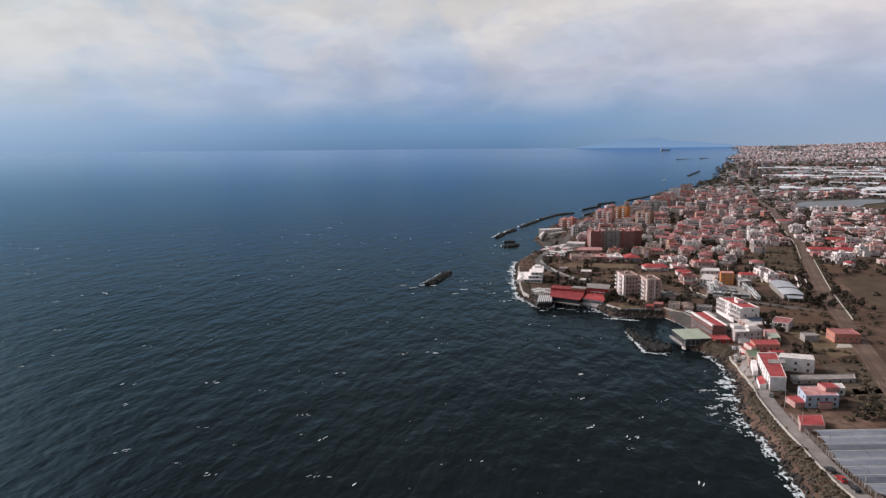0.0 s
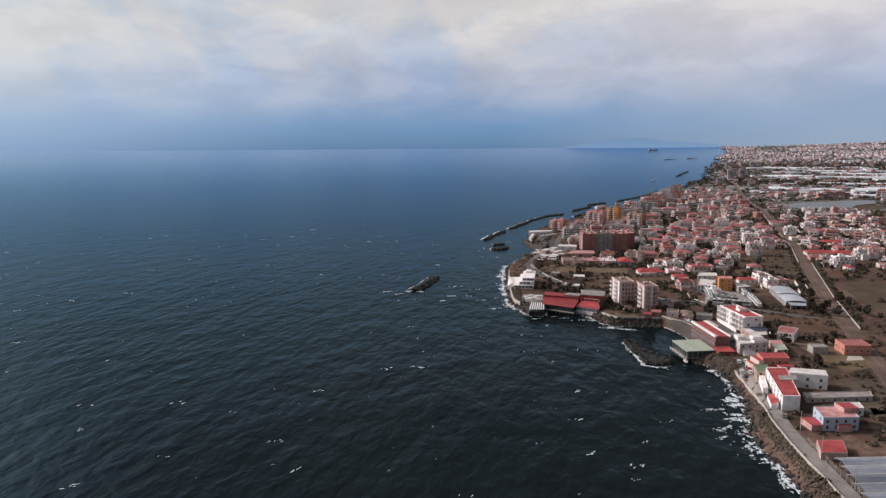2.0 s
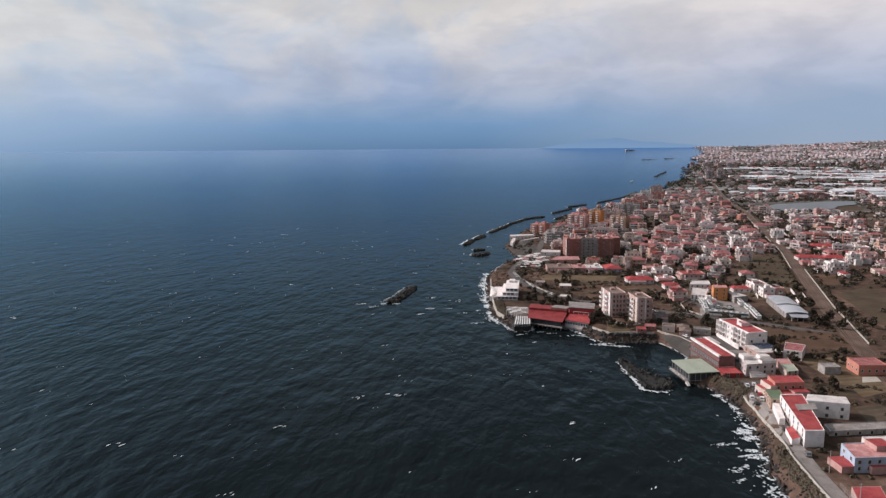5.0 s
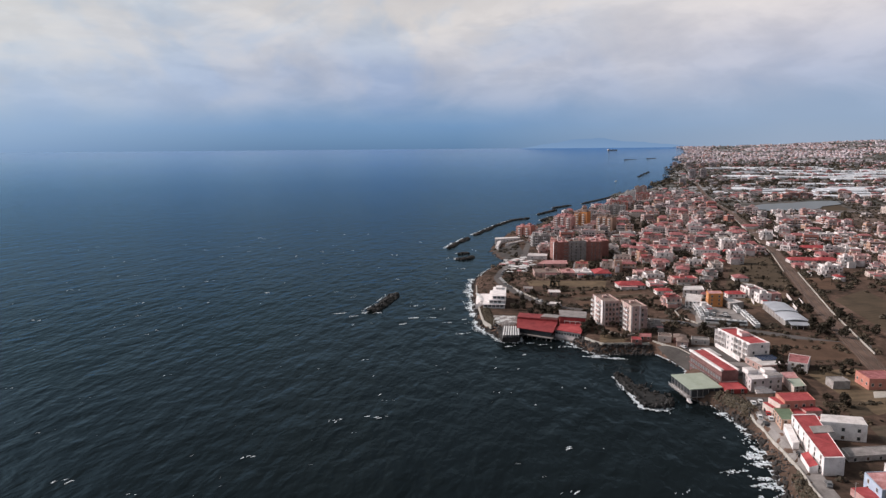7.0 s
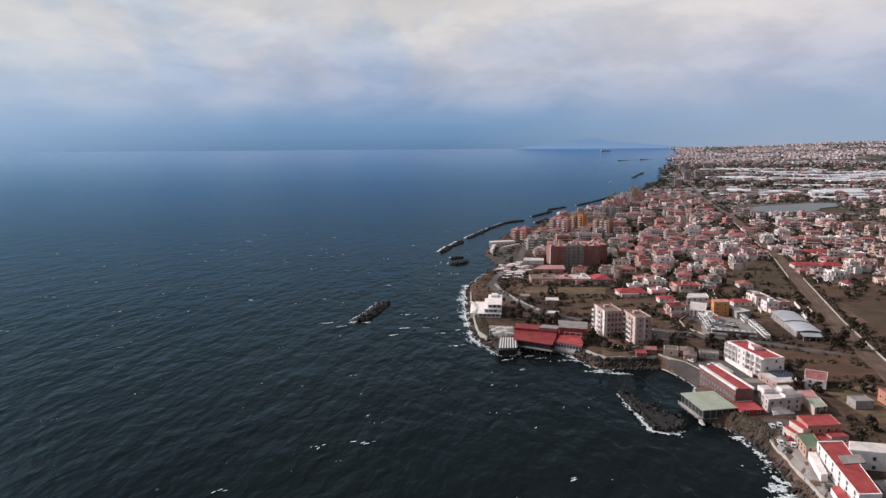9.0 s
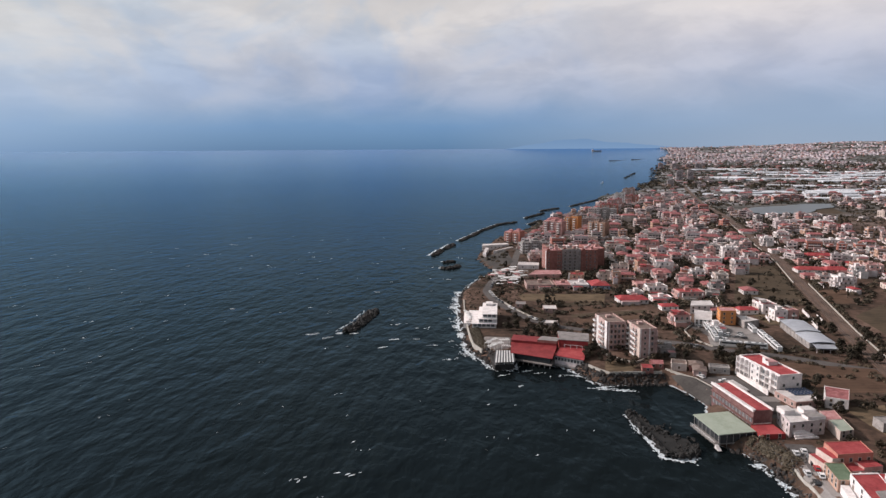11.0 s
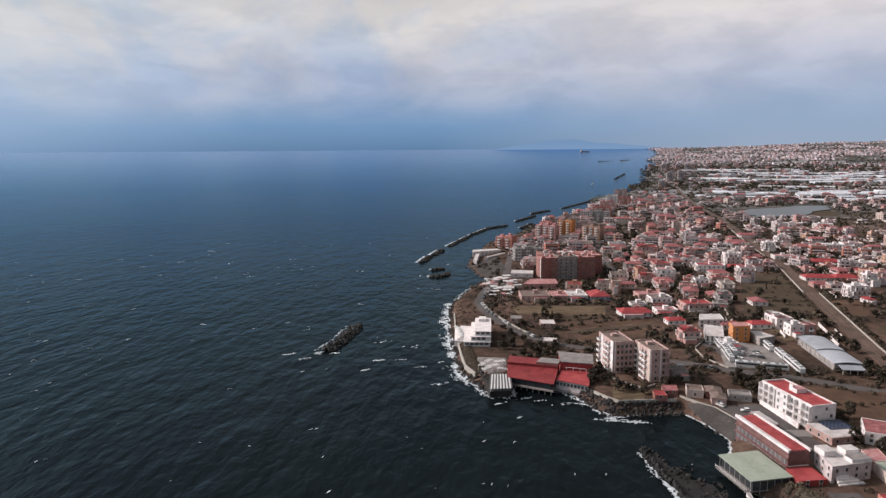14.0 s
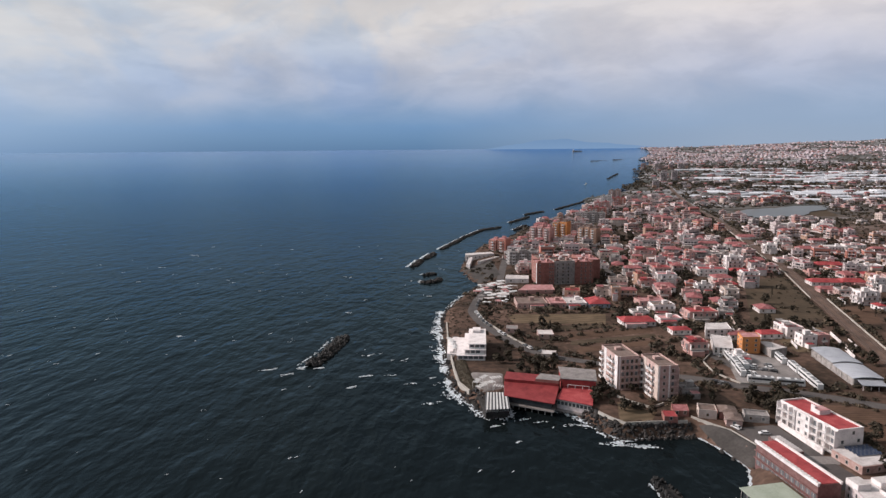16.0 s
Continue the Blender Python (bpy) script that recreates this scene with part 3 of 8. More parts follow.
low_wall("parapet_wall", shifted(COAST_ROAD, -3.3), 0.9, 0.4, PALE_WALL, "pale plastered parapet along the coast road")
low_wall("railway_wall", shifted(RAILWAY, -5.4, 5, 10), 1.1, 0.3, PALE_WALL, "pale wall beside the railway")
low_wall("railway_wall", shifted(RAILWAY, 5.4, 3, 6), 1.1, 0.3, PALE_WALL, "pale wall on the inland side of the railway")
low_wall("cape_wall", shifted(CAPE_ROAD, 3.6, 4, 9), 1.0, 0.4, PALE_WALL, "pale wall round the bend of the headland road")
low_wall("yard_wall", [(216.5, 503), (204, 490), (200, 473), (204, 457), (232, 449)], 0.9, 0.3, PALE_WALL, "pale wall of the coach yard")
low_wall("quay_wall", [(160.5, 425), (165, 416), (168.8, 410), (171, 394)], 0.9, 0.4, PALE_WALL, "pale parapet of the small quay")
low_wall("sea_wall", [(84, 596), (79, 560), (75.5, 528), (73.5, 505), (72.5, 486), (75.5, 474)], 2.2, 0.8, PALE_WALL, "pale sea wall round the headland", base=1.5)
low_wall("sea_wall", [(124.5, 437), (127.5, 429.5), (131, 424), (144, 423), (157, 421.5)], 0.8, 0.4, PALE_WALL, "pale low wall above the dark rocks", base=4.4)
low_wall("garden_wall", [(139.5, 451.5), (143.6, 443.4), (148.8, 436.4), (156.0, 440.2)], 1.0, 0.35, PALE_WALL, "pale wall of the terrace below the towers")
field("field_1", [(122, 583), (186, 567), (198, 595), (124, 607)], FIELDS[1], "brown stubble field among houses")
field("field_2", [(140, 515), (200, 524), (204, 533), (146, 525)], FIELDS[0], "red-brown ploughed strip behind the towers")
field("field_10", [(142, 529), (205, 537), (207, 544), (146, 539)], FIELDS[2], "olive grassy strip between ploughed plots")
field("field_11", [(146, 541), (208, 547), (212, 558), (150, 556)], FIELDS[0], "red-brown ploughed strip below the houses")
field("field_12", [(134, 562), (190, 562), (192, 566), (136, 576)], FIELDS[2], "dark fallow strip with rough grass")
field("field_13", [(268, 548), (332, 546), (398, 692), (352, 682)], FIELDS[2], "dark scrubby fallow land beside the railway")
field("field_14", [(336, 536), (356, 536), (384, 580), (360, 584)], FIELDS[0], "brown field on the inland side of the railway")
field("field_15", [(184, 262), (214, 264), (216, 270), (187, 270)], FIELDS[2], "dark vegetable strip behind the houses")
field("field_16", [(196, 310), (206, 312), (214, 330), (198, 330)], FIELDS[2], "dark garden plot behind the villas")
field("field_3", [(212, 385), (255, 378), (270, 412), (222, 432)], FIELDS[0], "red-brown ploughed plot beside the railway")
field("field_4", [(205, 308), (232, 318), (246, 372), (212, 372)], FIELDS[1], "brown plot with rough grass")
field("field_5", [(296, 400), (345, 430), (380, 540), (330, 510)], FIELDS[2], "olive fallow land beyond the railway")
field("field_7", [(174, 236), (214, 244), (238, 308), (194, 306)], ROWS_FIELD, "dark vegetable plots behind the houses")
field("field_8", [(262, 494), (288, 488), (318, 548), (268, 540)], FIELDS[1], "brown plots behind the warehouse")
field("field_9", [(128, 425), (143, 424), (150, 432), (137, 448)], FIELDS[1], "bare brown terrace above the sea wall")
field("coach_yard", [(202, 458), (233, 448), (252, 484), (226, 512)], CONCRETE, "pale grey concrete coach yard", 0.14)
field("car_park", [(172, 361), (191, 361), (191, 402), (172, 402)], ASPHALT, "dark grey paved forecourt", 0.14)
field("forecourt", [(172, 394), (190, 388), (190.5, 413), (171, 413)], ASPHALT, "grey paved forecourt between the quay and the hotel", 0.22)
field("parking_lot", [(161, 316), (170, 318), (177, 338), (166, 341)], ASPHALT, "grey asphalt parking lot by the coast road", 0.2)
field("promenade", [(163, 388), (171, 388), (171, 410), (161, 420)], SAND, "dark grey quay sloping to the beach", 0.55)
field("terrace_yard", [(176, 380), (192, 378), (194, 384), (178, 388)], CONCRETE, "pale concrete yard", 0.18)
field("beach", [(132, 722), (158, 742), (168, 826), (131, 800)], SAND, "dark sand of the small cove", 0.16)
field("terrace_paving", [(79, 468), (91, 471), (96, 492), (80, 496)], CONCRETE, "grey paved terrace on the headland", 0.3)
field("paved_yard", [(219, 330), (237, 331), (243, 338.4), (226, 339.4)], PALE_WALL, "pale paved yard before the orange bungalow", 0.2)
field("rough_plot", [(660, 1140), (800, 1100), (900, 1290), (700, 1240)], FIELDS[2], "olive plot near the pond", 0.3)


def pond():
    b = Build()
    ring = []
    for k in range(28):
        a = 6.2832 * k / 28
        r = 1 + 0.12 * math.sin(3 * a + 1) + 0.07 * math.sin(7 * a)
        x, y = 768 + math.cos(a) * 125 * r + math.sin(a) * 20, 1190 + math.sin(a) * 62 * r + math.cos(a) * 55
        ring.append((x, y, gz(768, 1190) + 1.4))
    b.face(ring)
    structure("pond_water", b, POND, "flat grey-green pond in the fields", "pond")


POND = surface("pond_water", [(0.055, 0.07, 0.075), (0.08, 0.098, 0.10)], 0.01, 0.1, 0.3, spec=0.4)
pond()

rng = random.Random(7)
OCC = []


def taken(x, y, r):
    return any((x - a) ** 2 + (y - b) ** 2 < (r + c) ** 2 for a, b, c in OCC)


def line_near(x, y, line, d):
    for (ax, ay), (bx, by) in zip(line, line[1:]):
        dx, dy = bx - ax, by - ay
        t = max(0, min(1, ((x - ax) * dx + (y - ay) * dy) / (dx * dx + dy * dy)))
        if math.hypot(x - ax - t * dx, y - ay - t * dy) < d:
            return True
    return False


def in_quad(x, y, q):
    s = [(b[0] - a[0]) * (y - a[1]) - (b[1] - a[1]) * (x - a[0]) for a, b in zip(q, q[1:] + q[:1])]
    return all(v >= 0 for v in s) or all(v <= 0 for v in s)


# ---- building pieces ----
def window_mesh(name, w, h, closed=False, glass=None):
    b = Build()
    o, i, t = 0.0, 0.12, 0.09
    X0, X1, Z0, Z1 = -w / 2, w / 2, 0, h
    out = [(X0, Z0), (X1, Z0), (X1, Z1), (X0, Z1)]
    inn = [(X0 + i, Z0 + i), (X1 - i, Z0 + i), (X1 - i, Z1 - i), (X0 + i, Z1 - i)]
    for k in range(4):
        j = (k + 1) % 4
        b.quad((out[k][0], -t, out[k][1]), (out[j][0], -t, out[j][1]), (inn[j][0], -t, inn[j][1]), (inn[k][0], -t, inn[k][1]), 0)
        b.quad((out[j][0], -t, out[j][1]), (out[k][0], -t, out[k][1]), (out[k][0], o, out[k][1]), (out[j][0], o, out[j][1]), 0)
        b.quad((inn[k][0], -t, inn[k][1]), (inn[j][0], -t, inn[j][1]), (inn[j][0], -0.02, inn[j][1]), (inn[k][0], -0.02, inn[k][1]), 0)
    b.quad(*[(x, -0.02, z) for x, z in inn], 1)
    return b.mesh(name, [FRAME, glass or (SHUTTER if closed else GLASS)])


WIN = [window_mesh("window", 1.25, 1.5), window_mesh("window", 1.25, 1.5, True), window_mesh("window", 1.25, 1.5), window_mesh("window", 1.25, 1.5, False, PALE_GLASS)]
DOORWIN = [window_mesh("balcony_door", 1.5, 2.3), window_mesh("balcony_door", 1.5, 2.3, True), window_mesh("balcony_door", 1.5, 2.3, False, PALE_GLASS)]
BALC = {}


def balcony_mesh(width, paint=None):
    if (width, paint) not in BALC:
        b = Build()
        h = width / 2
        b.box(-h, h, -1.3, 0, -0.18, 0, 1)
        b.box(-h, h, -1.3, -1.2, 0, 0.95, 0)
        b.box(-h, -h + 0.08, -1.2, 0, 0, 0.95, 0)
        b.box(h - 0.08, h, -1.2, 0, 0, 0.95, 0)
        BALC[width, paint] = b.mesh("balcony", [WALL[paint] if paint else RAILING, WALL[paint or "white"]])
    return BALC[width, paint]


def pane_mesh(glass):
    b = Build()
    b.box(-0.5, 0.5, -0.045, -0.024, 0.13, 1.37)
    return b.mesh("pane", [glass])


PANES = [pane_mesh(GLASS), pane_mesh(SHUTTER), pane_mesh(GLASS), pane_mesh(PALE_GLASS)]


def window(root, k, at):
    """A framed window with its pane."""
    w = part("window", WIN[k], [], root, at=at)
    part("pane", PANES[k], [], w)
    return w


def facade(root, w, d, side, n, storey, step, first=0.0, balcony=0, r=rng, base=0.0, width=2.6):
    """Windows on one side of a box; every balcony-th bay gets a balcony with a door."""
    length = w if side in "SN" else d
    cols = max(1, int((length - 0.8) / step))
    gap = length / cols
    turn = {"S": 0, "E": 90, "N": 180, "W": 270}[side]
    reach = d / 2 if side in "SN" else w / 2
    for f in range(n):
        for c in range(cols):
            u = -length / 2 + gap * (c + 0.5)
            m = Matrix.Rotation(radians(turn), 4, "Z")
            if balcony and c % balcony == 0 and (f or first):
                part("balcony_door", r.choice(DOORWIN), [], root, at=m @ Matrix.Translation((u, -reach, base + f * storey + 0.05)))
                part("balcony", balcony_mesh(width), [], root, at=m @ Matrix.Translation((u, -reach, base + f * storey + 0.02)))
            else:
                part("window", r.choice(WIN), [], root, at=m @ Matrix.Translation((u, -reach, base + f * storey + 0.95)))


LONG = {}


def long_balcony(root, w, d, side, z, share, paint):
    """A balcony along most of one side, with a dark row of doors behind it."""
    length = round((w if side in "SN" else d) * share)
    key = (length, paint)
    if key not in LONG:
        h = length / 2
        b = Build()
        b.box(-h, h, -1.5, 0, -0.18, 0, 1)
        b.box(-h, h, -1.5, -1.4, 0, 0.95, 0)
        b.box(-h, -h + 0.15, -1.4, 0, 0, 2.75, 1)
        b.box(h - 0.15, h, -1.4, 0, 0, 2.75, 1)
        LONG[key] = b.mesh("balcony", [WALL[paint], WALL["white"]])
    turn = {"S": 0, "W": 270}[side]
    m = Matrix.Rotation(radians(turn), 4, "Z") @ Matrix.Translation((0, -(d if side == "S" else w) / 2, z))
    bal = part("balcony", LONG[key], [], root, at=m)
    n = max(1, int(length / 3.2))
    for k in range(n):
        part("balcony_door", DOORWIN[(k + length) % 3], [], bal, at=Matrix.Translation((-length / 2 + (k + 0.5) * length / n, 0, 0.02)))


def roof_on(root, w, d, H, roof, pitched):
    b = Build()
    if pitched:
        o, rise = 0.45, min(w, d) * 0.17
        W, D = w / 2 + o, d / 2 + o
        if w >= d:
            ra, rb = (-W + D * 0.55, 0, H + rise), (W - D * 0.55, 0, H + rise)
            A, B, C, E = (-W, -D, H), (W, -D, H), (W, D, H), (-W, D, H)
            b.face([A, B, rb, ra])
            b.face([B, C, rb])
            b.face([C, E, ra, rb])
            b.face([E, A, ra])
        else:
            ra, rb = (0, -D + W * 0.55, H + rise), (0, D - W * 0.55, H + rise)
            A, B, C, E = (-W, -D, H), (W, -D, H), (W, D, H), (-W, D, H)
            b.face([A, B, ra])
            b.face([B, C, rb, ra])
            b.face([C, E, rb])
            b.face([E, A, ra, rb])
        b.box(-W, W, -D, D, H - 0.15, H)
    else:
        b.box(-w / 2 + 0.25, w / 2 - 0.25, -d / 2 + 0.25, d / 2 - 0.25, H - 0.1, H + 0.1)
    return part("roof", b, ROOF[roof], root)


NICE = {"red": "a red flat roof", "tile": "a terracotta tile roof", "pinkroof": "a faded red roof", "greyroof": "a grey flat roof", "whiteroof": "a pale flat roof",
        "brownroof": "a brown flat roof", "green": "a pale green roof", "steel": "a steel sheet roof"}


def house(x, y, rot, w, d, n, roof, wall, name="house", label="", z=None, storey=3.1, sides="SW", balcony=None, extras=True, step=3.3, group="houses of the town", pitched=None, category="house"):
    r = random.Random(int(x * 31 + y * 17))
    z = gz(x, y) if z is None else z
    pitched = (roof == "tile" or (n == 1 and roof == "red")) if pitched is None else pitched
    H = n * storey
    kind = f"{ {1: 'single-storey', 2: 'two-storey', 3: 'three-storey'}.get(n, 'tall') } {wall} house with {NICE[roof]}"
    root = thing(name, x, y, z, rot, (label or kind).replace("chalk", "weathered white"), category, group)
    OCC.append((x, y, 0.5 * math.hypot(w, d)))
    b = Build()
    b.box(-w / 2, w / 2, -d / 2, d / 2, -1.2, H)
    if not pitched:
        t, p = 0.25, 0.75
        b.box(-w / 2, w / 2, -d / 2, -d / 2 + t, H, H + p)
        b.box(-w / 2, w / 2, d / 2 - t, d / 2, H, H + p)
        b.box(-w / 2, -w / 2 + t, -d / 2 + t, d / 2 - t, H, H + p)
        b.box(w / 2 - t, w / 2, -d / 2 + t, d / 2 - t, H, H + p)
    part("wall", b, WALL[wall], root)
    roof_on(root, w, d, H, roof, pitched)
    bal = (2 if n >= 2 and r.random() < 0.6 else 0) if balcony is None else balcony
    for s in sides:
        if n >= 2 and label == "" and extras and (s == "W" or w > 9) and r.random() < 0.75:
            facade(root, w, d, s, 1, storey, step, 0, 0, r)
            paint = r.choice(("white", "chalk", "cream", "pink"))
            for f in range(1, n):
                long_balcony(root, w, d, s, f * storey + 0.05, r.choice((0.6, 0.8, 0.95)), paint)
        else:
            facade(root, w, d, s, n, storey, step, 0, bal, r)
    if extras and category == "house" and label == "" and r.random() < 0.7:
        sg, ww, hw = r.choice((-1, 1)), w * r.uniform(0.4, 0.7), 2.7 if n < 3 else 5.6
        b = Build()
        dd = r.uniform(2.5, 4.5)
        b.box(sg * w * 0.15 - ww / 2, sg * w * 0.15 + ww / 2, -d / 2 - dd, -d / 2 - 0.12, -1.2, hw, 0, 1)
        part("wing", b, [WALL[r.choice(("chalk", "pink", "cream", wall))], ROOF[r.choice(("red", "pinkroof", "greyroof", "tile"))]], root)
    if extras and category == "house" and r.random() < 0.4 and n > 1 and not pitched:
        b = Build()
        b.box(-w / 2 + 0.4, -w / 2 + w * 0.45, -d / 2 + 0.4, d / 2 - 0.6, H + 2.2, H + 2.35)
        for px, py in ((-w / 2 + 0.5, -d / 2 + 0.5), (-w / 2 + w * 0.44, -d / 2 + 0.5), (-w / 2 + 0.5, d / 2 - 0.7), (-w / 2 + w * 0.44, d / 2 - 0.7)):
            b.bar((px, py, H), (px, py, H + 2.2), 0.08)
        part("roof_canopy", b, ROOF[r.choice(("red", "tile", "greyroof"))], root)
    if extras and not pitched and w > 7:
        hx, hy = r.uniform(-w / 5, w / 5), r.uniform(0, d / 5)
        b = Build()
        b.box(hx - 1.6, hx + 1.6, hy - 1.4, hy + 1.4, H + 0.1, H + 2.3)
        b.box(hx - 1.8, hx + 1.8, hy - 1.6, hy + 1.6, H + 2.3, H + 2.45)
        part("stair_hut", b, WALL[wall], root)
        if r.random() < 0.5:
            b = Build()
            tx, ty = -hx + r.uniform(-1, 1), -d / 4
            b.bar((tx, ty, H + 0.1), (tx, ty, H + 1.4), 0.55, 0, 8)
            part("water_tank", b, WALL["grey"], root)
    elif extras and pitched:
        b = Build()
        cx, cy = w * 0.22, d * 0.12
        b.box(cx - 0.35, cx + 0.35, cy - 0.35, cy + 0.35, H, H + min(w, d) * 0.17 + 0.7)
        b.box(cx - 0.45, cx + 0.45, cy - 0.45, cy + 0.45, H + min(w, d) * 0.17 + 0.7, H + min(w, d) * 0.17 + 0.85)
        part("chimney", b, WALL["cream"], root)
    return root


# ---- the large buildings near the water ----
def solar_rows(x0, x1, y0, y1, z, nx, ny):
    w, d = (x1 - x0) / nx, (y1 - y0) / ny
    b = Build()
    b.box(-w * 0.44, w * 0.44, -d * 0.36, d * 0.36, -0.04, 0.04, 0)
    b.box(-w * 0.47, w * 0.47, -d * 0.39, d * 0.39, -0.07, -0.045, 1)
    b.bar((0, d * 0.3, -1.2), (0, d * 0.3, -0.05), 0.04, 1)
    b.bar((0, -d * 0.3, -1.2), (0, -d * 0.3, -0.05), 0.04, 1)
    me = b.mesh("solar_panel", [SOLAR, FRAME])
    for i in range(nx):
        for j in range(ny):
            ob = new("solar_panel", me)
            ob.matrix_basis = pose(x0 + w * (i + 0.5), y0 + d * (j + 0.5), z + 0.55, 22, 0, 0)
            tagged(ob, "dark blue solar panel in a pale frame", "solar panel", "solar panels on the roofs")


def hotel():
    root = thing("hotel", 199.6, 399.9, 4.2, 3.0, "white four-storey hotel with a red flat roof and balconies", "hotel")
    OCC.append((199.6, 399.9, 17))
    w, d, H = 11.2, 29.6, 9.5
    b = Build()
    b.box(-w / 2, w / 2, -d / 2, d / 2, -1, H)
    for a in ((-w / 2, w / 2, -d / 2, -d / 2 + 0.4), (-w / 2, w / 2, d / 2 - 0.4, d / 2), (-w / 2, -w / 2 + 0.4, -d / 2 + 0.4, d / 2 - 0.4), (w / 2 - 0.4, w / 2, -d / 2 + 0.4, d / 2 - 0.4)):
        b.box(*a, H, H + 0.7)
    b.box(-w / 2 - 1.0, -w / 2, -2.4, 4.6, -1, H + 0.5)
    part("wall", b, WALL["white"], root)
    b = Build()
    b.box(-w / 2 + 0.4, w / 2 - 0.4, -d / 2 + 0.4, d / 2 - 0.4, H - 0.1, H + 0.12)
    part("roof", b, ROOF["red"], root)
    b = Build()
    b.box(-1.2, 3.6, -1.0, 3.6, H + 0.12, H + 1.9, 0, 1)
    b.box(-1.2, -0.8, 1.5, 3.6, H + 1.9, H + 3.0, 0)
    part("stair_hut", b, [WALL["white"], ROOF["pinkroof"]], root)
    for f in range(3):
        for u in (-12.6, -9.6, -6.6, -3.9, 6.2, 9.2, 12.4):
            m = Matrix.Rotation(radians(270), 4, "Z") @ Matrix.Translation((-u, -w / 2, 0.9 + f * 3.0))
            part("balcony_door", DOORWIN[2], [], root, at=m)
        for u0, u1 in ((-15.0, -2.6), (4.8, 15.0)):
            b = Build()
            b.box(-w / 2 - 1.5, -w / 2, u0, u1, 0.72 + f * 3.0, 0.9 + f * 3.0)
            bal = part("balcony", b, WALL["white"], root)
            b = Build()
            b.box(-w / 2 - 1.5, -w / 2 - 1.42, u0, u1, 1.75 + f * 3.0, 1.85 + f * 3.0)
            n = int((u1 - u0) / 0.45)
            for k in range(n + 1):
                yy = u0 + (u1 - u0 - 0.06) * k / n
                b.box(-w / 2 - 1.49, -w / 2 - 1.43, yy, yy + 0.06, 0.9 + f * 3.0, 1.75 + f * 3.0)
            part("railing", b, RAILING, bal)
            for k in range(4):
                yy = u0 + (u1 - u0 - 0.2) * k / 3
                b = Build()
                b.box(-w / 2 - 1.5, -w / 2, yy, yy + 0.2, 0.9 + f * 3.0, 3.7 + f * 3.0)
                part("divider", b, WALL["white"], bal)
        for u in (-0.9, 2.9):
            m = Matrix.Rotation(radians(270), 4, "Z") @ Matrix.Translation((-u, -w / 2 - 1.0, 1.9 + f * 3.0))
            window(root, 3, m)
    for u, z in ((1.2, 7.6), (-3.4, 4.4), (3.6, 4.4)):
        window(root, 0, Matrix.Translation((u, -d / 2, z)))
    annex = thing("hotel_annex", 199.5, 377.5, 4.2, 3.0, "low white flat-roofed annex below the hotel", "building")
    b = Build()
    b.box(-7, 7, -6.6, 6.9, -1, 3.0)
    b.box(-7.2, 7.2, -6.8, 6.9, 3.0, 3.3)
    part("wall", b, WALL["sand"], annex)
    b = Build()
    b.box(-6.8, 6.8, -6.4, 6.7, 3.3, 3.42)
    part("roof", b, ROOF["whiteroof"], annex)
    facade(annex, 14, 13.2, "S", 1, 3, 3.4)
    facade(annex, 14, 13.2, "W", 1, 3, 3.4)
    solar_rows(196.5, 206.5, 376.5, 384, 7.65, 6, 4)
    b = Build()
    b.prism([(190.2, 386, 3.5), (190.8, 386, 3.5), (191.6, 412, 3.5), (191.0, 412, 3.5)], [(190.2, 386, 7.0), (190.8, 386, 7.0), (191.6, 412, 6.4), (191.0, 412, 6.4)])
    structure("terrace_wall", b, WALL["white"], "white terrace wall in front of the hotel", "wall")


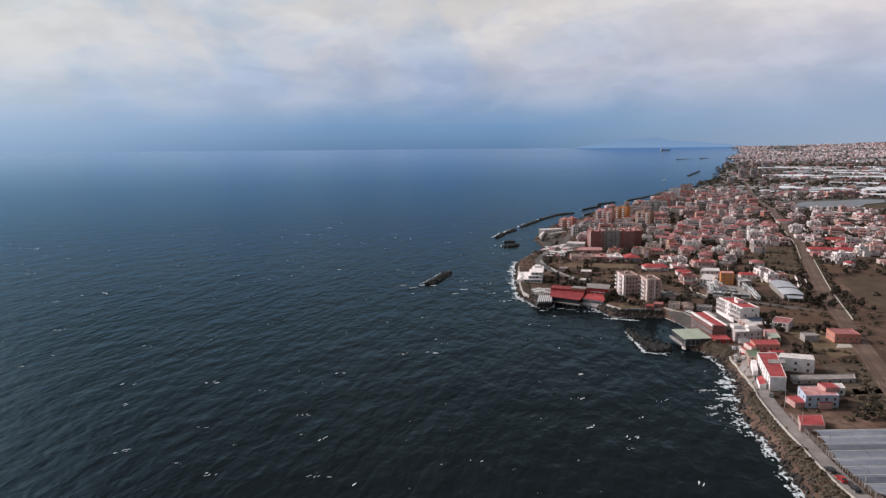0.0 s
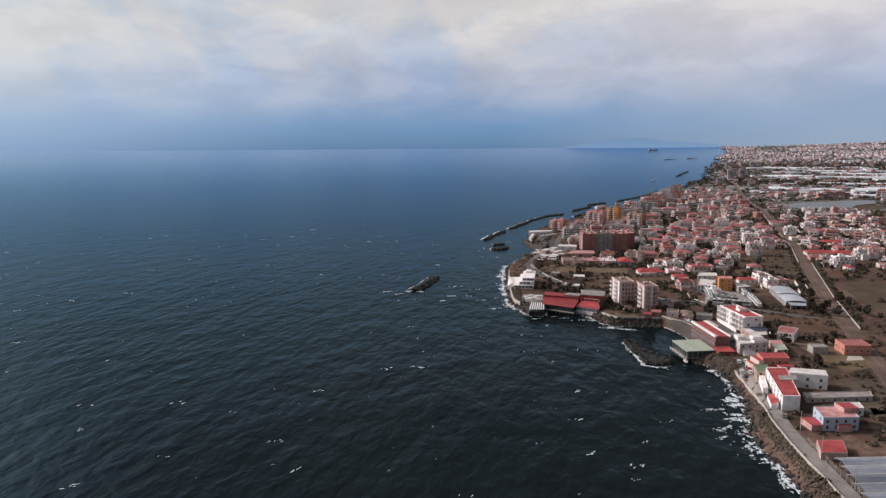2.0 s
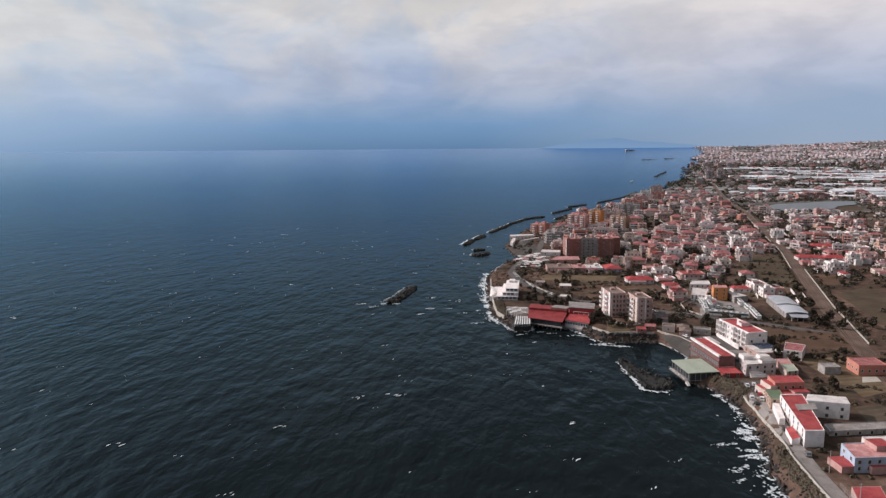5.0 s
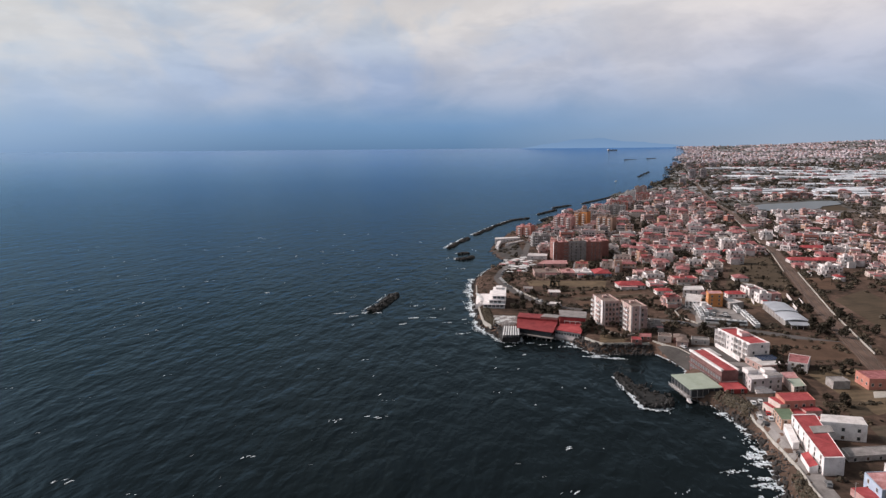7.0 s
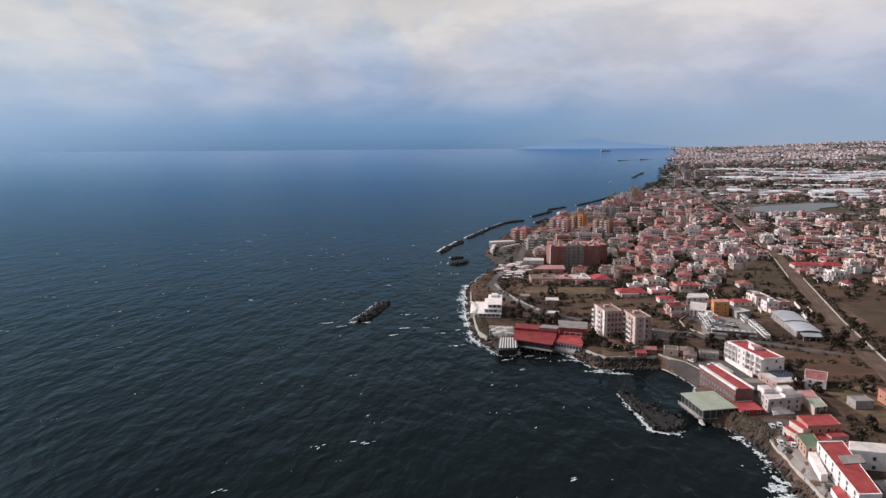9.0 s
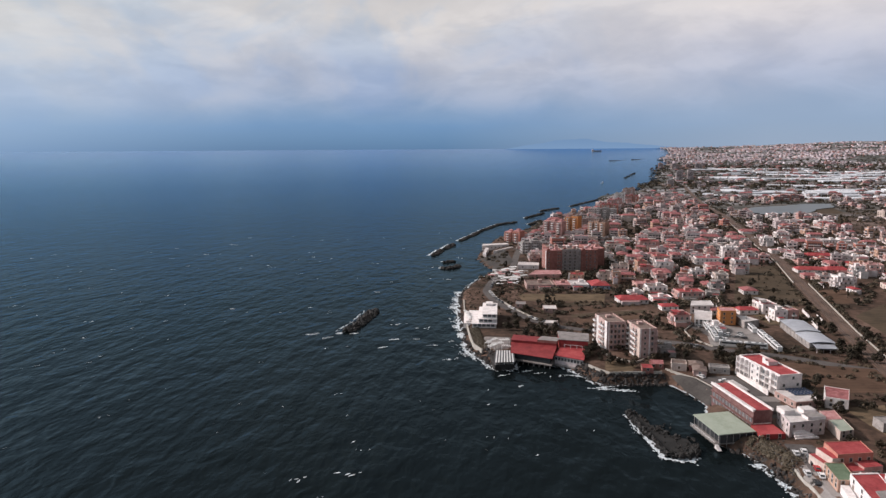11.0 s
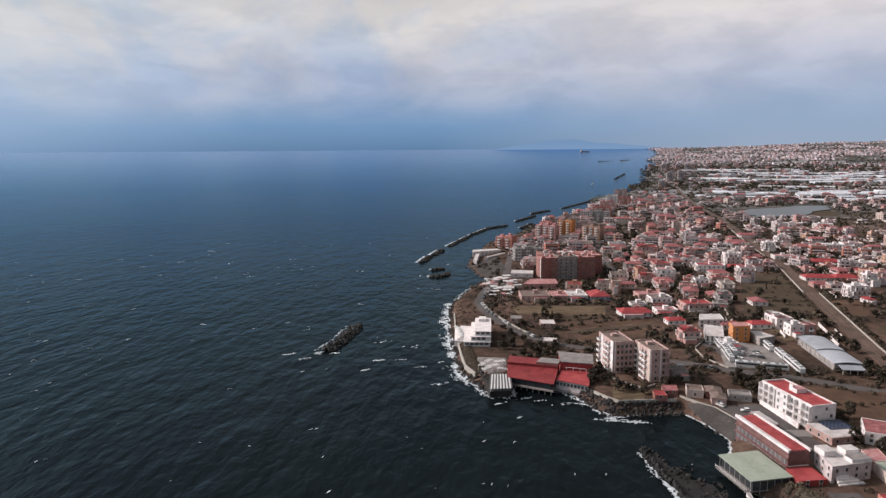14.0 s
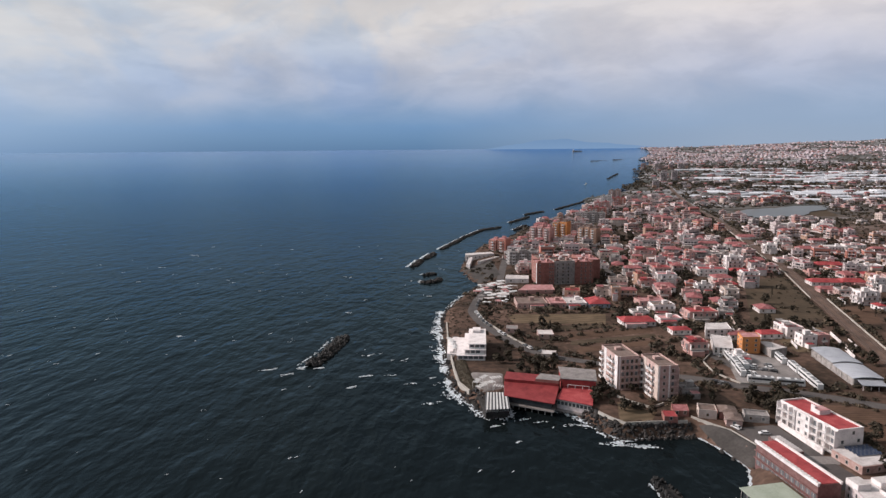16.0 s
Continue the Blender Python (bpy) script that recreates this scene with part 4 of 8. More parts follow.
def long_hall():
    x0, x1, y0, y1, z0, H = 164.0, 172.2, 356.0, 387.0, 2.6, 8.6
    root = thing("beach_hall", 168.1, 371.5, z0, 0, "long red-brown beach building with a red roof edged white", "building")
    OCC.append((168, 371, 17))
    w, d = x1 - x0, y1 - y0
    b = Build()
    b.box(-w / 2, w / 2, -d / 2, d / 2, -1.5, H)
    b.box(-w / 2 - 0.9, -w / 2, -d / 2, d / 2, 2.9, 3.15)
    b.box(-w / 2 - 0.7, -w / 2, -d / 2, d / 2, 5.6, 5.85)
    part("wall", b, WALL["maroon"], root)
    b = Build()
    b.box(-w / 2 + 1.3, w / 2 - 0.9, -d / 2 + 0.3, d / 2 - 0.3, H, H + 0.2)
    part("roof", b, ROOF["red"], root)
    for a, k in (((-w / 2 - 0.5, -w / 2 + 0.2), 0), ((w / 2 - 0.55, w / 2 + 0.1), 1)):
        b = Build()
        b.box(*a, -d / 2 - 0.4, d / 2 + 0.4, H - 0.25, H + 0.75)
        part("roof_edge", b, WALL["white"], root, "white parapet beam")
    b = Build()
    b.box(-0.4, 0.4, -0.55, 0.45, 0, 0.35)
    me = b.mesh("skylight", [WALL["white"]])
    for k in range(20):
        part("skylight", me, [], root, at=Matrix.Translation((-w / 2 + 0.75, -d / 2 + (k + 0.5) * d / 20, H + 0.2)))
    for f in (0, 1):
        for k in range(12):
            y = -d / 2 + 0.7 + k * (d - 0.9) / 12
            b = Build()
            b.box(-w / 2 - 0.05, -w / 2 + 0.02, y, y + 2.0, 0.5 + 2.9 * f, 2.5 + 2.9 * f)
            pane = part("window", b, PALE_GLASS, root)
            b = Build()
            b.box(-w / 2 - 0.09, -w / 2 - 0.052, y + 0.95, y + 1.05, 0.5 + 2.9 * f, 2.5 + 2.9 * f)
            part("mullion", b, FRAME, pane)
    b = Build()
    b.box(-w / 2 + 0.3, w / 2 - 0.3, -d / 2 - 0.25, -d / 2, 3.1, 3.35)
    part("ledge", b, WALL["white"], root, "white ledge")
    facade(root, w, d, "S", 1, 2.9, 2.7)
    b = Build()
    b.box(w / 2 + 0.12, w / 2 + 4.6, d / 2 - 8.0, d / 2 + 5.0, -1, H - 0.9)
    part("wing", b, WALL["maroon"], root)
    rows = Build()
    rows.prism([(-1.0, -0.55, -0.25), (1.0, -0.55, -0.25), (1.0, 0.55, 0.15), (-1.0, 0.55, 0.15)], [(-1.0, -0.55, -0.2), (1.0, -0.55, -0.2), (1.0, 0.55, 0.2), (-1.0, 0.55, 0.2)])
    me = rows.mesh("skylight", [ROOF["whiteroof"]])
    for k in range(9):
        for i in (0, 1):
            part("skylight", me, [], root, at=Matrix.Translation((w / 2 + 1.25 + 2.2 * i, d / 2 - 7.2 + 1.38 * k, H - 0.65)))
    b = Build()
    b.box(176.9, 181, 366, 394, 4.2, 6.0)
    b.box(172.4, 176.8, 366, 378.8, 4.2, 6.0)
    structure("deck", b, ASPHALT, "flat dark grey concrete deck behind the hall", "terrace")


def green_pavilion():
    root = thing("beach_pavilion", 152.5, 357.6, 0.6, 1.5, "dark glazed pavilion on posts with a flat pale green roof", "pavilion")
    OCC.append((152.5, 357, 12))
    w, d = 15.2, 18.2
    b = Build()
    b.prism([(-w / 2 - 0.3, -d / 2 - 0.3, 5.1), (w / 2 + 0.3, -d / 2 - 0.3, 5.3), (w / 2 + 0.3, d / 2 + 0.3, 5.7), (-w / 2 - 0.3, d / 2 + 0.3, 5.5)],
            [(-w / 2 - 0.3, -d / 2 - 0.3, 5.45), (w / 2 + 0.3, -d / 2 - 0.3, 5.65), (w / 2 + 0.3, d / 2 + 0.3, 6.05), (-w / 2 - 0.3, d / 2 + 0.3, 5.85)])
    part("roof", b, ROOF["green"], root)
    b = Build()
    b.box(-w / 2 + 0.8, w / 2 - 0.1, -d / 2 + 0.2, d / 2 - 0.2, 1.6, 5.2)
    part("glazing", b, GLASS, root, "dark glass walls")
    b = Build()
    b.box(-w / 2, w / 2, -d / 2, d / 2, 1.2, 1.6)
    b.box(-w / 2 - 1.6, -w / 2, -d / 2, d / 2, 1.2, 1.45)
    part("deck_floor", b, CONCRETE, root)
    post = Build()
    post.bar((0, 0, -3), (0, 0, 5.2), 0.1, 0, 6)
    me = post.mesh("post", [WALL["grey"]])
    for k in range(7):
        part("post", me, [], root, at=Matrix.Translation((-w / 2 + 0.1, -d / 2 + 0.3 + k * (d - 0.6) / 6, 0)))
    for k in range(5):
        part("post", me, [], root, at=Matrix.Translation((-w / 2 + 3.5 + k * 2.7, -d / 2 + 0.08, 0)))
    for z in (2.0, 2.5):
        b = Build()
        b.bar((-w / 2 - 1.5, -d / 2, z), (-w / 2 - 1.5, d / 2, z), 0.06)
        part("railing", b, RAILING, root)
    b = Build()
    for k in range(9):
        b.box(-w / 2 - 1.6, -w / 2 - 0.2, -d / 2 - 0.4 - k * 0.32, -d / 2 - 0.1 - k * 0.32, 0, 1.45 - k * 0.17)
    part("steps", b, WALL["white"], root)


def slab_house(name, corners, z0, z1, wall, roof, label, category="house", windows="", rooflift=0.3, extra=None):
    """A flat-roofed building on four given corners (counterclockwise from the near left one)."""
    cx, cy = sum(p[0] for p in corners) / 4, sum(p[1] for p in corners) / 4
    root = thing(name, cx, cy, z0, 0, label, category)
    OCC.append((cx, cy, 0.5 * max(math.hypot(p[0] - q[0], p[1] - q[1]) for p in corners for q in corners)))
    c = [(p[0] - cx, p[1] - cy) for p in corners]
    H = z1 - z0
    b = Build()
    b.prism([(*p, -1.5) for p in c], [(*p, H) for p in c])
    ins = [(p[0] * 0.965, p[1] * 0.965) for p in c]
    for k in range(4):
        j = (k + 1) % 4
        b.prism([(*c[k], H), (*c[j], H), (*ins[j], H), (*ins[k], H)], [(*c[k], H + 0.5), (*c[j], H + 0.5), (*ins[j], H + 0.5), (*ins[k], H + 0.5)])
    part("wall", b, WALL[wall], root)
    b = Build()
    b.prism([(*p, H - 0.05) for p in ins], [(*p, H + rooflift) for p in ins])
    part("roof", b, ROOF[roof], root)
    for spec in windows.split():
        k, cols, rows = int(spec[0]), int(spec[1]), int(spec[2])
        p, q = Vector(c[k]), Vector(c[(k + 1) % 4])
        turn = math.atan2(q.y - p.y, q.x - p.x)
        for i in range(cols):
            for f in range(rows):
                m = p.lerp(q, (i + 0.5) / cols)
                window(root, (i + f) % 3, Matrix.Translation((m.x, m.y, 1.0 + f * (H - 0.6) / rows)) @ Matrix.Rotation(turn, 4, "Z"))
    return root


def coast_row():
    slab_house("bar", [(160.6, 344.6), (170, 344.2), (170.4, 353), (161.4, 353.4)], 3.0, 6.2, "crimson", "red", "small crimson beach bar beside the pavilion", "bar", "022 331")
    r = slab_house("old_house", [(172, 345), (187.5, 346), (190.5, 356.5), (176, 358.5)], 4.8, 10.2, "chalk", "whiteroof", "weathered white house with stepped roof terraces", "house", "042 332")
    b = Build()
    for k in range(4):
        b.box(-8 + k * 0.0, -3 + k * 1.5, -6.6 - k * 0.7, -5.2 - k * 0.7, -1, 2.4 - k * 0.7)
    part("terrace", b, WALL["white"], r)
    for q, m in (((-7.0, -2.5, 0.5, 5.5, 5.4, 7.6), "whiteroof"), ((-1.0, 6.5, -5.0, -1.2, 5.5, 6.9), "greyroof"), ((1.5, 6.8, 1.0, 5.0, 5.5, 7.2), "whiteroof")):
        b = Build()
        b.box(*q, 0, 1)
        part("roof_room", b, [WALL["white"], ROOF[m]], r)
    r = slab_house("red_house", [(168, 314.6), (181, 314.4), (183.3, 323), (170, 324)], 6.0, 12.4, "coral", "red", "coral three-storey house with stepped red roofs", "house", "042 332")
    for q in ((-7.5, -1.5, -9.5, -4.6, -1.5, 3.4, 0), (-11.5, -6.8, -5.5, 4.2, -1.5, 3.2, 2), (-9.5, -6.8, -4.5, 3.6, 3.2, 5.6, 2), (-1.4, 5.5, -9.0, -4.6, -1.5, 4.2, 0)):
        b = Build()
        b.box(*q, 1)
        part("wing", b, [WALL["pink"], ROOF["red"], WALL["cream"]], r, "terraced wing with a red roof")
    for k, (u, v, z) in enumerate(((-9.0, -5.5, 0.9), (-7.6, -5.5, 0.9), (-4.5, -9.5, 0.9), (2.0, -9.0, 1.2), (4.0, -9.0, 1.2))):
        part("window", WIN[k % 3], [], r, at=Matrix.Translation((u, v, z)))
    slab_house("terrace_house", [(159.6, 303.4), (165.4, 302.4), (169.6, 313.8), (163.2, 314.8)], 6.0, 9.8, "ochre", "darkgreen", "ochre terraced house with a green flat roof by the road", "house", "022 342")
    # the long white house
    r = slab_house("long_house", [(151.8, 268.6), (158.8, 268.0), (172.4, 302.4), (163.2, 303)], 5.8, 12.0, "white", "red", "long white house beside the road with red roofs", "house", "363", 0.25)
    b = Build()
    b.prism([(-0.9, 1.0, 6.35), (7.0, 1.0, 6.35), (9.4, 6.6, 6.35), (1.2, 6.6, 6.35)], [(-0.9, 1.0, 6.75), (7.0, 1.0, 6.75), (9.4, 6.6, 6.75), (1.2, 6.6, 6.75)])
    part("roof_terrace", b, ROOF["greyroof"], r, "grey roof terrace between the red roofs")
    b = Build()
    b.prism([(-13.0, -14.5, -1), (-10.2, -15.0, -1), (-7.2, -5.5, -1), (-9.6, -5.0, -1)], [(-13.0, -14.5, 2.3), (-10.2, -15.0, 3.2), (-7.2, -5.5, 3.2), (-9.6, -5.0, 2.3)], 0, 1)
    part("lean_to", b, [WALL["white"], ROOF["red"]], r, "low lean-to with a red roof")
    b = Build()
    b.prism([(-7.8, 2.0, -1), (-5.4, 2.0, -1), (1.2, 17.0, -1), (-1.4, 17.4, -1)], [(-7.8, 2.0, 3.0), (-5.4, 2.0, 3.0), (1.2, 17.0, 3.0), (-1.4, 17.4, 3.0)], 0)
    part("terrace", b, WALL["white"], r, "white raised terrace along the road")
    part("window", WIN[0], [], r, at=Matrix.Translation((-5.0, -16.9, 4.2)))
    slab_house("villa", [(169.2, 295.2), (184.2, 289.8), (187.6, 297.0), (174, 301.4)], 5.4, 12.2, "white", "whiteroof", "white two-storey block with a pale flat roof", "house", "032 322", 0.6)
    slab_house("low_store", [(186, 300.5), (170.5, 304.5), (172, 309.5), (188, 305)][::-1], 5.6, 8.6, "white", "red", "low white store with a red roof", "store")
    r = slab_house("pink_house", [(156.6, 249.2), (170.4, 248.9), (173.4, 259.6), (159.4, 260)], 5.8, 11.0, "blue", "pinkroof", "pale blue and pink two-storey house with red terraces", "house", "042 322")
    for q in ((-12.6, -7.3, -5.2, 2.2, -1.5, 2.6), (-3.2, 2.2, -6.8, -5.2, -1.5, 2.9), (2.2, 8.2, -1.2, 4.6, 5.2, 7.4)):
        b = Build()
        b.box(*q, 0, 1)
        part("wing", b, [WALL["pink"], ROOF["red"]], r, "pink wing with a red flat roof")
    slab_house("shop", [(171.5, 262.5), (181.5, 262), (183.5, 268), (173.5, 268.5)], 5.8, 9.0, "white", "whiteroof", "low white house with a pale roof terrace", "house", "031")
    r = slab_house("shed", [(141.8, 226.6), (150.8, 226.0), (155.2, 235.6), (146, 236)], 5.8, 8.4, "sand", "red", "low shed with a bright red sheet roof", "shed", "", 0.5)
    slab_house("orange_house", [(226, 341), (239.5, 339.5), (241.5, 351), (228.2, 352.5)], 5.4, 9.6, "coral", "tile", "orange bungalow with a faded terracotta roof", "house", "041 331")
    slab_house("grey_shed", [(211, 344), (218.8, 343.4), (219.6, 350), (212, 350.6)], 5.4, 8.0, "grey", "greyroof", "small grey block shed", "shed")
    slab_house("garden_house", [(206, 370), (213, 365), (222, 376), (214.5, 382)], 4.5, 9.0, "white", "tile", "small white house with a maroon roof", "house", "022 322")
    slab_house("back_house", [(189, 339.5), (195.4, 340.4), (198.6, 350), (192.2, 350.2)], 4.8, 8.0, "cream", "green", "narrow cream house with a pale green roof", "house", "022")
    slab_house("back_house", [(192.4, 350.6), (198.8, 350.4), (202.4, 360), (195.8, 360)], 4.8, 7.4, "sand", "pinkroof", "narrow beige house with a faded pink roof", "house", "022")
    slab_house("long_shed", [(167, 276.5), (196, 277), (199, 283), (169, 283)], 5.0, 7.6, "grey", "greyroof", "long low grey shed behind the houses", "shed", "061")
    slab_house("orange_block", [(232.4, 499.2), (242.2, 497.8), (245.5, 507), (235.5, 508.6)], 4.8, 13.4, "orange", "pinkroof", "bright orange three-storey block", "house", "023 323")
    slab_house("white_works", [(216, 500), (225, 496), (236.5, 516), (228, 523)], 4.8, 8.4, "white", "whiteroof", "large white flat-roofed works building", "works", "042 362")
    slab_house("white_works", [(228, 528.5), (243.8, 526.6), (248.8, 540), (235.6, 541.8)], 4.8, 9.8, "white", "whiteroof", "large white flat-roofed works building", "works", "042")
    slab_house("canopy_shed", [(243, 489.6), (254.5, 492.5), (252, 504), (246.5, 506)], 4.9, 8.4, "grey", "whiteroof", "open shed with a white flat roof", "shed")
    slab_house("kiosk", [(147.2, 422.6), (152.6, 421.4), (154, 427.4), (149.2, 429)], 4.5, 6.6, "redbrown", "red", "small kiosk with a red roof above the rocks", "kiosk", "011")
    slab_house("kiosk", [(153.6, 427.4), (160.2, 426.2), (163, 433), (156.4, 434.6)], 4.5, 6.6, "redbrown", "tile", "small kiosk with a red-brown roof", "kiosk", "021")


def warehouse():
    root = thing("warehouse", 266.6, 465.0, 4.9, -15.5, "large shed with a pale grey sheet roof", "warehouse")
    OCC.append((265, 463, 22))
    w, d, H = 13.4, 45.0, 3.2
    b = Build()
    b.box(-w / 2, w / 2, -d / 2, d / 2, -1, H)
    part("wall", b, WALL["grey"], root)
    for y0, y1, hh in ((-2.0, d / 2 + 0.3, 4.3), (-d / 2 - 0.3, -2.2, 3.6)):
        arc = [(-1 + 2 * i / 8) for i in range(9)]
        top = [(a * (w / 2 + 0.4), hh + 0.9 * (1 - a * a)) for a in arc]
        ring = top + [(x, z - 0.35) for x, z in reversed(top)]
        b = Build()
        b.prism([(x, y0, z) for x, z in ring], [(x, y1, z) for x, z in ring])
        part("roof", b, ROOF["steel"], root)
    for k in range(9):
        b = Build()
        b.box(-w / 2 - 0.25, -w / 2, -d / 2 + 0.4 + k * 5.5, -d / 2 + 0.8 + k * 5.5, -0.8, H)
        part("buttress", b, WALL["grey"], root)
    b = Build()
    b.prism([(-5.5, -d / 2 - 6, 2.1), (5.5, -d / 2 - 6, 2.1), (5.5, -d / 2 - 0.35, 2.9), (-5.5, -d / 2 - 0.35, 2.9)], [(-5.5, -d / 2 - 6, 2.3), (5.5, -d / 2 - 6, 2.3), (5.5, -d / 2 - 0.35, 3.1), (-5.5, -d / 2 - 0.35, 3.1)])
    lean = part("lean_to", b, ROOF["steel"], root, "low sheet-roofed lean-to")
    for k in range(4):
        b = Build()
        b.box(-5.3 + 3.4 * k, -5.0 + 3.4 * k, -d / 2 - 5.8, -d / 2 - 5.5, -0.8, 2.1)
        part("post", b, WALL["chalk"], lean)


def tower(x0, x1, y0, y1, z0, n, wall, end, roof, label, stripes):
    w, d = x1 - x0, y1 - y0
    root = thing("apartment_tower", (x0 + x1) / 2, (y0 + y1) / 2, z0, 0, label, "apartment block", "towers on the headland")
    OCC.append(((x0 + x1) / 2, (y0 + y1) / 2, 0.5 * math.hypot(w, d)))
    H = n * 3.0 + 0.4
    b = Build()
    b.box(-w / 2, w / 2, -d / 2, d / 2, -1.5, H, 0)
    b.box(-w / 2, w / 2, -d / 2, -d / 2 + 0.3, H, H + 0.8)
    b.box(-w / 2, w / 2, d / 2 - 0.3, d / 2, H, H + 0.8)
    b.box(-w / 2, -w / 2 + 0.3, -d / 2 + 0.3, d / 2 - 0.3, H, H + 0.8)
    b.box(w / 2 - 0.3, w / 2, -d / 2 + 0.3, d / 2 - 0.3, H, H + 0.8)
    part("wall", b, WALL[wall], root)
    b = Build()
    b.box(-w / 2 + 0.3, w / 2 - 0.3, -d / 2 + 0.3, d / 2 - 0.3, H - 0.1, H + 0.15)
    part("roof", b, ROOF[roof], root)
    b = Build()
    b.box(-1.4, 1.4, 1.5, 4.0, H + 0.15, H + 1.5)
    part("stair_hut", b, WALL["sand"], root)
    for u in stripes:
        b = Build()
        b.box(u - 0.3, u + 0.3, -d / 2 - 0.16, -d / 2, 0, H + 0.8)
        part("pilaster", b, WALL["white"], root, "white vertical strip")
    for y0_, y1_ in ((-d / 2, -d / 2 + 3.4), (d / 2 - 6.2, d / 2 - 3.2)):
        b = Build()
        b.box(-w / 2 - 0.14, -w / 2, y0_, y1_, 0, H + 0.8)
        part("end_panel", b, WALL[end], root, "pale rendered wall panel")
    for f in range(n):
        for u in (-d / 2 + 5.0, -d / 2 + 8.4, d / 2 - 1.7):
            m = Matrix.Rotation(radians(270), 4, "Z") @ Matrix.Translation((-u, -w / 2, 0.3 + f * 3.0))
            part("balcony_door", DOORWIN[f % 2], [], root, at=m)
            part("balcony", balcony_mesh(2.9), [], root, at=m)
        u0 = stripes[-1] + 0.4
        b = Build()
        b.box(u0, w / 2 - 0.1, -d / 2 - 1.3, -d / 2, 0.12 + f * 3.0, 0.3 + f * 3.0)
        b.box(u0, w / 2 - 0.1, -d / 2 - 1.3, -d / 2 - 1.22, 0.3 + f * 3.0, 0.62 + f * 3.0)
        b.box(u0, w / 2 - 0.1, -d / 2 - 1.3, -d / 2 - 1.22, 1.0 + f * 3.0, 1.22 + f * 3.0)
        for q in range(4):
            v = u0 + (w / 2 - 0.3 - u0) * q / 3
            b.box(v, v + 0.14, -d / 2 - 1.3, -d / 2 - 1.22, 0.62 + f * 3.0, 1.0 + f * 3.0)
        b.box(w / 2 - 0.22, w / 2 - 0.1, -d / 2 - 1.22, -d / 2, 0.3 + f * 3.0, 3.1 + f * 3.0)
        loggia = part("balcony", b, WALL[wall], root)
        for q in range(int((w / 2 - u0) / 2.2)):
            part("balcony_door", DOORWIN[(f + q) % 3], [], loggia, at=Matrix.Translation((u0 + 1.2 + 2.2 * q, -d / 2, 0.32 + f * 3.0)))
        if len(stripes) > 1:
            window(root, f % 3, Matrix.Translation(((stripes[0] + stripes[1]) / 2, -d / 2, 1.2 + f * 3.0)))
    return root


def world_part(root, name, b, mats, label=""):
    return part(name, b, mats, root, label, root.matrix_basis.inverted())


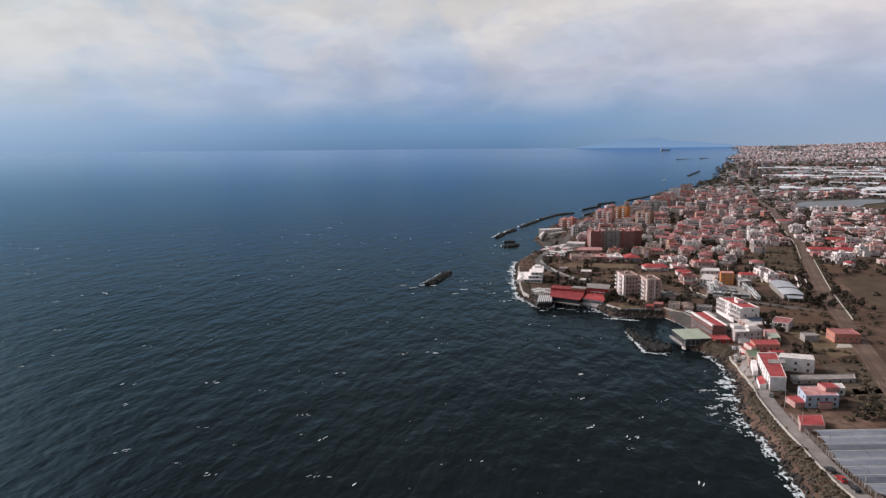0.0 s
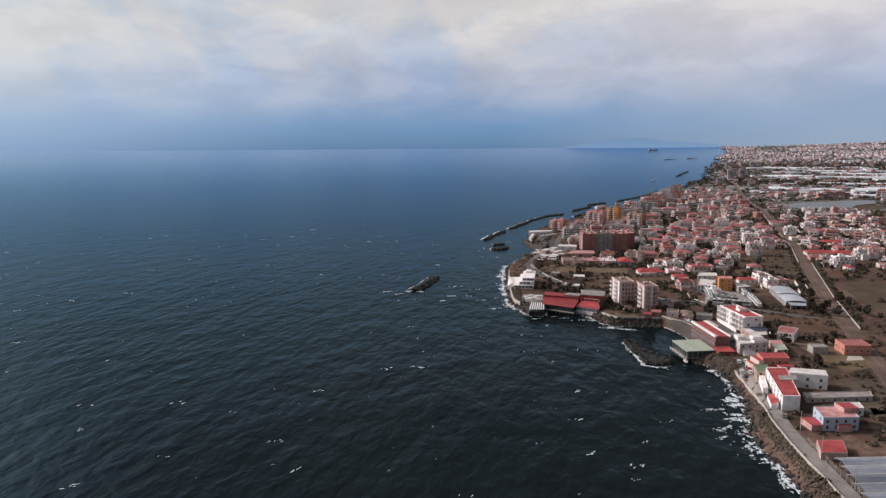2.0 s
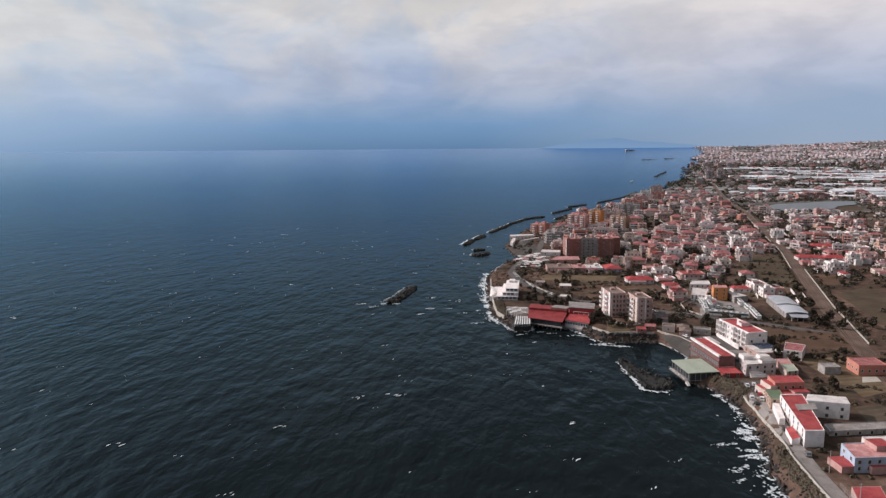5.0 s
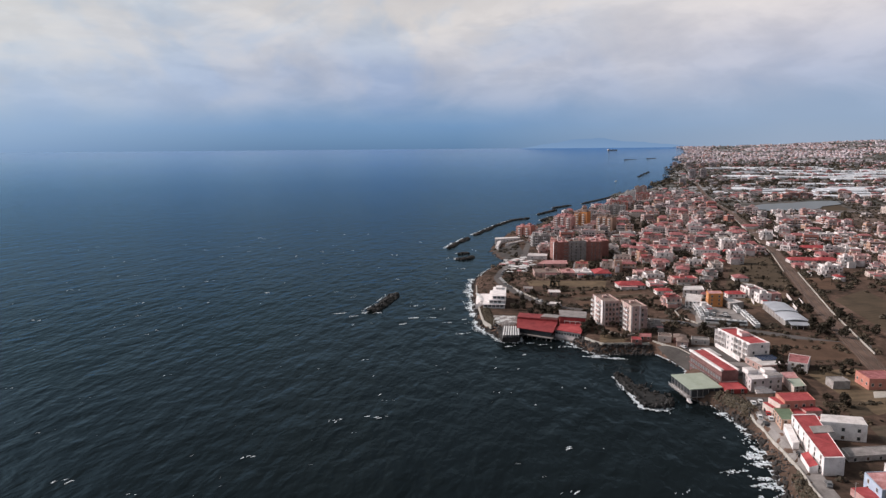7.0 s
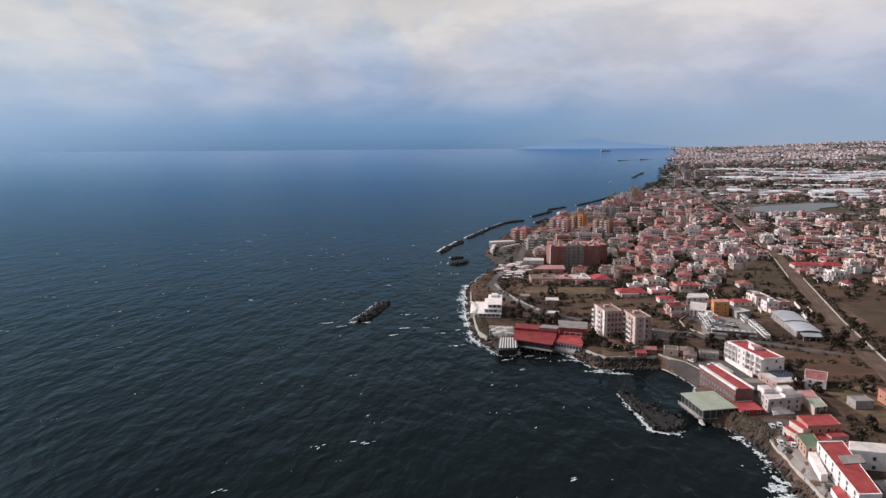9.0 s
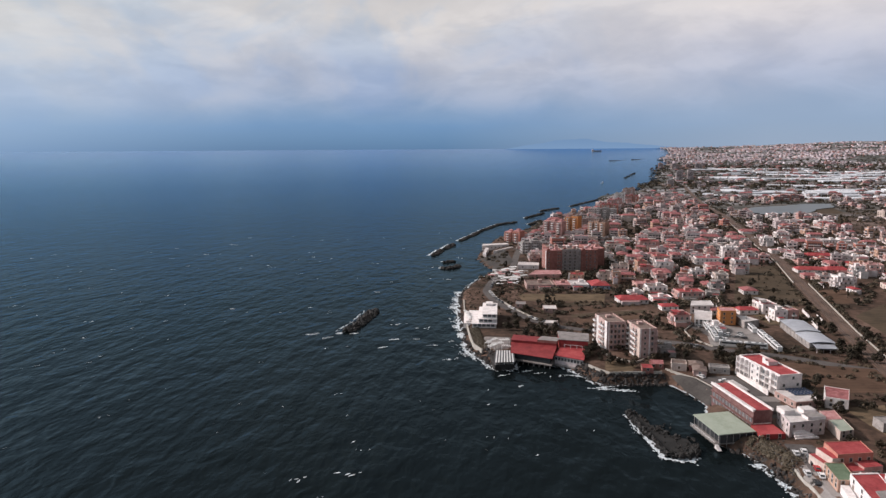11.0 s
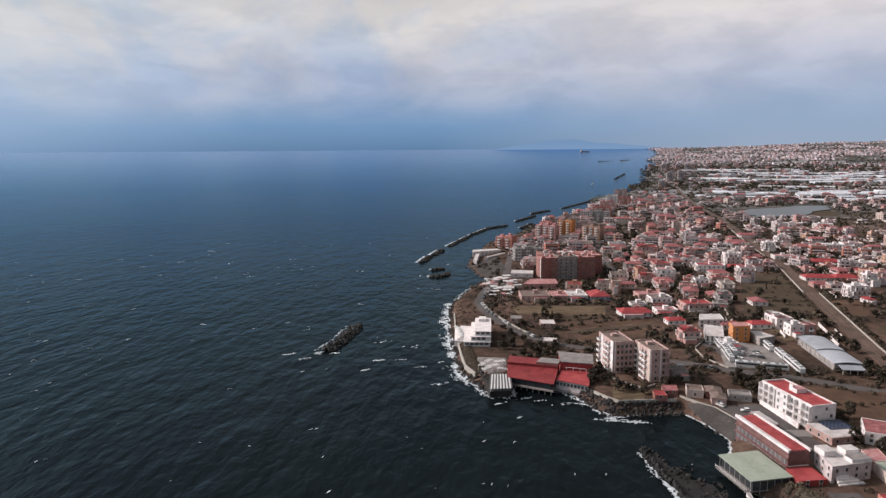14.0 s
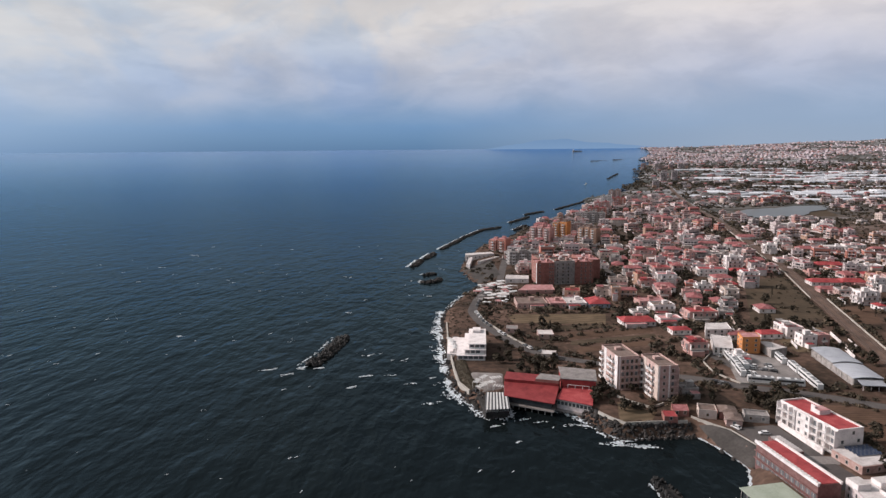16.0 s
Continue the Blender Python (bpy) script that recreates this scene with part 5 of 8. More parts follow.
def restaurant():
    root = thing("restaurant", 108, 459, 0, 0, "red restaurant on stilts over the rocks with red sheet roofs", "restaurant")
    OCC.append((102, 461, 13))
    OCC.append((122, 458, 14))
    b = Build()
    b.prism([(88.6, 459.6, 5.6), (107.8, 445.8, 5.6), (114.4, 459.2, 8.2), (91.2, 470.0, 8.2)], [(88.6, 459.6, 5.9), (107.8, 445.8, 5.9), (114.4, 459.2, 8.5), (91.2, 470.0, 8.5)])
    world_part(root, "main_roof", b, ROOF["darkred"])
    b = Build()
    b.prism([(90, 460.6, 2.4), (107.2, 448.0, 2.4), (113, 459, 2.4), (92, 468.6, 2.4)], [(90, 460.6, 5.7), (107.2, 448.0, 5.7), (113, 459, 7.9), (92, 468.6, 7.9)])
    world_part(root, "dining_room", b, GLASS, "dark glazed dining room")
    b = Build()
    b.prism([(89, 458.8, 1.9), (107.4, 445.4, 1.9), (114, 458, 1.9), (91, 470, 1.9)], [(89, 458.8, 2.4), (107.4, 445.4, 2.4), (114, 458, 2.4), (91, 470, 2.4)])
    world_part(root, "floor_slab", b, CONCRETE)
    b = Build()
    b.prism([(91.4, 470.1, 3), (114.2, 459.7, 3), (117, 466, 3), (95, 477.5, 3)], [(91.4, 470.1, 9.6), (114.2, 459.7, 9.6), (117, 466, 9.6), (95, 477.5, 9.6)])
    world_part(root, "upper_wall", b, WALL["crimson"], "crimson upper wall")
    b = Build()
    b.prism([(91.0, 469.9, 9.6), (104.2, 463.9, 9.6), (108.5, 471, 9.6), (94.4, 478, 9.6)], [(91.0, 469.9, 9.9), (104.2, 463.9, 9.9), (108.5, 471, 10.4), (94.4, 478, 10.4)])
    world_part(root, "upper_roof", b, ROOF["darkred"])
    b = Build()
    b.prism([(104.6, 464.2, 9.6), (114.4, 459.6, 9.6), (118, 466, 9.6), (109, 471, 9.6)], [(104.6, 464.2, 11.0), (114.4, 459.6, 11.0), (118, 466, 11.0), (109, 471, 11.0)], 0, 1)
    world_part(root, "roof_block", b, [WALL["redbrown"], ROOF["greyroof"]], "red-brown roof block with a grey top")
    b = Build()
    b.prism([(116.4, 460.6, 2.5), (130.4, 455.0, 2.5), (135.2, 468.8, 2.5), (120, 476, 2.5)], [(116.4, 460.6, 11.4), (130.4, 455.0, 11.4), (135.2, 468.8, 11.4), (120, 476, 11.4)])
    world_part(root, "kitchen_block", b, WALL["crimson"], "crimson kitchen block")
    b = Build()
    b.prism([(116.0, 460.4, 11.4), (130.8, 454.6, 11.4), (135.8, 469.0, 11.4), (119.8, 476.6, 11.4)], [(116.0, 460.4, 11.8), (130.8, 454.6, 11.8), (135.8, 469.0, 11.8), (119.8, 476.6, 11.8)])
    world_part(root, "flat_roof", b, ROOF["greyroof"], "grey flat roof")
    b = Build()
    b.prism([(110.4, 451.4, 5.8), (123.4, 440.8, 5.8), (129.4, 454.6, 7.4), (116.6, 460.0, 7.4)], [(110.4, 451.4, 6.1), (123.4, 440.8, 6.1), (129.4, 454.6, 7.7), (116.6, 460.0, 7.7)])
    world_part(root, "front_roof", b, ROOF["red"])
    b = Build()
    b.prism([(110.9, 451.6, 1.4), (123.2, 441.6, 1.4), (128.6, 454.6, 1.4), (116.6, 459.6, 1.4)], [(110.9, 451.6, 5.8), (123.2, 441.6, 5.8), (128.6, 454.6, 7.2), (116.6, 459.6, 7.2)], 0)
    world_part(root, "veranda", b, WALL["chalk"], "pale veranda wall")
    p, q = Vector((110.9, 451.6)), Vector((123.2, 441.6))
    turn = math.atan2(q.y - p.y, q.x - p.x)
    wide = window_mesh("window", 1.62, 1.9)
    for i in range(9):
        m = p.lerp(q, (i + 0.5) / 9)
        part("window", wide, [], root, at=Matrix.Translation((m.x - 108, m.y - 459, 3.3)) @ Matrix.Rotation(turn, 4, "Z"))
    b = Build()
    b.prism([(108.8, 451.8, 0.6), (123.4, 439.8, 0.6), (125.4, 444, 0.6), (112, 455, 0.6)], [(108.8, 451.8, 1.4), (123.4, 439.8, 1.4), (125.4, 444, 1.4), (112, 455, 1.4)])
    world_part(root, "plinth", b, CONCRETE)
    pile = Build()
    pile.bar((0, 0, -5), (0, 0, 2.0), 0.3, 0, 6)
    me = pile.mesh("stilt", [CONCRETE])
    for k in range(8):
        m = Vector((89.8, 459.8)).lerp(Vector((107, 447)), k / 7)
        part("stilt", me, [], root, at=Matrix.Translation((m.x - 108, m.y - 459, 0)))
    b = Build()
    for a, c in (((118.5, 459), (118.5, 459)), ((121.5, 457.5), (121.5, 457.5)), ((124.5, 456), (124.5, 456)), ((127.2, 454.8), (127.2, 454.8))):
        b.bar((a[0], a[1], 7.4), (c[0], c[1], 9.2), 0.1)
    b.bar((118.5, 459, 9.2), (127.2, 454.8, 9.2), 0.1)
    world_part(root, "frame", b, RAILING, "white tubular frame")


def awning_terrace():
    root = thing("terrace", 84, 458, 0, 0, "sea terrace under a striped white and grey awning", "terrace")
    OCC.append((83, 458, 11))
    b = Build()
    b.prism([(77.6, 448.6, -2), (87.4, 448.0, -2), (90.6, 464, -2), (78, 466, -2)], [(77.6, 448.6, 3.2), (87.4, 448.0, 3.2), (90.6, 464, 3.4), (78, 466, 3.4)])
    world_part(root, "base", b, ROCK, "dark rock-faced base")
    for k in range(15):
        t0, t1 = k / 15, (k + 1) / 15 - 0.004
        A, B = Vector((76.6, 446.6, 5.0)), Vector((88.0, 446.0, 5.0))
        C, D = Vector((91.2, 463.5, 5.5)), Vector((81.4, 465.5, 5.5))
        a, c, d, e = A.lerp(B, t0), A.lerp(B, t1), D.lerp(C, t1), D.lerp(C, t0)
        b = Build()
        up = Vector((0, 0, 0.12))
        b.prism([tuple(a), tuple(c), tuple(d), tuple(e)], [tuple(v + up) for v in (a, c, d, e)])
        world_part(root, "awning_strip", b, AWNING if k % 2 else AWNING_DARK)
    for x, y in ((77.6, 447.8), (87.4, 447.4), (90.6, 461.2), (80.6, 462.2), (82.5, 447.6)):
        b = Build()
        b.bar((x, y, 3.2), (x, y, 5.1), 0.08)
        world_part(root, "post", b, RAILING)
    b = Build()
    b.bar((77.6, 447.5, 4.2), (87.5, 447.1, 4.2), 0.05)
    b.bar((77.6, 447.5, 3.7), (87.5, 447.1, 3.7), 0.05)
    world_part(root, "railing", b, RAILING)


def pergola(x, y, rot, w, d):
    z = gz(x, y)
    root = thing("pergola", x, y, z, rot, "white slatted pergola over a sea terrace", "pergola", "pergolas on the headland")
    n = max(4, int(w / 1.1))
    slat = Build()
    slat.box(-0.28, 0.28, -d / 2, d / 2, 2.5, 2.62)
    me = slat.mesh("slat", [AWNING])
    for k in range(n):
        part("slat", me, [], root, at=Matrix.Translation((-w / 2 + (k + 0.5) * w / n, 0, 0)))
    post = Build()
    post.bar((0, 0, -0.4), (0, 0, 2.5), 0.08)
    me = post.mesh("post", [RAILING])
    for px in (-w / 2 + 0.3, w / 2 - 0.3):
        for py in (-d / 2 + 0.2, d / 2 - 0.2):
            part("post", me, [], root, at=Matrix.Translation((px, py, 0)))


for q in ((80.5, 470.5, 35, 6, 3), (84.5, 474, 20, 7, 3), (88.5, 468.5, -30, 6, 2.6), (79.5, 477, 60, 6, 2.6), (89.5, 480, 10, 6, 3), (84, 482, 40, 5, 2.4)):
    pergola(*q)


def umbrella(m):
    root = new("sun_umbrella")
    root.matrix_basis = m
    tagged(root, "square white sun umbrella over a terrace table", "umbrella", "umbrellas on the terraces")
    b = Build()
    b.bar((0, 0, 0), (0, 0, 2.5), 0.04)
    part("pole", b, RAILING, root)
    b = Build()
    k = 8
    for i in range(k):
        a0, a1 = 6.2832 * i / k, 6.2832 * (i + 1) / k
        b.face([(1.5 * math.cos(a0), 1.5 * math.sin(a0), 2.2), (1.5 * math.cos(a1), 1.5 * math.sin(a1), 2.2), (0, 0, 2.75)])
        b.face([(1.5 * math.cos(a1), 1.5 * math.sin(a1), 2.15), (1.5 * math.cos(a0), 1.5 * math.sin(a0), 2.15), (0, 0, 2.7)])
    part("canopy", b, AWNING, root)
    return root


def cape_hotel():
    root = thing("seaside_hotel", 88, 532, 4.6, -12, "white stepped seaside hotel with three terraced floors", "hotel")
    OCC.append((88, 532, 19))
    for f, (x0, x1, y0, y1) in enumerate(((-7.5, 7.5, -17, 15), (-3.6, 7.5, -15.4, 15), (-1.2, 7.5, -13.8, 15))):
        b = Build()
        b.box(x0, x1, y0, y1, f * 2.7 - (1.5 if f == 0 else 0), f * 2.7 + 2.4)
        b.box(x0 - 0.5, x1 + 0.5, y0 - 1.6, y1, f * 2.7 + 2.4, f * 2.7 + 2.7)
        part("storey", b, WALL["white"], root)
        for i in range(int((x1 - x0) / 2.8)):
            b = Build()
            b.box(x0 + 0.5 + 2.8 * i, x0 + 2.7 + 2.8 * i, y0 - 0.06, y0, f * 2.7 + 0.1, f * 2.7 + 2.2)
            part("glass_door", b, PALE_GLASS, root)
        b = Build()
        b.box(x0, x1, y0 - 1.5, y0 - 1.42, f * 2.7, f * 2.7 + 0.8)
        part("railing", b, RAILING, root)
        for i in range(6):
            part("window", WIN[3], [], root, at=Matrix.Rotation(radians(90), 4, "Z") @ Matrix.Translation((-12 + 4.2 * i, -7.5, f * 2.7 + 0.7)))
    b = Build()
    b.box(0.5, 5, 6, 13, 8.1, 9.6)
    part("roof_hut", b, WALL["white"], root)
    terr = thing("hotel_terrace", 78.6, 540, 3.2, -10, "white stepped terrace between the hotel and the sea wall", "terrace")
    for k in range(3):
        b = Build()
        b.box(-3.2 + 1.6 * k, 3.4, -13 + 1.5 * k, 14, -2.5 if k == 0 else 0.8 * k + 0.6, 0.8 * k + 1.4)
        part("step_deck", b, WALL["white"], terr)
    for k in range(7):
        copy_thing(UMBRELLA, pose(77.5 + 0.8 * (k % 2), 529 + 3.2 * k, 5.2))


def big_block(x, y, rot, w, d, n, wall, roof, label, bays, name="apartment_block", dark=True):
    """An apartment block of several bays with recessed dark strips and rows of balconies."""
    z = gz(x, y)
    root = thing(name, x, y, z, rot, label, "apartment block", "apartment blocks along the shore")
    OCC.append((x, y, 0.5 * math.hypot(w, d)))
    bw = w / bays
    for k in range(bays):
        u = -w / 2 + bw * (k + 0.5)
        H = n * 3.0 + (1.5 if k % 2 else 0.0)
        b = Build()
        b.box(u - bw * 0.5, u + bw * 0.5 - (1.2 if dark and k < bays - 1 else 0), -d / 2 - (0.9 if k % 2 == 0 else 0), d / 2, -1.5, H)
        part("wall", b, WALL[wall], root)
        b = Build()
        b.box(u - bw * 0.5 + 0.3, u + bw * 0.5 - 1.4, -d / 2 + 0.2, d / 2 - 0.3, H, H + 0.5)
        b.box(u - 1.8, u + 1.8, -1.5, 2.5, H + 0.5, H + 2.6)
        part("roof", b, ROOF[roof], root)
        fy = -d / 2 - (0.9 if k % 2 == 0 else 0)
        for f in range(n):
            part("balcony", balcony_mesh(3.0), [], root, at=Matrix.Translation((u - 0.5, fy, 0.3 + f * 3.0)))
            part("balcony_door", DOORWIN[f % 2], [], root, at=Matrix.Translation((u - 0.5, fy, 0.3 + f * 3.0)))
            for s in (-1, 1):
                if bw > 8:
                    part("window", WIN[f % 3], [], root, at=Matrix.Translation((u - 0.5 + s * bw * 0.3, fy, 1.2 + f * 3.0)))
    if dark:
        b = Build()
        b.box(-w / 2 + 1, w / 2 - 1, -d / 2 + 1.5, d / 2 - 0.5, -1, n * 3.0 - 0.3)
        part("core", b, WALL["grey"], root)
    facade(root, w, d, "W", n, 3.0, 3.6, 1, 2)
    return root


def brown_block():
    """A wide brick block round a court: brick ends, a glazed grey middle, roofs at two levels."""
    root = thing("apartment_block", 199.5, 700.5, gz(199, 700), -3, "red-brown brick apartment block with a grey balconied middle", "apartment block", "apartment blocks along the shore")
    OCC.append((200, 702, 24))
    OCC.append((206, 728, 24))
    for x0, x1, y0, y1, H, wall, roof, nice in ((-24, -9.5, -9, 9, 18.2, "redbrown", "pinkroof", "wing"), (8.5, 24, -9, 9, 18.2, "redbrown", "pinkroof", "wing"), (-9.4, 8.4, -7.6, 10, 18.8, "grey", "brownroof", "middle"),
                                                (-16, -4, 10.2, 44, 16.5, "redbrown", "brownroof", "wing"), (20, 36, 9.2, 40, 16.5, "redbrown", "pinkroof", "wing"), (-3.8, 19.8, 16, 40, 14.5, "redbrown", "brownroof", "middle")):
        b = Build()
        b.box(x0, x1, y0, y1, -1.5, H)
        for q in ((x0, x1, y0, y0 + 0.3), (x0, x1, y1 - 0.3, y1), (x0, x0 + 0.3, y0 + 0.3, y1 - 0.3), (x1 - 0.3, x1, y0 + 0.3, y1 - 0.3)):
            b.box(*q, H, H + 0.9)
        body = part(nice, b, WALL[wall], root)
        b = Build()
        b.box(x0 + 0.3, x1 - 0.3, y0 + 0.3, y1 - 0.3, H - 0.1, H + 0.15)
        part("roof", b, ROOF[roof], body)
        for k in range(3):
            u, v = x0 + (x1 - x0) * (0.22 + 0.28 * k), y0 + (y1 - y0) * (0.3 + 0.2 * ((k * 2) % 3))
            b = Build()
            b.box(u - 1.3, u + 1.3, v - 1.2, v + 1.2, H + 0.15, H + 1.6 + 0.5 * k)
            part("stair_hut", b, WALL[("redbrown", "chalk", "pink")[k]], body)
    for f in range(6):
        z = 0.4 + f * 3.0
        for u in (-6.2, -1.6, 3.0):
            part("balcony", balcony_mesh(3.6, "grey"), [], root, at=Matrix.Translation((u, -7.6, z)))
            part("balcony_door", DOORWIN[f % 2], [], root, at=Matrix.Translation((u, -7.6, z)))
        part("balcony", balcony_mesh(2.6, "redbrown"), [], root, at=Matrix.Translation((10.4, -9, z)))
        for u in (-21.6, -13.0, -11.0, 13.6, 17.2, 21.4):
            window(root, (f + int(u)) % 3, Matrix.Translation((u, -9, 1.2 + f * 3.0)))
        part("balcony", balcony_mesh(2.6, "redbrown"), [], root, at=Matrix.Translation((-16.6, -9, z)))
        for v in (-5, 0, 5):
            window(root, (f + v) % 3, Matrix.Rotation(radians(270), 4, "Z") @ Matrix.Translation((-v, -24, 1.2 + f * 3.0)))
    b = Build()
    b.box(-24.35, -24.05, -9.3, -7.6, -1, 18.8)
    part("end_strip", b, WALL["white"], root, "white painted corner strip")


UMBRELLA = umbrella(pose(136, 640, gz(136, 640)))
hotel()
long_hall()
green_pavilion()
coast_row()
warehouse()
tower(143.0, 153.6, 460.0, 479.2, 4.5, 5, "sand", "white", "brownroof", "pale apartment tower with white balcony end", (-4.3,))
tower(155.2, 164.6, 444.4, 462.0, 4.5, 5, "sand", "cream", "brownroof", "beige apartment tower with white vertical strips", (-4.3, 0.6))
restaurant()
awning_terrace()
slab_house("beach_club", [(143, 842), (176, 850), (174, 860), (146, 856)], 2.0, 6.2, "white", "whiteroof", "low white beach club at the head of the cove", "club", "071 331")
slab_house("sun_deck", [(136, 800), (139, 797), (150, 838), (146, 839)], 2.0, 4.6, "white", "whiteroof", "narrow white deck along the beach", "deck")
slab_house("sun_deck", [(150, 812), (153, 811), (178, 836), (175, 838)], 2.0, 5.0, "white", "whiteroof", "narrow white deck running down to the beach", "deck")
slab_house("terrace_house", [(151, 664), (180, 661), (184, 680), (163, 684)], 4.8, 7.2, "pink", "pinkroof", "low pink house under a wide flat roof", "house", "021")
slab_house("shed", [(152, 708), (171, 703), (175, 717), (157, 724)], 4.6, 7.8, "white", "whiteroof", "long white shed beside the brick block", "shed", "021")
slab_house("garden_house", [(121, 508), (128, 506), (131, 512), (124, 514.5)], 5.0, 7.6, "cream", "whiteroof", "low cream garden house among trees", "house", "021")
slab_house("garden_house", [(131, 545), (140, 543), (142, 553), (133, 555)], 5.0, 7.2, "sand", "whiteroof", "low beige house with a pale roof", "house", "021")
slab_house("garden_house", [(115, 560), (122, 558), (124, 566), (117, 568)], 5.0, 7.4, "sand", "greyroof", "low beige house behind the bend", "house", "021")
cape_hotel()
brown_block()
big_block(190, 882, -40, 20, 13, 4, "coral", "pinkroof", "coral apartment block near the beach", 2)
big_block(192, 797, -6, 28, 14, 4, "grey", "greyroof", "grey-green apartment block with long balconies", 3)
big_block(256, 936, -42, 26, 13, 6, "pink", "pinkroof", "pink apartment block with white balconies", 3)
big_block(286, 952, -42, 18, 13, 7, "orange", "brownroof", "orange apartment block near the shore", 2)
big_block(308, 917, -42, 22, 14, 6, "ochre", "brownroof", "ochre apartment block with cream balconies", 3)
big_block(330, 1010, -20, 34, 12, 4, "sand", "greyroof", "beige terraced block near the shore", 3)
big_block(395, 1120, -25, 34, 13, 5, "grey", "greyroof", "grey apartment block near the shore", 3)
big_block(430, 1195, -25, 30, 13, 5, "coral", "tile", "coral apartment block near the shore", 3)
big_block(478, 1290, -25, 26, 13, 5, "pink", "tile", "pink apartment block near the shore", 2)
big_block(520, 1370, -25, 20, 13, 7, "white", "greyroof", "white apartment tower near the shore", 2)
big_block(566, 1420, -25, 30, 13, 4, "coral", "tile", "low coral block near the shore", 3)
big_block(620, 1560, -25, 26, 14, 6, "sand", "brownroof", "beige apartment block near the shore", 2)


def greenhouses():
    """Bays of low sheeting by the coast road."""
    for k in range(14):
        y1 = 224.0 - k * 5.6
        y0 = y1 - 5.2
        xl = max(139.8 + 0.28 * (y1 - 205), 138.6) if y1 > 180 else 139.5
        z = 6.0
        root = thing("greenhouse", xl, y0, z, 0, "low greenhouse bay under grey-blue plastic sheeting", "greenhouse", "greenhouse bays by the road")
        L = 54 if k > 1 else 36
        nseg = 9
        q = L / nseg - 0.05
        pan = []
        for side in (0, 1):
            za, zb = (1.9, 2.5) if side == 0 else (2.5, 1.9)
            b = Build()
            b.prism([(0, 0, za), (q, 0, za), (q, 2.58, zb), (0, 2.58, zb)], [(0, 0, za + 0.05), (q, 0, za + 0.05), (q, 2.58, zb + 0.05), (0, 2.58, zb + 0.05)])
            pan.append(b.mesh("panel", [POLY_DARK if k % 4 == 2 or (k % 5 == 3 and side) else POLY]))
        for i in range(nseg):
            for side in (0, 1):
                part("panel", pan[side], [], root, at=Matrix.Translation((L * i / nseg, 2.6 * side, 0.06 * math.sin(i * 2.1 + k))))
        b = Build()
        b.box(0, L, 5.22, 5.5, 1.75, 2.0)
        part("gutter", b, FRAME, root)
        b = Build()
        for i in range(nseg + 1):
            b.bar((L * i / nseg, 0.05, -0.2), (L * i / nseg, 0.05, 1.9), 0.06)
            b.bar((L * i / nseg, 2.6, -0.2), (L * i / nseg, 2.6, 2.5), 0.06)
        part("posts", b, FRAME, root)
        OCC.append((xl + 14, y0 + 3, 15))
        OCC.append((xl + 40, y0 + 3, 15))


greenhouses()


def fence(line):
    root = thing("roadside_fence", line[0][0], line[0][1], gz(*line[0]), 0, "grey concrete fence with rails beside the greenhouses", "fence")
    post = Build()
    post.box(-0.12, 0.12, -0.12, 0.12, -0.5, 2.2)
    me = post.mesh("post", [CONCRETE])
    inv = root.matrix_basis.inverted()
    for (ax, ay), (bx, by) in zip(line, line[1:]):
        n = max(1, int(math.hypot(bx - ax, by - ay) / 3))
        pts = [(ax + (bx - ax) * i / n, ay + (by - ay) * i / n) for i in range(n + 1)]
        pts = [(x, y, gz(x, y)) for x, y in pts]
        for p in pts[:-1]:
            part("post", me, [], root, at=inv @ Matrix.Translation(p))
        for h in (0.9, 1.5, 2.05):
            b = Build()
            b.bar((pts[0][0], pts[0][1], pts[0][2] + h), (pts[-1][0], pts[-1][1], pts[-1][2] + h), 0.07)
            world_part(root, "rail", b, CONCRETE)


fence([(138.4, 150), (138.6, 180), (139.2, 190), (140.2, 205), (142.4, 222), (145.2, 240)])

# ---- houses of the town ----
house(168.5, 624.5, -8, 11.5, 19, 1, "pinkroof", "pink")
house(181.7, 623, -8, 14.0, 19, 1, "whiteroof", "white")
house(197.5, 619.5, -8, 14.5, 18, 1, "red", "blue")
house(150.5, 628, -8, 21.5, 20, 1, "brownroof", "sand")
house(213, 644, -16, 11.9, 8.3, 2, "brownroof", "cream")
house(218, 634, -16, 6.5, 8.0, 3, "greyroof", "ochre")
house(230, 640, -16, 12.7, 8.9, 2, "tile", "ochre")
house(240, 680, -16, 14.9, 10.8, 2, "brownroof", "cream")
house(259, 666, -16, 12.5, 8.8, 2, "red", "pink")
house(236, 615, -6, 19.2, 13.0, 1, "pinkroof", "pink")
house(203, 567, -6, 20.9, 13.0, 1, "red", "white")
house(232, 590, -6, 14.8, 10.4, 2, "brownroof", "white")
house(225, 567, -6, 14.3, 10.0, 1, "pinkroof", "white")
house(219, 542, -6, 11.5, 8.0, 1, "red", "white")
house(248, 569, -6, 18.8, 13.0, 2, "red", "pink")
house(209, 506, -6, 11.0, 8.0, 2, "red", "pink")
house(247, 527, -6, 11.8, 8.3, 1, "tile", "white")
house(266, 525, -6, 12.8, 9.0, 1, "red", "white")
house(302, 580, -14, 10.6, 12.0, 1, "tile", "white", extras=False)
house(277, 507, -6, 8.5, 8.0, 2, "greyroof", "white")
house(285, 506, -6, 6.5, 8.0, 2, "pinkroof", "pink")
house(384, 585, -6, 13.3, 9.3, 3, "whiteroof", "white")
house(387, 625, -16, 14.0, 9.8, 1, "tile", "pink")
house(403, 649, -16, 23.1, 13.0, 1, "red", "white")
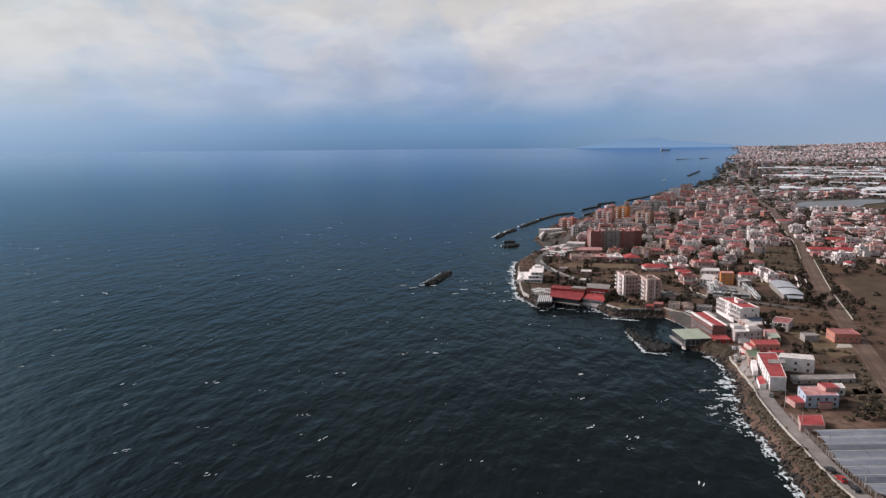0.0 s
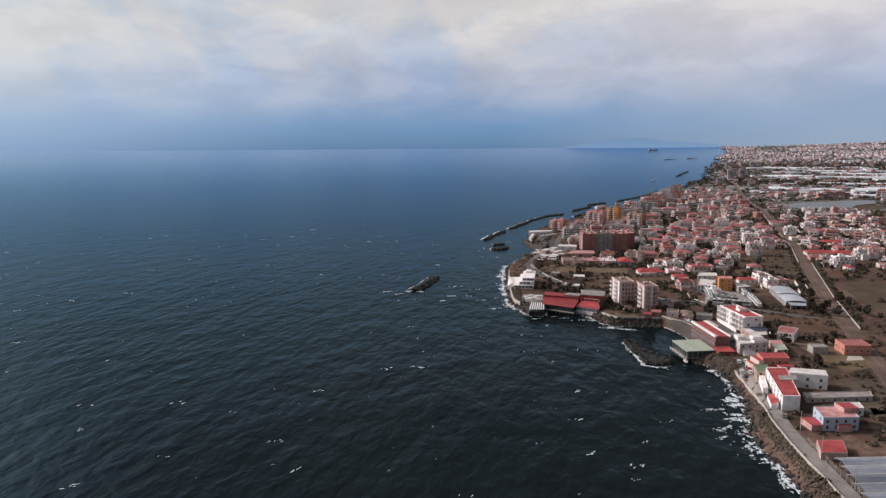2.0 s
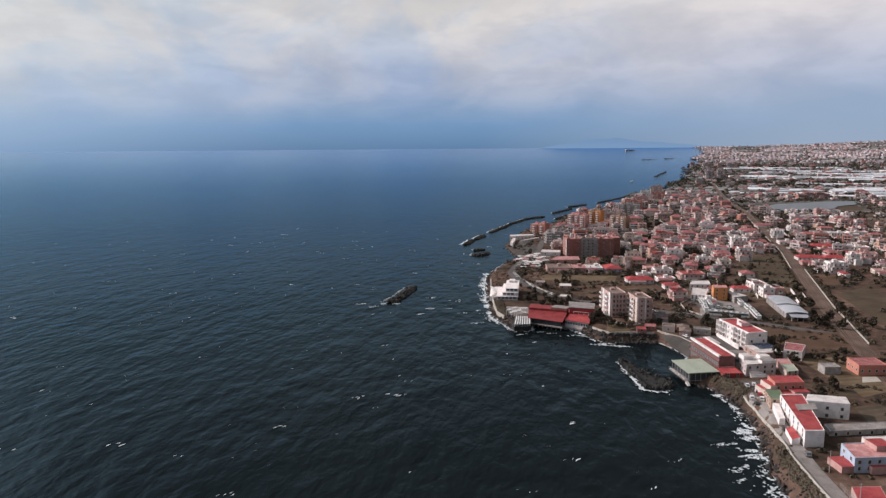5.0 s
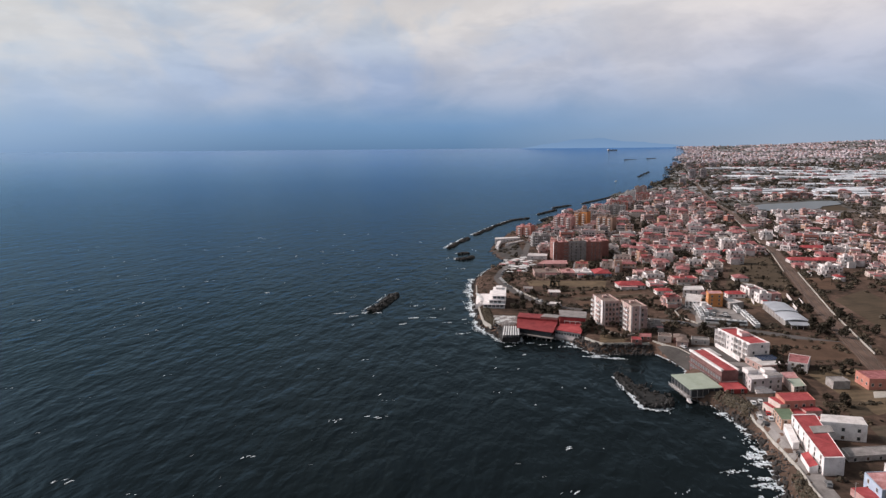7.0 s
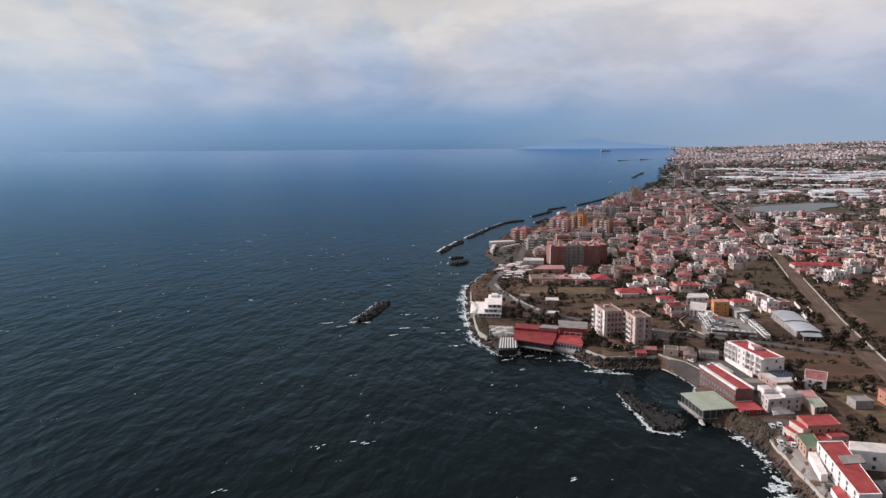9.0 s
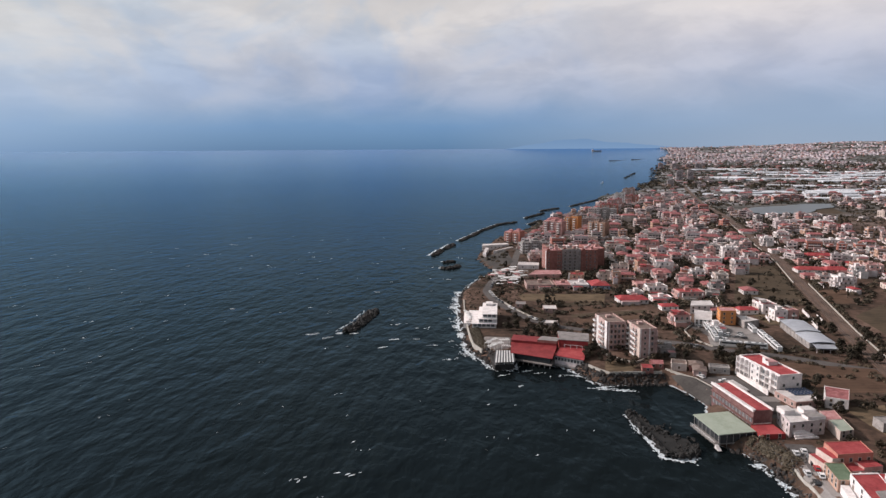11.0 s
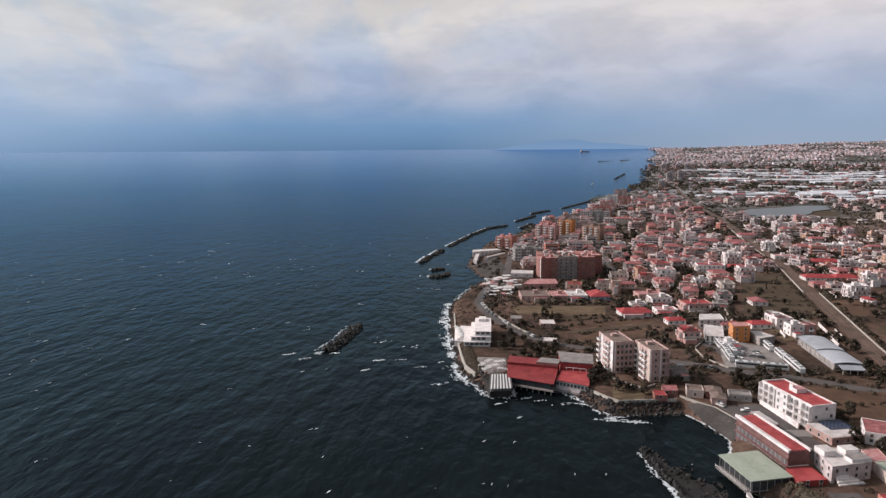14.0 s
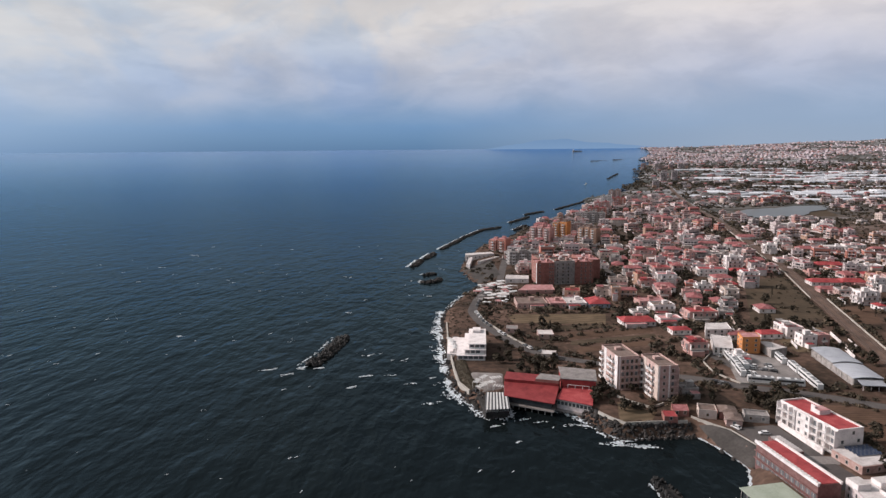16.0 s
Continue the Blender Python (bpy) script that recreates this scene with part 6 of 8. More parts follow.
house(425, 645, -16, 18.6, 13.0, 1, "red", "pink")
house(428, 623, -6, 9.0, 8.0, 3, "red", "white")
house(382, 570, -6, 6.5, 8.0, 1, "red", "white")
house(266, 708, -16, 14.5, 10.1, 3, "tile", "grey")
house(321, 798, -16, 20.3, 13.0, 3, "red", "pink")
house(362, 836, -16, 12.6, 8.8, 4, "pinkroof", "pink")
house(339, 786, -16, 12.8, 9.0, 2, "pinkroof", "pink")
house(279, 674, -16, 15.0, 10.5, 3, "pinkroof", "white")
house(434, 951, -16, 9.9, 8.0, 5, "red", "cream")
house(420, 894, -16, 15.7, 11.0, 3, "pinkroof", "white")
house(345, 755, -16, 8.5, 8.0, 4, "whiteroof", "pink")
house(366, 759, -16, 25.7, 13.0, 3, "greyroof", "grey")
house(337, 703, -16, 23.7, 13.0, 2, "red", "white")
house(419, 846, -16, 22.1, 13.0, 2, "tile", "cream")
house(383, 921, -16, 12.8, 9.0, 2, "tile", "pink")
house(363, 900, -16, 10.5, 8.0, 2, "whiteroof", "white")
house(341, 655, -16, 12.9, 9.0, 4, "red", "white")
house(370, 722, -16, 14.6, 10.2, 4, "whiteroof", "white")
house(444, 833, -16, 21.1, 13.0, 2, "tile", "white")
house(461, 799, -16, 12.1, 8.5, 3, "whiteroof", "white")
house(520, 859, -16, 15.2, 10.6, 2, "pinkroof", "white")
house(498, 787, -16, 25.0, 13.0, 2, "tile", "ochre")
house(444, 750, -16, 20.3, 13.0, 1, "pinkroof", "white")
house(530, 791, -16, 20.1, 13.0, 2, "whiteroof", "white")
house(549, 839, -16, 15.4, 10.8, 2, "tile", "pink")
house(573, 814, -16, 20.9, 13.0, 1, "pinkroof", "white")
house(563, 771, -16, 13.0, 9.1, 2, "tile", "ochre")
house(491, 702, -16, 19.9, 13.0, 1, "whiteroof", "white")
house(462, 716, -16, 25.3, 13.0, 1, "red", "pink")
house(647, 1068, -16, 16.3, 11.4, 2, "pinkroof", "white")
house(505, 906, -16, 20.1, 13.0, 1, "tile", "white")
house(637, 914, -16, 17.2, 12.0, 2, "red", "pink")
house(631, 893, -16, 14.1, 9.8, 2, "tile", "pink")
house(655, 963, -16, 21.9, 13.0, 2, "whiteroof", "white")
house(705, 1047, -16, 16.1, 11.2, 2, "pinkroof", "white")
house(698, 1005, -16, 15.4, 10.7, 2, "red", "white")
house(637, 1006, -16, 30.6, 13.0, 1, "whiteroof", "white")
house(567, 989, -16, 18.6, 13.0, 1, "greyroof", "white")
house(168, 426, -24, 7.2, 7.0, 1, "brownroof", "cream", extras=False)
house(176, 424, -24, 6.5, 7.0, 1, "brownroof", "redbrown", extras=False, pitched=True)
house(174, 416.5, -24, 6.0, 7.0, 1, "brownroof", "sand", extras=False, pitched=True)
house(185.5, 418.5, -24, 9.4, 6.0, 1, "greyroof", "grey", extras=False, storey=2.5)
house(173, 451, -6, 7.7, 8.0, 1, "greyroof", "grey")
house(336, 937, -16, 17.1, 12.0, 4, "tile", "ochre")
house(274, 860, -16, 21.4, 13.0, 2, "brownroof", "cream")
house(287, 809, -16, 19.9, 13.0, 2, "red", "cream")
house(257, 759, -16, 15.8, 11.0, 1, "brownroof", "white")
house(319, 871, -16, 18.8, 13.0, 1, "greyroof", "white")
house(224, 490, -6, 8.8, 8.0, 1, "whiteroof", "white")
house(298, 735, -16, 12.7, 8.9, 2, "tile", "white")
house(413, 1071, -16, 20.1, 13.0, 3, "tile", "cream")
house(486, 1090, -16, 16.5, 11.6, 3, "tile", "pink")
house(503, 1049, -16, 13.5, 9.4, 3, "red", "pink")
house(292, 684, -16, 10.3, 8.0, 1, "greyroof", "cream")
house(295, 644, -16, 11.2, 8.0, 2, "greyroof", "white")
house(313, 648, -16, 12.7, 8.9, 2, "red", "pink")
house(214, 586, -6, 11.3, 8.0, 1, "greyroof", "white")

TOWN_ROT = (-6, -16, -20, -24)
CLEAR = [
    [(118, 578), (190, 560), (202, 600), (120, 612)], [(140, 512), (206, 526), (216, 560), (148, 566)], [(208, 380), (258, 372), (274, 414), (220, 438)],
    [(203, 304), (236, 314), (250, 374), (208, 376)], [(292, 396), (350, 426), (385, 545), (325, 515)], [(198, 455), (236, 445), (256, 486), (224, 514)],
    [(168, 356), (194, 356), (194, 414), (158, 424)], [(190, 258), (210, 272), (224, 306), (194, 304)], [(120, 415), (150, 418), (152, 450), (122, 452)],
    [(166, 652), (224, 648), (242, 724), (176, 724)], [(124, 690), (178, 735), (180, 872), (130, 850)], [(630, 1090), (820, 1060), (930, 1320), (640, 1290)], [(60, 440), (140, 440), (146, 600), (60, 600)], [(262, 548), (334, 545), (402, 695), (345, 690)], [(334, 534), (358, 534), (386, 582), (360, 586)], [(330, 895), (372, 888), (400, 996), (380, 1000)], [(284, 664), (310, 660), (322, 706), (300, 712)], [(440, 900), (480, 890), (490, 930), (455, 935)], [(140, 480), (206, 480), (212, 530), (140, 530)], [(108, 600), (165, 645), (178, 735), (120, 725)],
]


def buildable(x, y, r, s_min):
    if coast_distance(np.array([x]), np.array([y]))[0] < s_min or taken(x, y, r):
        return False
    if line_near(x, y, RAILWAY, 8 + r) or line_near(x, y, TOWN_STREET, 3.5 + r * 0.8) or line_near(x, y, MAIN_ROAD, 4 + r) or line_near(x, y, CAPE_ROAD, 4 + r) or line_near(x, y, COAST_ROAD, 4 + r):
        return False
    return not any(in_quad(x, y, q) for q in CLEAR)


def fill_town(y0, y1, pitch, chance, limit, xmax):
    """Houses in loose rows along the direction of the railway."""
    d, side = Vector((0.40, 0.917)), Vector((0.917, -0.40))
    made = 0
    for i in range(-10, 60):
        for j in range(-5, 90):
            p = Vector((150, 560)) + d * (j * pitch * 0.92 + rng.uniform(-3, 3)) + side * (i * pitch + rng.uniform(-3, 3))
            w, dep = rng.uniform(8, 15), rng.uniform(8, 15)
            go = rng.random() < chance
            if not go or made >= limit or not (y0 < p.y < y1) or p.x > xmax + 0.45 * (p.y - 560):
                continue
            if not buildable(p.x, p.y, 0.42 * max(w, dep), 16):
                continue
            n = rng.choice((1, 1, 2, 2, 2, 2, 3)) if p.y > 620 else rng.choice((1, 1, 1, 2))
            house(p.x, p.y, rng.choice(TOWN_ROT) - 4 + rng.uniform(-5, 5), w, dep, n, rng.choice(("red", "red", "tile", "tile", "pinkroof", "pinkroof", "greyroof", "whiteroof")),
                  rng.choice(("chalk", "chalk", "white", "cream", "pink", "pink", "pink", "sand", "ochre", "grey")), step=4.4)
            made += 1
    return made


fill_town(560, 800, 17, 0.78, 135, 330)
fill_town(440, 700, 22, 0.45, 50, 420)


def garden_walls():
    """Short pale walls between the gardens, along the rows of houses."""
    r = random.Random(41)
    d = Vector((0.40, 0.917))
    made = 0
    while made < 60:
        y = r.uniform(470, 820)
        x = r.uniform(150 + 0.3 * (y - 470), 300 + 0.75 * (y - 470))
        p, L = Vector((x, y)), r.uniform(12, 34)
        if any(not buildable(*(p + d * L * k / 4), 0.6, 20) for k in range(5)):
            continue
        low_wall("garden_wall", [p, p + d * L], r.uniform(1.3, 2.2), 0.3, WALL[r.choice(("white", "chalk", "cream"))], "pale rendered garden wall between houses")
        made += 1


garden_walls()


# ---- far houses, as one body ----
class Crowd:
    """Many far buildings in one mesh, each wall, roof and window with its own faces."""

    def __init__(self):
        self.b = Build()
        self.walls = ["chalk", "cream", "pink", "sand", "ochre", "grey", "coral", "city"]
        self.roofs = ["tile", "red", "pinkroof", "greyroof", "brownroof", "whiteroof"]
        self.mats = [WALL[k] for k in self.walls] + [ROOF[k] for k in self.roofs] + [GLASS]

    def add(self, x, y, z, rot, w, d, h, wall, roof, windows=True, pitched=False):
        c, s = math.cos(radians(rot)), math.sin(radians(rot))
        T = lambda u, v, k: (x + u * c - v * s, y + u * s + v * c, z + k)
        ring = lambda k, o=0.0: [T(-w / 2 - o, -d / 2 - o, k), T(w / 2 + o, -d / 2 - o, k), T(w / 2 + o, d / 2 + o, k), T(-w / 2 - o, d / 2 + o, k)]
        mw, mr = self.walls.index(wall), len(self.walls) + self.roofs.index(roof)
        self.b.prism(ring(-2), ring(h), mw)
        if pitched:
            lo = ring(h, 0.4)
            ra, rb = T(-w * 0.25, 0, h + d * 0.2), T(w * 0.25, 0, h + d * 0.2)
            self.b.face([lo[0], lo[1], rb, ra], mr)
            self.b.face([lo[1], lo[2], rb], mr)
            self.b.face([lo[2], lo[3], ra, rb], mr)
            self.b.face([lo[3], lo[0], ra], mr)
        else:
            self.b.prism(ring(h, -0.4), ring(h + 0.35, -0.4), mr)
            if windows:
                for u0, u1, v0, v1 in ((-w / 2, w / 2, -d / 2, -d / 2 + 0.25), (-w / 2, w / 2, d / 2 - 0.25, d / 2), (-w / 2, -w / 2 + 0.25, -d / 2, d / 2), (w / 2 - 0.25, w / 2, -d / 2, d / 2)):
                    self.b.prism([T(u0, v0, h), T(u1, v0, h), T(u1, v1, h), T(u0, v1, h)], [T(u0, v0, h + 0.9), T(u1, v0, h + 0.9), T(u1, v1, h + 0.9), T(u0, v1, h + 0.9)], 0)
                self.b.prism([T(-1.6, -1, h), T(1.6, -1, h), T(1.6, 2, h), T(-1.6, 2, h)], [T(-1.6, -1, h + 2.3), T(1.6, -1, h + 2.3), T(1.6, 2, h + 2.3), T(-1.6, 2, h + 2.3)], mw)
        if windows:
            q, sg, hw = 0.55 * w, 1 if (int(x) + int(y)) % 2 else -1, max(2.6, h * 0.45)
            lo = [T(sg * w * 0.2 - q / 2, -d / 2 - 4, -2), T(sg * w * 0.2 + q / 2, -d / 2 - 4, -2), T(sg * w * 0.2 + q / 2, -d / 2, -2), T(sg * w * 0.2 - q / 2, -d / 2, -2)]
            self.b.prism(lo, [(a, b_, z + hw) for a, b_, _ in lo], (mw + int(x)) % 6, len(self.walls) + int(y) % len(self.roofs))
            g = len(self.mats) - 1
            for q in range(3):
                u, v, k = w * math.sin(x + 2.1 * q) * 0.85, -d / 2 - 2.0 - 4.5 * abs(math.cos(y + q)), 1.1 + 1.2 * (q % 2)
                e = 0.8 + 1.6 * abs(math.sin(x * 0.7 + q))
                lo = [T(u - e, v - 0.7, -1), T(u + e, v - 0.7, -1), T(u + e, v + 0.7, -1), T(u - e, v + 0.7, -1)]
                self.b.prism(lo, [(a, b_, z + k) for a, b_, _ in lo], (0, 0, 5)[q], (0, len(self.walls) + int(x) % len(self.roofs), len(self.walls) + 3)[q])
            u = -w / 2 - 1.8
            self.b.prism([T(u, -d / 2 - 5, -1), T(u + 0.3, -d / 2 - 5, -1), T(u + 0.3, d / 2 + 3, -1), T(u, d / 2 + 3, -1)], [T(u, -d / 2 - 5, 1.7), T(u + 0.3, -d / 2 - 5, 1.7), T(u + 0.3, d / 2 + 3, 1.7), T(u, d / 2 + 3, 1.7)], 0)
            if h > 5:
                for f in range(1, int(h / 3)):
                    lo = [T(-w * 0.38, -d / 2 - 1.3, f * 3.0), T(w * 0.38, -d / 2 - 1.3, f * 3.0), T(w * 0.38, -d / 2, f * 3.0), T(-w * 0.38, -d / 2, f * 3.0)]
                    self.b.prism(lo, [(a, b_, c_ + 0.9) for a, b_, c_ in lo], 0)
                    k = f * 3.0
                    for q in range(max(1, int(w * 0.76 / 2.8))):
                        u = -w * 0.38 + (q + 0.5) * w * 0.76 / max(1, int(w * 0.76 / 2.8))
                        self.b.quad(T(u - 0.8, -d / 2 - 0.07, k + 0.9), T(u + 0.8, -d / 2 - 0.07, k + 0.9), T(u + 0.8, -d / 2 - 0.07, k + 2.4), T(u - 0.8, -d / 2 - 0.07, k + 2.4), g)
                    if int(x + y) % 2:
                        lo = [T(-w / 2 - 1.2, -d * 0.4, k), T(-w / 2, -d * 0.4, k), T(-w / 2, d * 0.4, k), T(-w / 2 - 1.2, d * 0.4, k)]
                        self.b.prism(lo, [(a, b_, c_ + 0.9) for a, b_, c_ in lo], 0)
                        self.b.quad(T(-w / 2 - 0.07, d * 0.2, k + 0.9), T(-w / 2 - 0.07, -d * 0.2, k + 0.9), T(-w / 2 - 0.07, -d * 0.2, k + 2.4), T(-w / 2 - 0.07, d * 0.2, k + 2.4), g)
            for f in range(max(1, int(h / 3))):
                k = 1.0 + f * 3.0
                for q in range(int(w / 3.4)):
                    u = -w / 2 + (q + 0.5) * w / int(w / 3.4)
                    self.b.quad(T(u - 0.6, -d / 2 - 0.05, k), T(u + 0.6, -d / 2 - 0.05, k), T(u + 0.6, -d / 2 - 0.05, k + 1.5), T(u - 0.6, -d / 2 - 0.05, k + 1.5), g)
                for q in range(int(d / 3.4)):
                    v = -d / 2 + (q + 0.5) * d / int(d / 3.4)
                    self.b.quad(T(-w / 2 - 0.05, v + 0.6, k), T(-w / 2 - 0.05, v - 0.6, k), T(-w / 2 - 0.05, v - 0.6, k + 1.5), T(-w / 2 - 0.05, v + 0.6, k + 1.5), g)

    def done(self, name, label, category):
        tagged(new(name, self.b.mesh(name, self.mats)), label, category, "", "stuff")


def random_look(r):
    return (r.choice(("chalk", "chalk", "chalk", "cream", "pink", "pink", "sand", "ochre", "grey", "coral")),
            r.choice(("tile", "tile", "red", "red", "pinkroof", "pinkroof", "greyroof", "whiteroof")))


def fill_far_town():
    r = random.Random(21)
    d, side = Vector((0.40, 0.917)), Vector((0.917, -0.40))
    crowd = Crowd()
    n = 0
    spots = []
    for i in range(-12, 75):
        for j in range(8, 75):
            p = Vector((150, 560)) + d * (j * 16.5 + r.uniform(-6, 6)) + side * (i * 18 + r.uniform(-6, 6))
            if p.y < 480 or p.y > 1500:
                continue
            east = (p.x - 300) * 0.917 - (p.y - 475) * 0.40
            chance = (0.66 if noise.noise((p.x * 0.02, p.y * 0.014, 9.0)) > -0.18 else 0.22) if east < -8 else (0.42 if east < 330 else 0.27)
            if p.y > 1250 and east > 20:
                chance *= 0.35
            if east > 0 and noise.noise((p.x * 0.012, p.y * 0.012, 3.0)) < -0.05:
                chance *= 0.15
            if r.random() > chance:
                continue
            w, dep = r.choice((r.uniform(7, 11), r.uniform(9, 18))), r.uniform(7, 13)
            spots.append((p.x, p.y, w, dep))
    xy = np.array([(a, b) for a, b, *_ in spots])
    S = coast_distance(xy[:, 0], xy[:, 1])
    Z = land_height(xy[:, 0], xy[:, 1], S)
    for (x, y, w, dep), s, z in zip(spots, S, Z):
        if s < 16 or taken(x, y, 0.4 * w) or line_near(x, y, RAILWAY, 13) or line_near(x, y, TOWN_STREET, 8) or any(in_quad(x, y, q) for q in CLEAR):
            continue
        wall, roof = random_look(r)
        st = r.choice((1, 1, 1.5, 2, 2, 2, 3, 3.5)) if s < 500 else r.choice((1, 1, 2, 2))
        crowd.add(x, y, z, r.choice((-10, -20, -26, -30, 12)) + r.uniform(-5, 5), w, dep, st * 3.05, wall, roof, True, roof == "tile")
        n += 1
    crowd.done("town_houses", "crowded pink, white and cream houses with red roofs", "houses")


def fill_plain():
    """Scattered farms, sheeted growing fields and tall blocks between the town and the city."""
    r = random.Random(5)
    crowd = Crowd()
    tun = Build()
    for _ in range(1700):
        band = r.random()
        sheet = band < 0.2
        rad = r.choice((r.gauss(1740, 60), r.gauss(2330, 90), r.gauss(2480, 150), r.uniform(1650, 2800))) if sheet else r.uniform(1350, 3100)
        az = radians(r.uniform(24, 62))
        x, y = CENTRE[0] + rad * math.sin(az), CENTRE[1] + rad * math.cos(az)
        s = float(coast_distance(np.array([x]), np.array([y]))[0])
        if s < 60 or line_near(x, y, RAILWAY, 18) or in_quad(x, y, CLEAR[11]):
            continue
        z = gz(x, y)
        wall, roof = random_look(r)
        if not sheet:
            if r.random() < 0.6:
                crowd.add(x, y, z, -24 + r.uniform(-12, 12), r.uniform(9, 20), r.uniform(9, 14), r.choice((3, 3, 6, 6)), r.choice(("chalk", "chalk", "cream", "pink", "grey")), roof, y < 1900, roof == "tile")
        elif s > 200:
            L, wd, rot = r.choice((r.uniform(20, 60), r.uniform(60, 170))), r.choice((r.uniform(6, 12), r.uniform(14, 34))), radians(-8 + r.uniform(-28, 22))
            c, q = math.cos(rot), math.sin(rot)
            T = lambda u, v, k: (x + u * c - v * q, y + u * q + v * c, z + k)
            bays = max(2, int(wd / 8))
            for k in range(bays):
                v0, v1 = -wd / 2 + wd * k / bays, -wd / 2 + wd * (k + 1) / bays
                m = (v0 + v1) / 2
                top, eave = 4.4, 2.6
                ring = [(v0, -1), (v1, -1), (v1, eave), (m, top), (v0, eave)]
                lo = [T(-L / 2, v, k2) for v, k2 in ring]
                hi = [T(L / 2, v, k2) for v, k2 in ring]
                tun.prism(lo, hi, 0)
    for k, (x, y) in enumerate(((978, 2030), (998, 2062), (1020, 2040), (1040, 2075), (838, 1800), (1205, 2520), (1232, 2545), (1262, 2520), (1290, 2500), (1318, 2530), (1345, 2560), (1180, 2580), (1240, 2600))):
        crowd.add(x, y, gz(x, y), -22, 17, 14, 24 + 3 * (k % 2) if k < 4 else 15 + 3 * (k % 3), ("chalk", "cream", "sand", "pink")[k % 4] if k > 3 else "chalk", "greyroof")
    for k, (x, y, h) in enumerate(((752, 1335, 9), (770, 1342, 12), (790, 1336, 12), (806, 1344, 9))):
        crowd.add(x + 100, y + 25, gz(x, y), -15, 18, 14, h, "coral", "red")
    crowd.done("farm_houses", "scattered pale farmhouses and blocks among fields", "houses")
    tagged(new("far_greenhouses", tun.mesh("far_greenhouses", [POLY_WHITE])), "long white plastic greenhouses across the plain", "greenhouses", "", "stuff")


def fill_city():
    r = random.Random(9)
    crowd = Crowd()
    pts = []
    for _ in range(19000):
        rad = 2850 + 2000 * r.random() ** 0.85
        az = radians(r.uniform(19, 62))
        pts.append((CENTRE[0] + rad * math.sin(az), CENTRE[1] + rad * math.cos(az), rad))
    xy = np.array(pts)
    S = coast_distance(xy[:, 0], xy[:, 1])
    Z = land_height(xy[:, 0], xy[:, 1], S)
    for (x, y, rad), s, z in zip(pts, S, Z):
        dens = min(1, max(0.15, (rad - 2850) / 500)) * max(0.02, 0.5 + 1.9 * noise.noise((x * 0.005, y * 0.0028, 2.0)))
        if s < 20 or r.random() > dens:
            continue
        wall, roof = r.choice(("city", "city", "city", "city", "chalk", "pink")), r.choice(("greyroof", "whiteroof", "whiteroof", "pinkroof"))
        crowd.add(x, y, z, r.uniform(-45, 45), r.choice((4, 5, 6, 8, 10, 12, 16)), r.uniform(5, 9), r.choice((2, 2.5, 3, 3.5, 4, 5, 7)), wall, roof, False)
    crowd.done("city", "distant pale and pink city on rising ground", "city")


fill_far_town()
fill_plain()
fill_city()


def mountain():
    """A low blue ridge beyond the bay, as a backdrop that glows by itself."""
    m, N = material("far_ridge_glow")
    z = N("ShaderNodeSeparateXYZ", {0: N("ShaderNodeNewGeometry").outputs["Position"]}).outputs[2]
    # Haze put into the glow: paler towards the foot of the ridge
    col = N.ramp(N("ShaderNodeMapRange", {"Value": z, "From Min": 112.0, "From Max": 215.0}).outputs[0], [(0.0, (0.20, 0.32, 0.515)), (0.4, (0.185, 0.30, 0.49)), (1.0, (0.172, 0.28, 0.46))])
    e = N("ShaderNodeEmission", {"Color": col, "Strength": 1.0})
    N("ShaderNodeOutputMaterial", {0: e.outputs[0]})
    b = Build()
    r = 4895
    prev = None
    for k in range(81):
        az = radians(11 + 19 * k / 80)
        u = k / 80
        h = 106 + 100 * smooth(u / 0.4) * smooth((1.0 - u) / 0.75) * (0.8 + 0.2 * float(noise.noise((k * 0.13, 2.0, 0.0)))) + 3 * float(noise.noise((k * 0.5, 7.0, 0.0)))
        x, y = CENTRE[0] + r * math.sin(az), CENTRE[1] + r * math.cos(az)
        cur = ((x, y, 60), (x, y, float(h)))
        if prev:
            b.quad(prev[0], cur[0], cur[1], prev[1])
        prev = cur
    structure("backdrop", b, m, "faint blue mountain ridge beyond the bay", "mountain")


mountain()


# ---- rocks, piers and foam ----
def rock_shapes():
    out = []
    r = random.Random(3)
    for _ in range(7):
        bm = bmesh.new()
        bmesh.ops.create_icosphere(bm, subdivisions=1, radius=1.0)
        for v in bm.verts:
            v.co *= r.uniform(0.72, 1.25)
            v.co.z *= 0.75
        bm.verts.index_update()
        out.append((np.array([v.co[:] for v in bm.verts]), [tuple(v.index for v in f.verts) for f in bm.faces]))
        bm.free()
    return out


ROCKS = rock_shapes()


def add_rock(b, x, y, z, size, r, m=0):
    vs, fs = r.choice(ROCKS)
    rot = np.array(Euler((r.uniform(0, 6), r.uniform(0, 6), r.uniform(0, 6))).to_matrix())
    p = (vs * (size * r.uniform(0.8, 1.3), size * r.uniform(0.7, 1.1), size * r.uniform(0.7, 1.0))) @ rot.T + (x, y, z)
    n = len(b.v)
    b.v += [tuple(q) for q in p]
    b.f += [tuple(i + n for i in f) for f in fs]
    b.m += [m] * len(fs)


PIERS = []


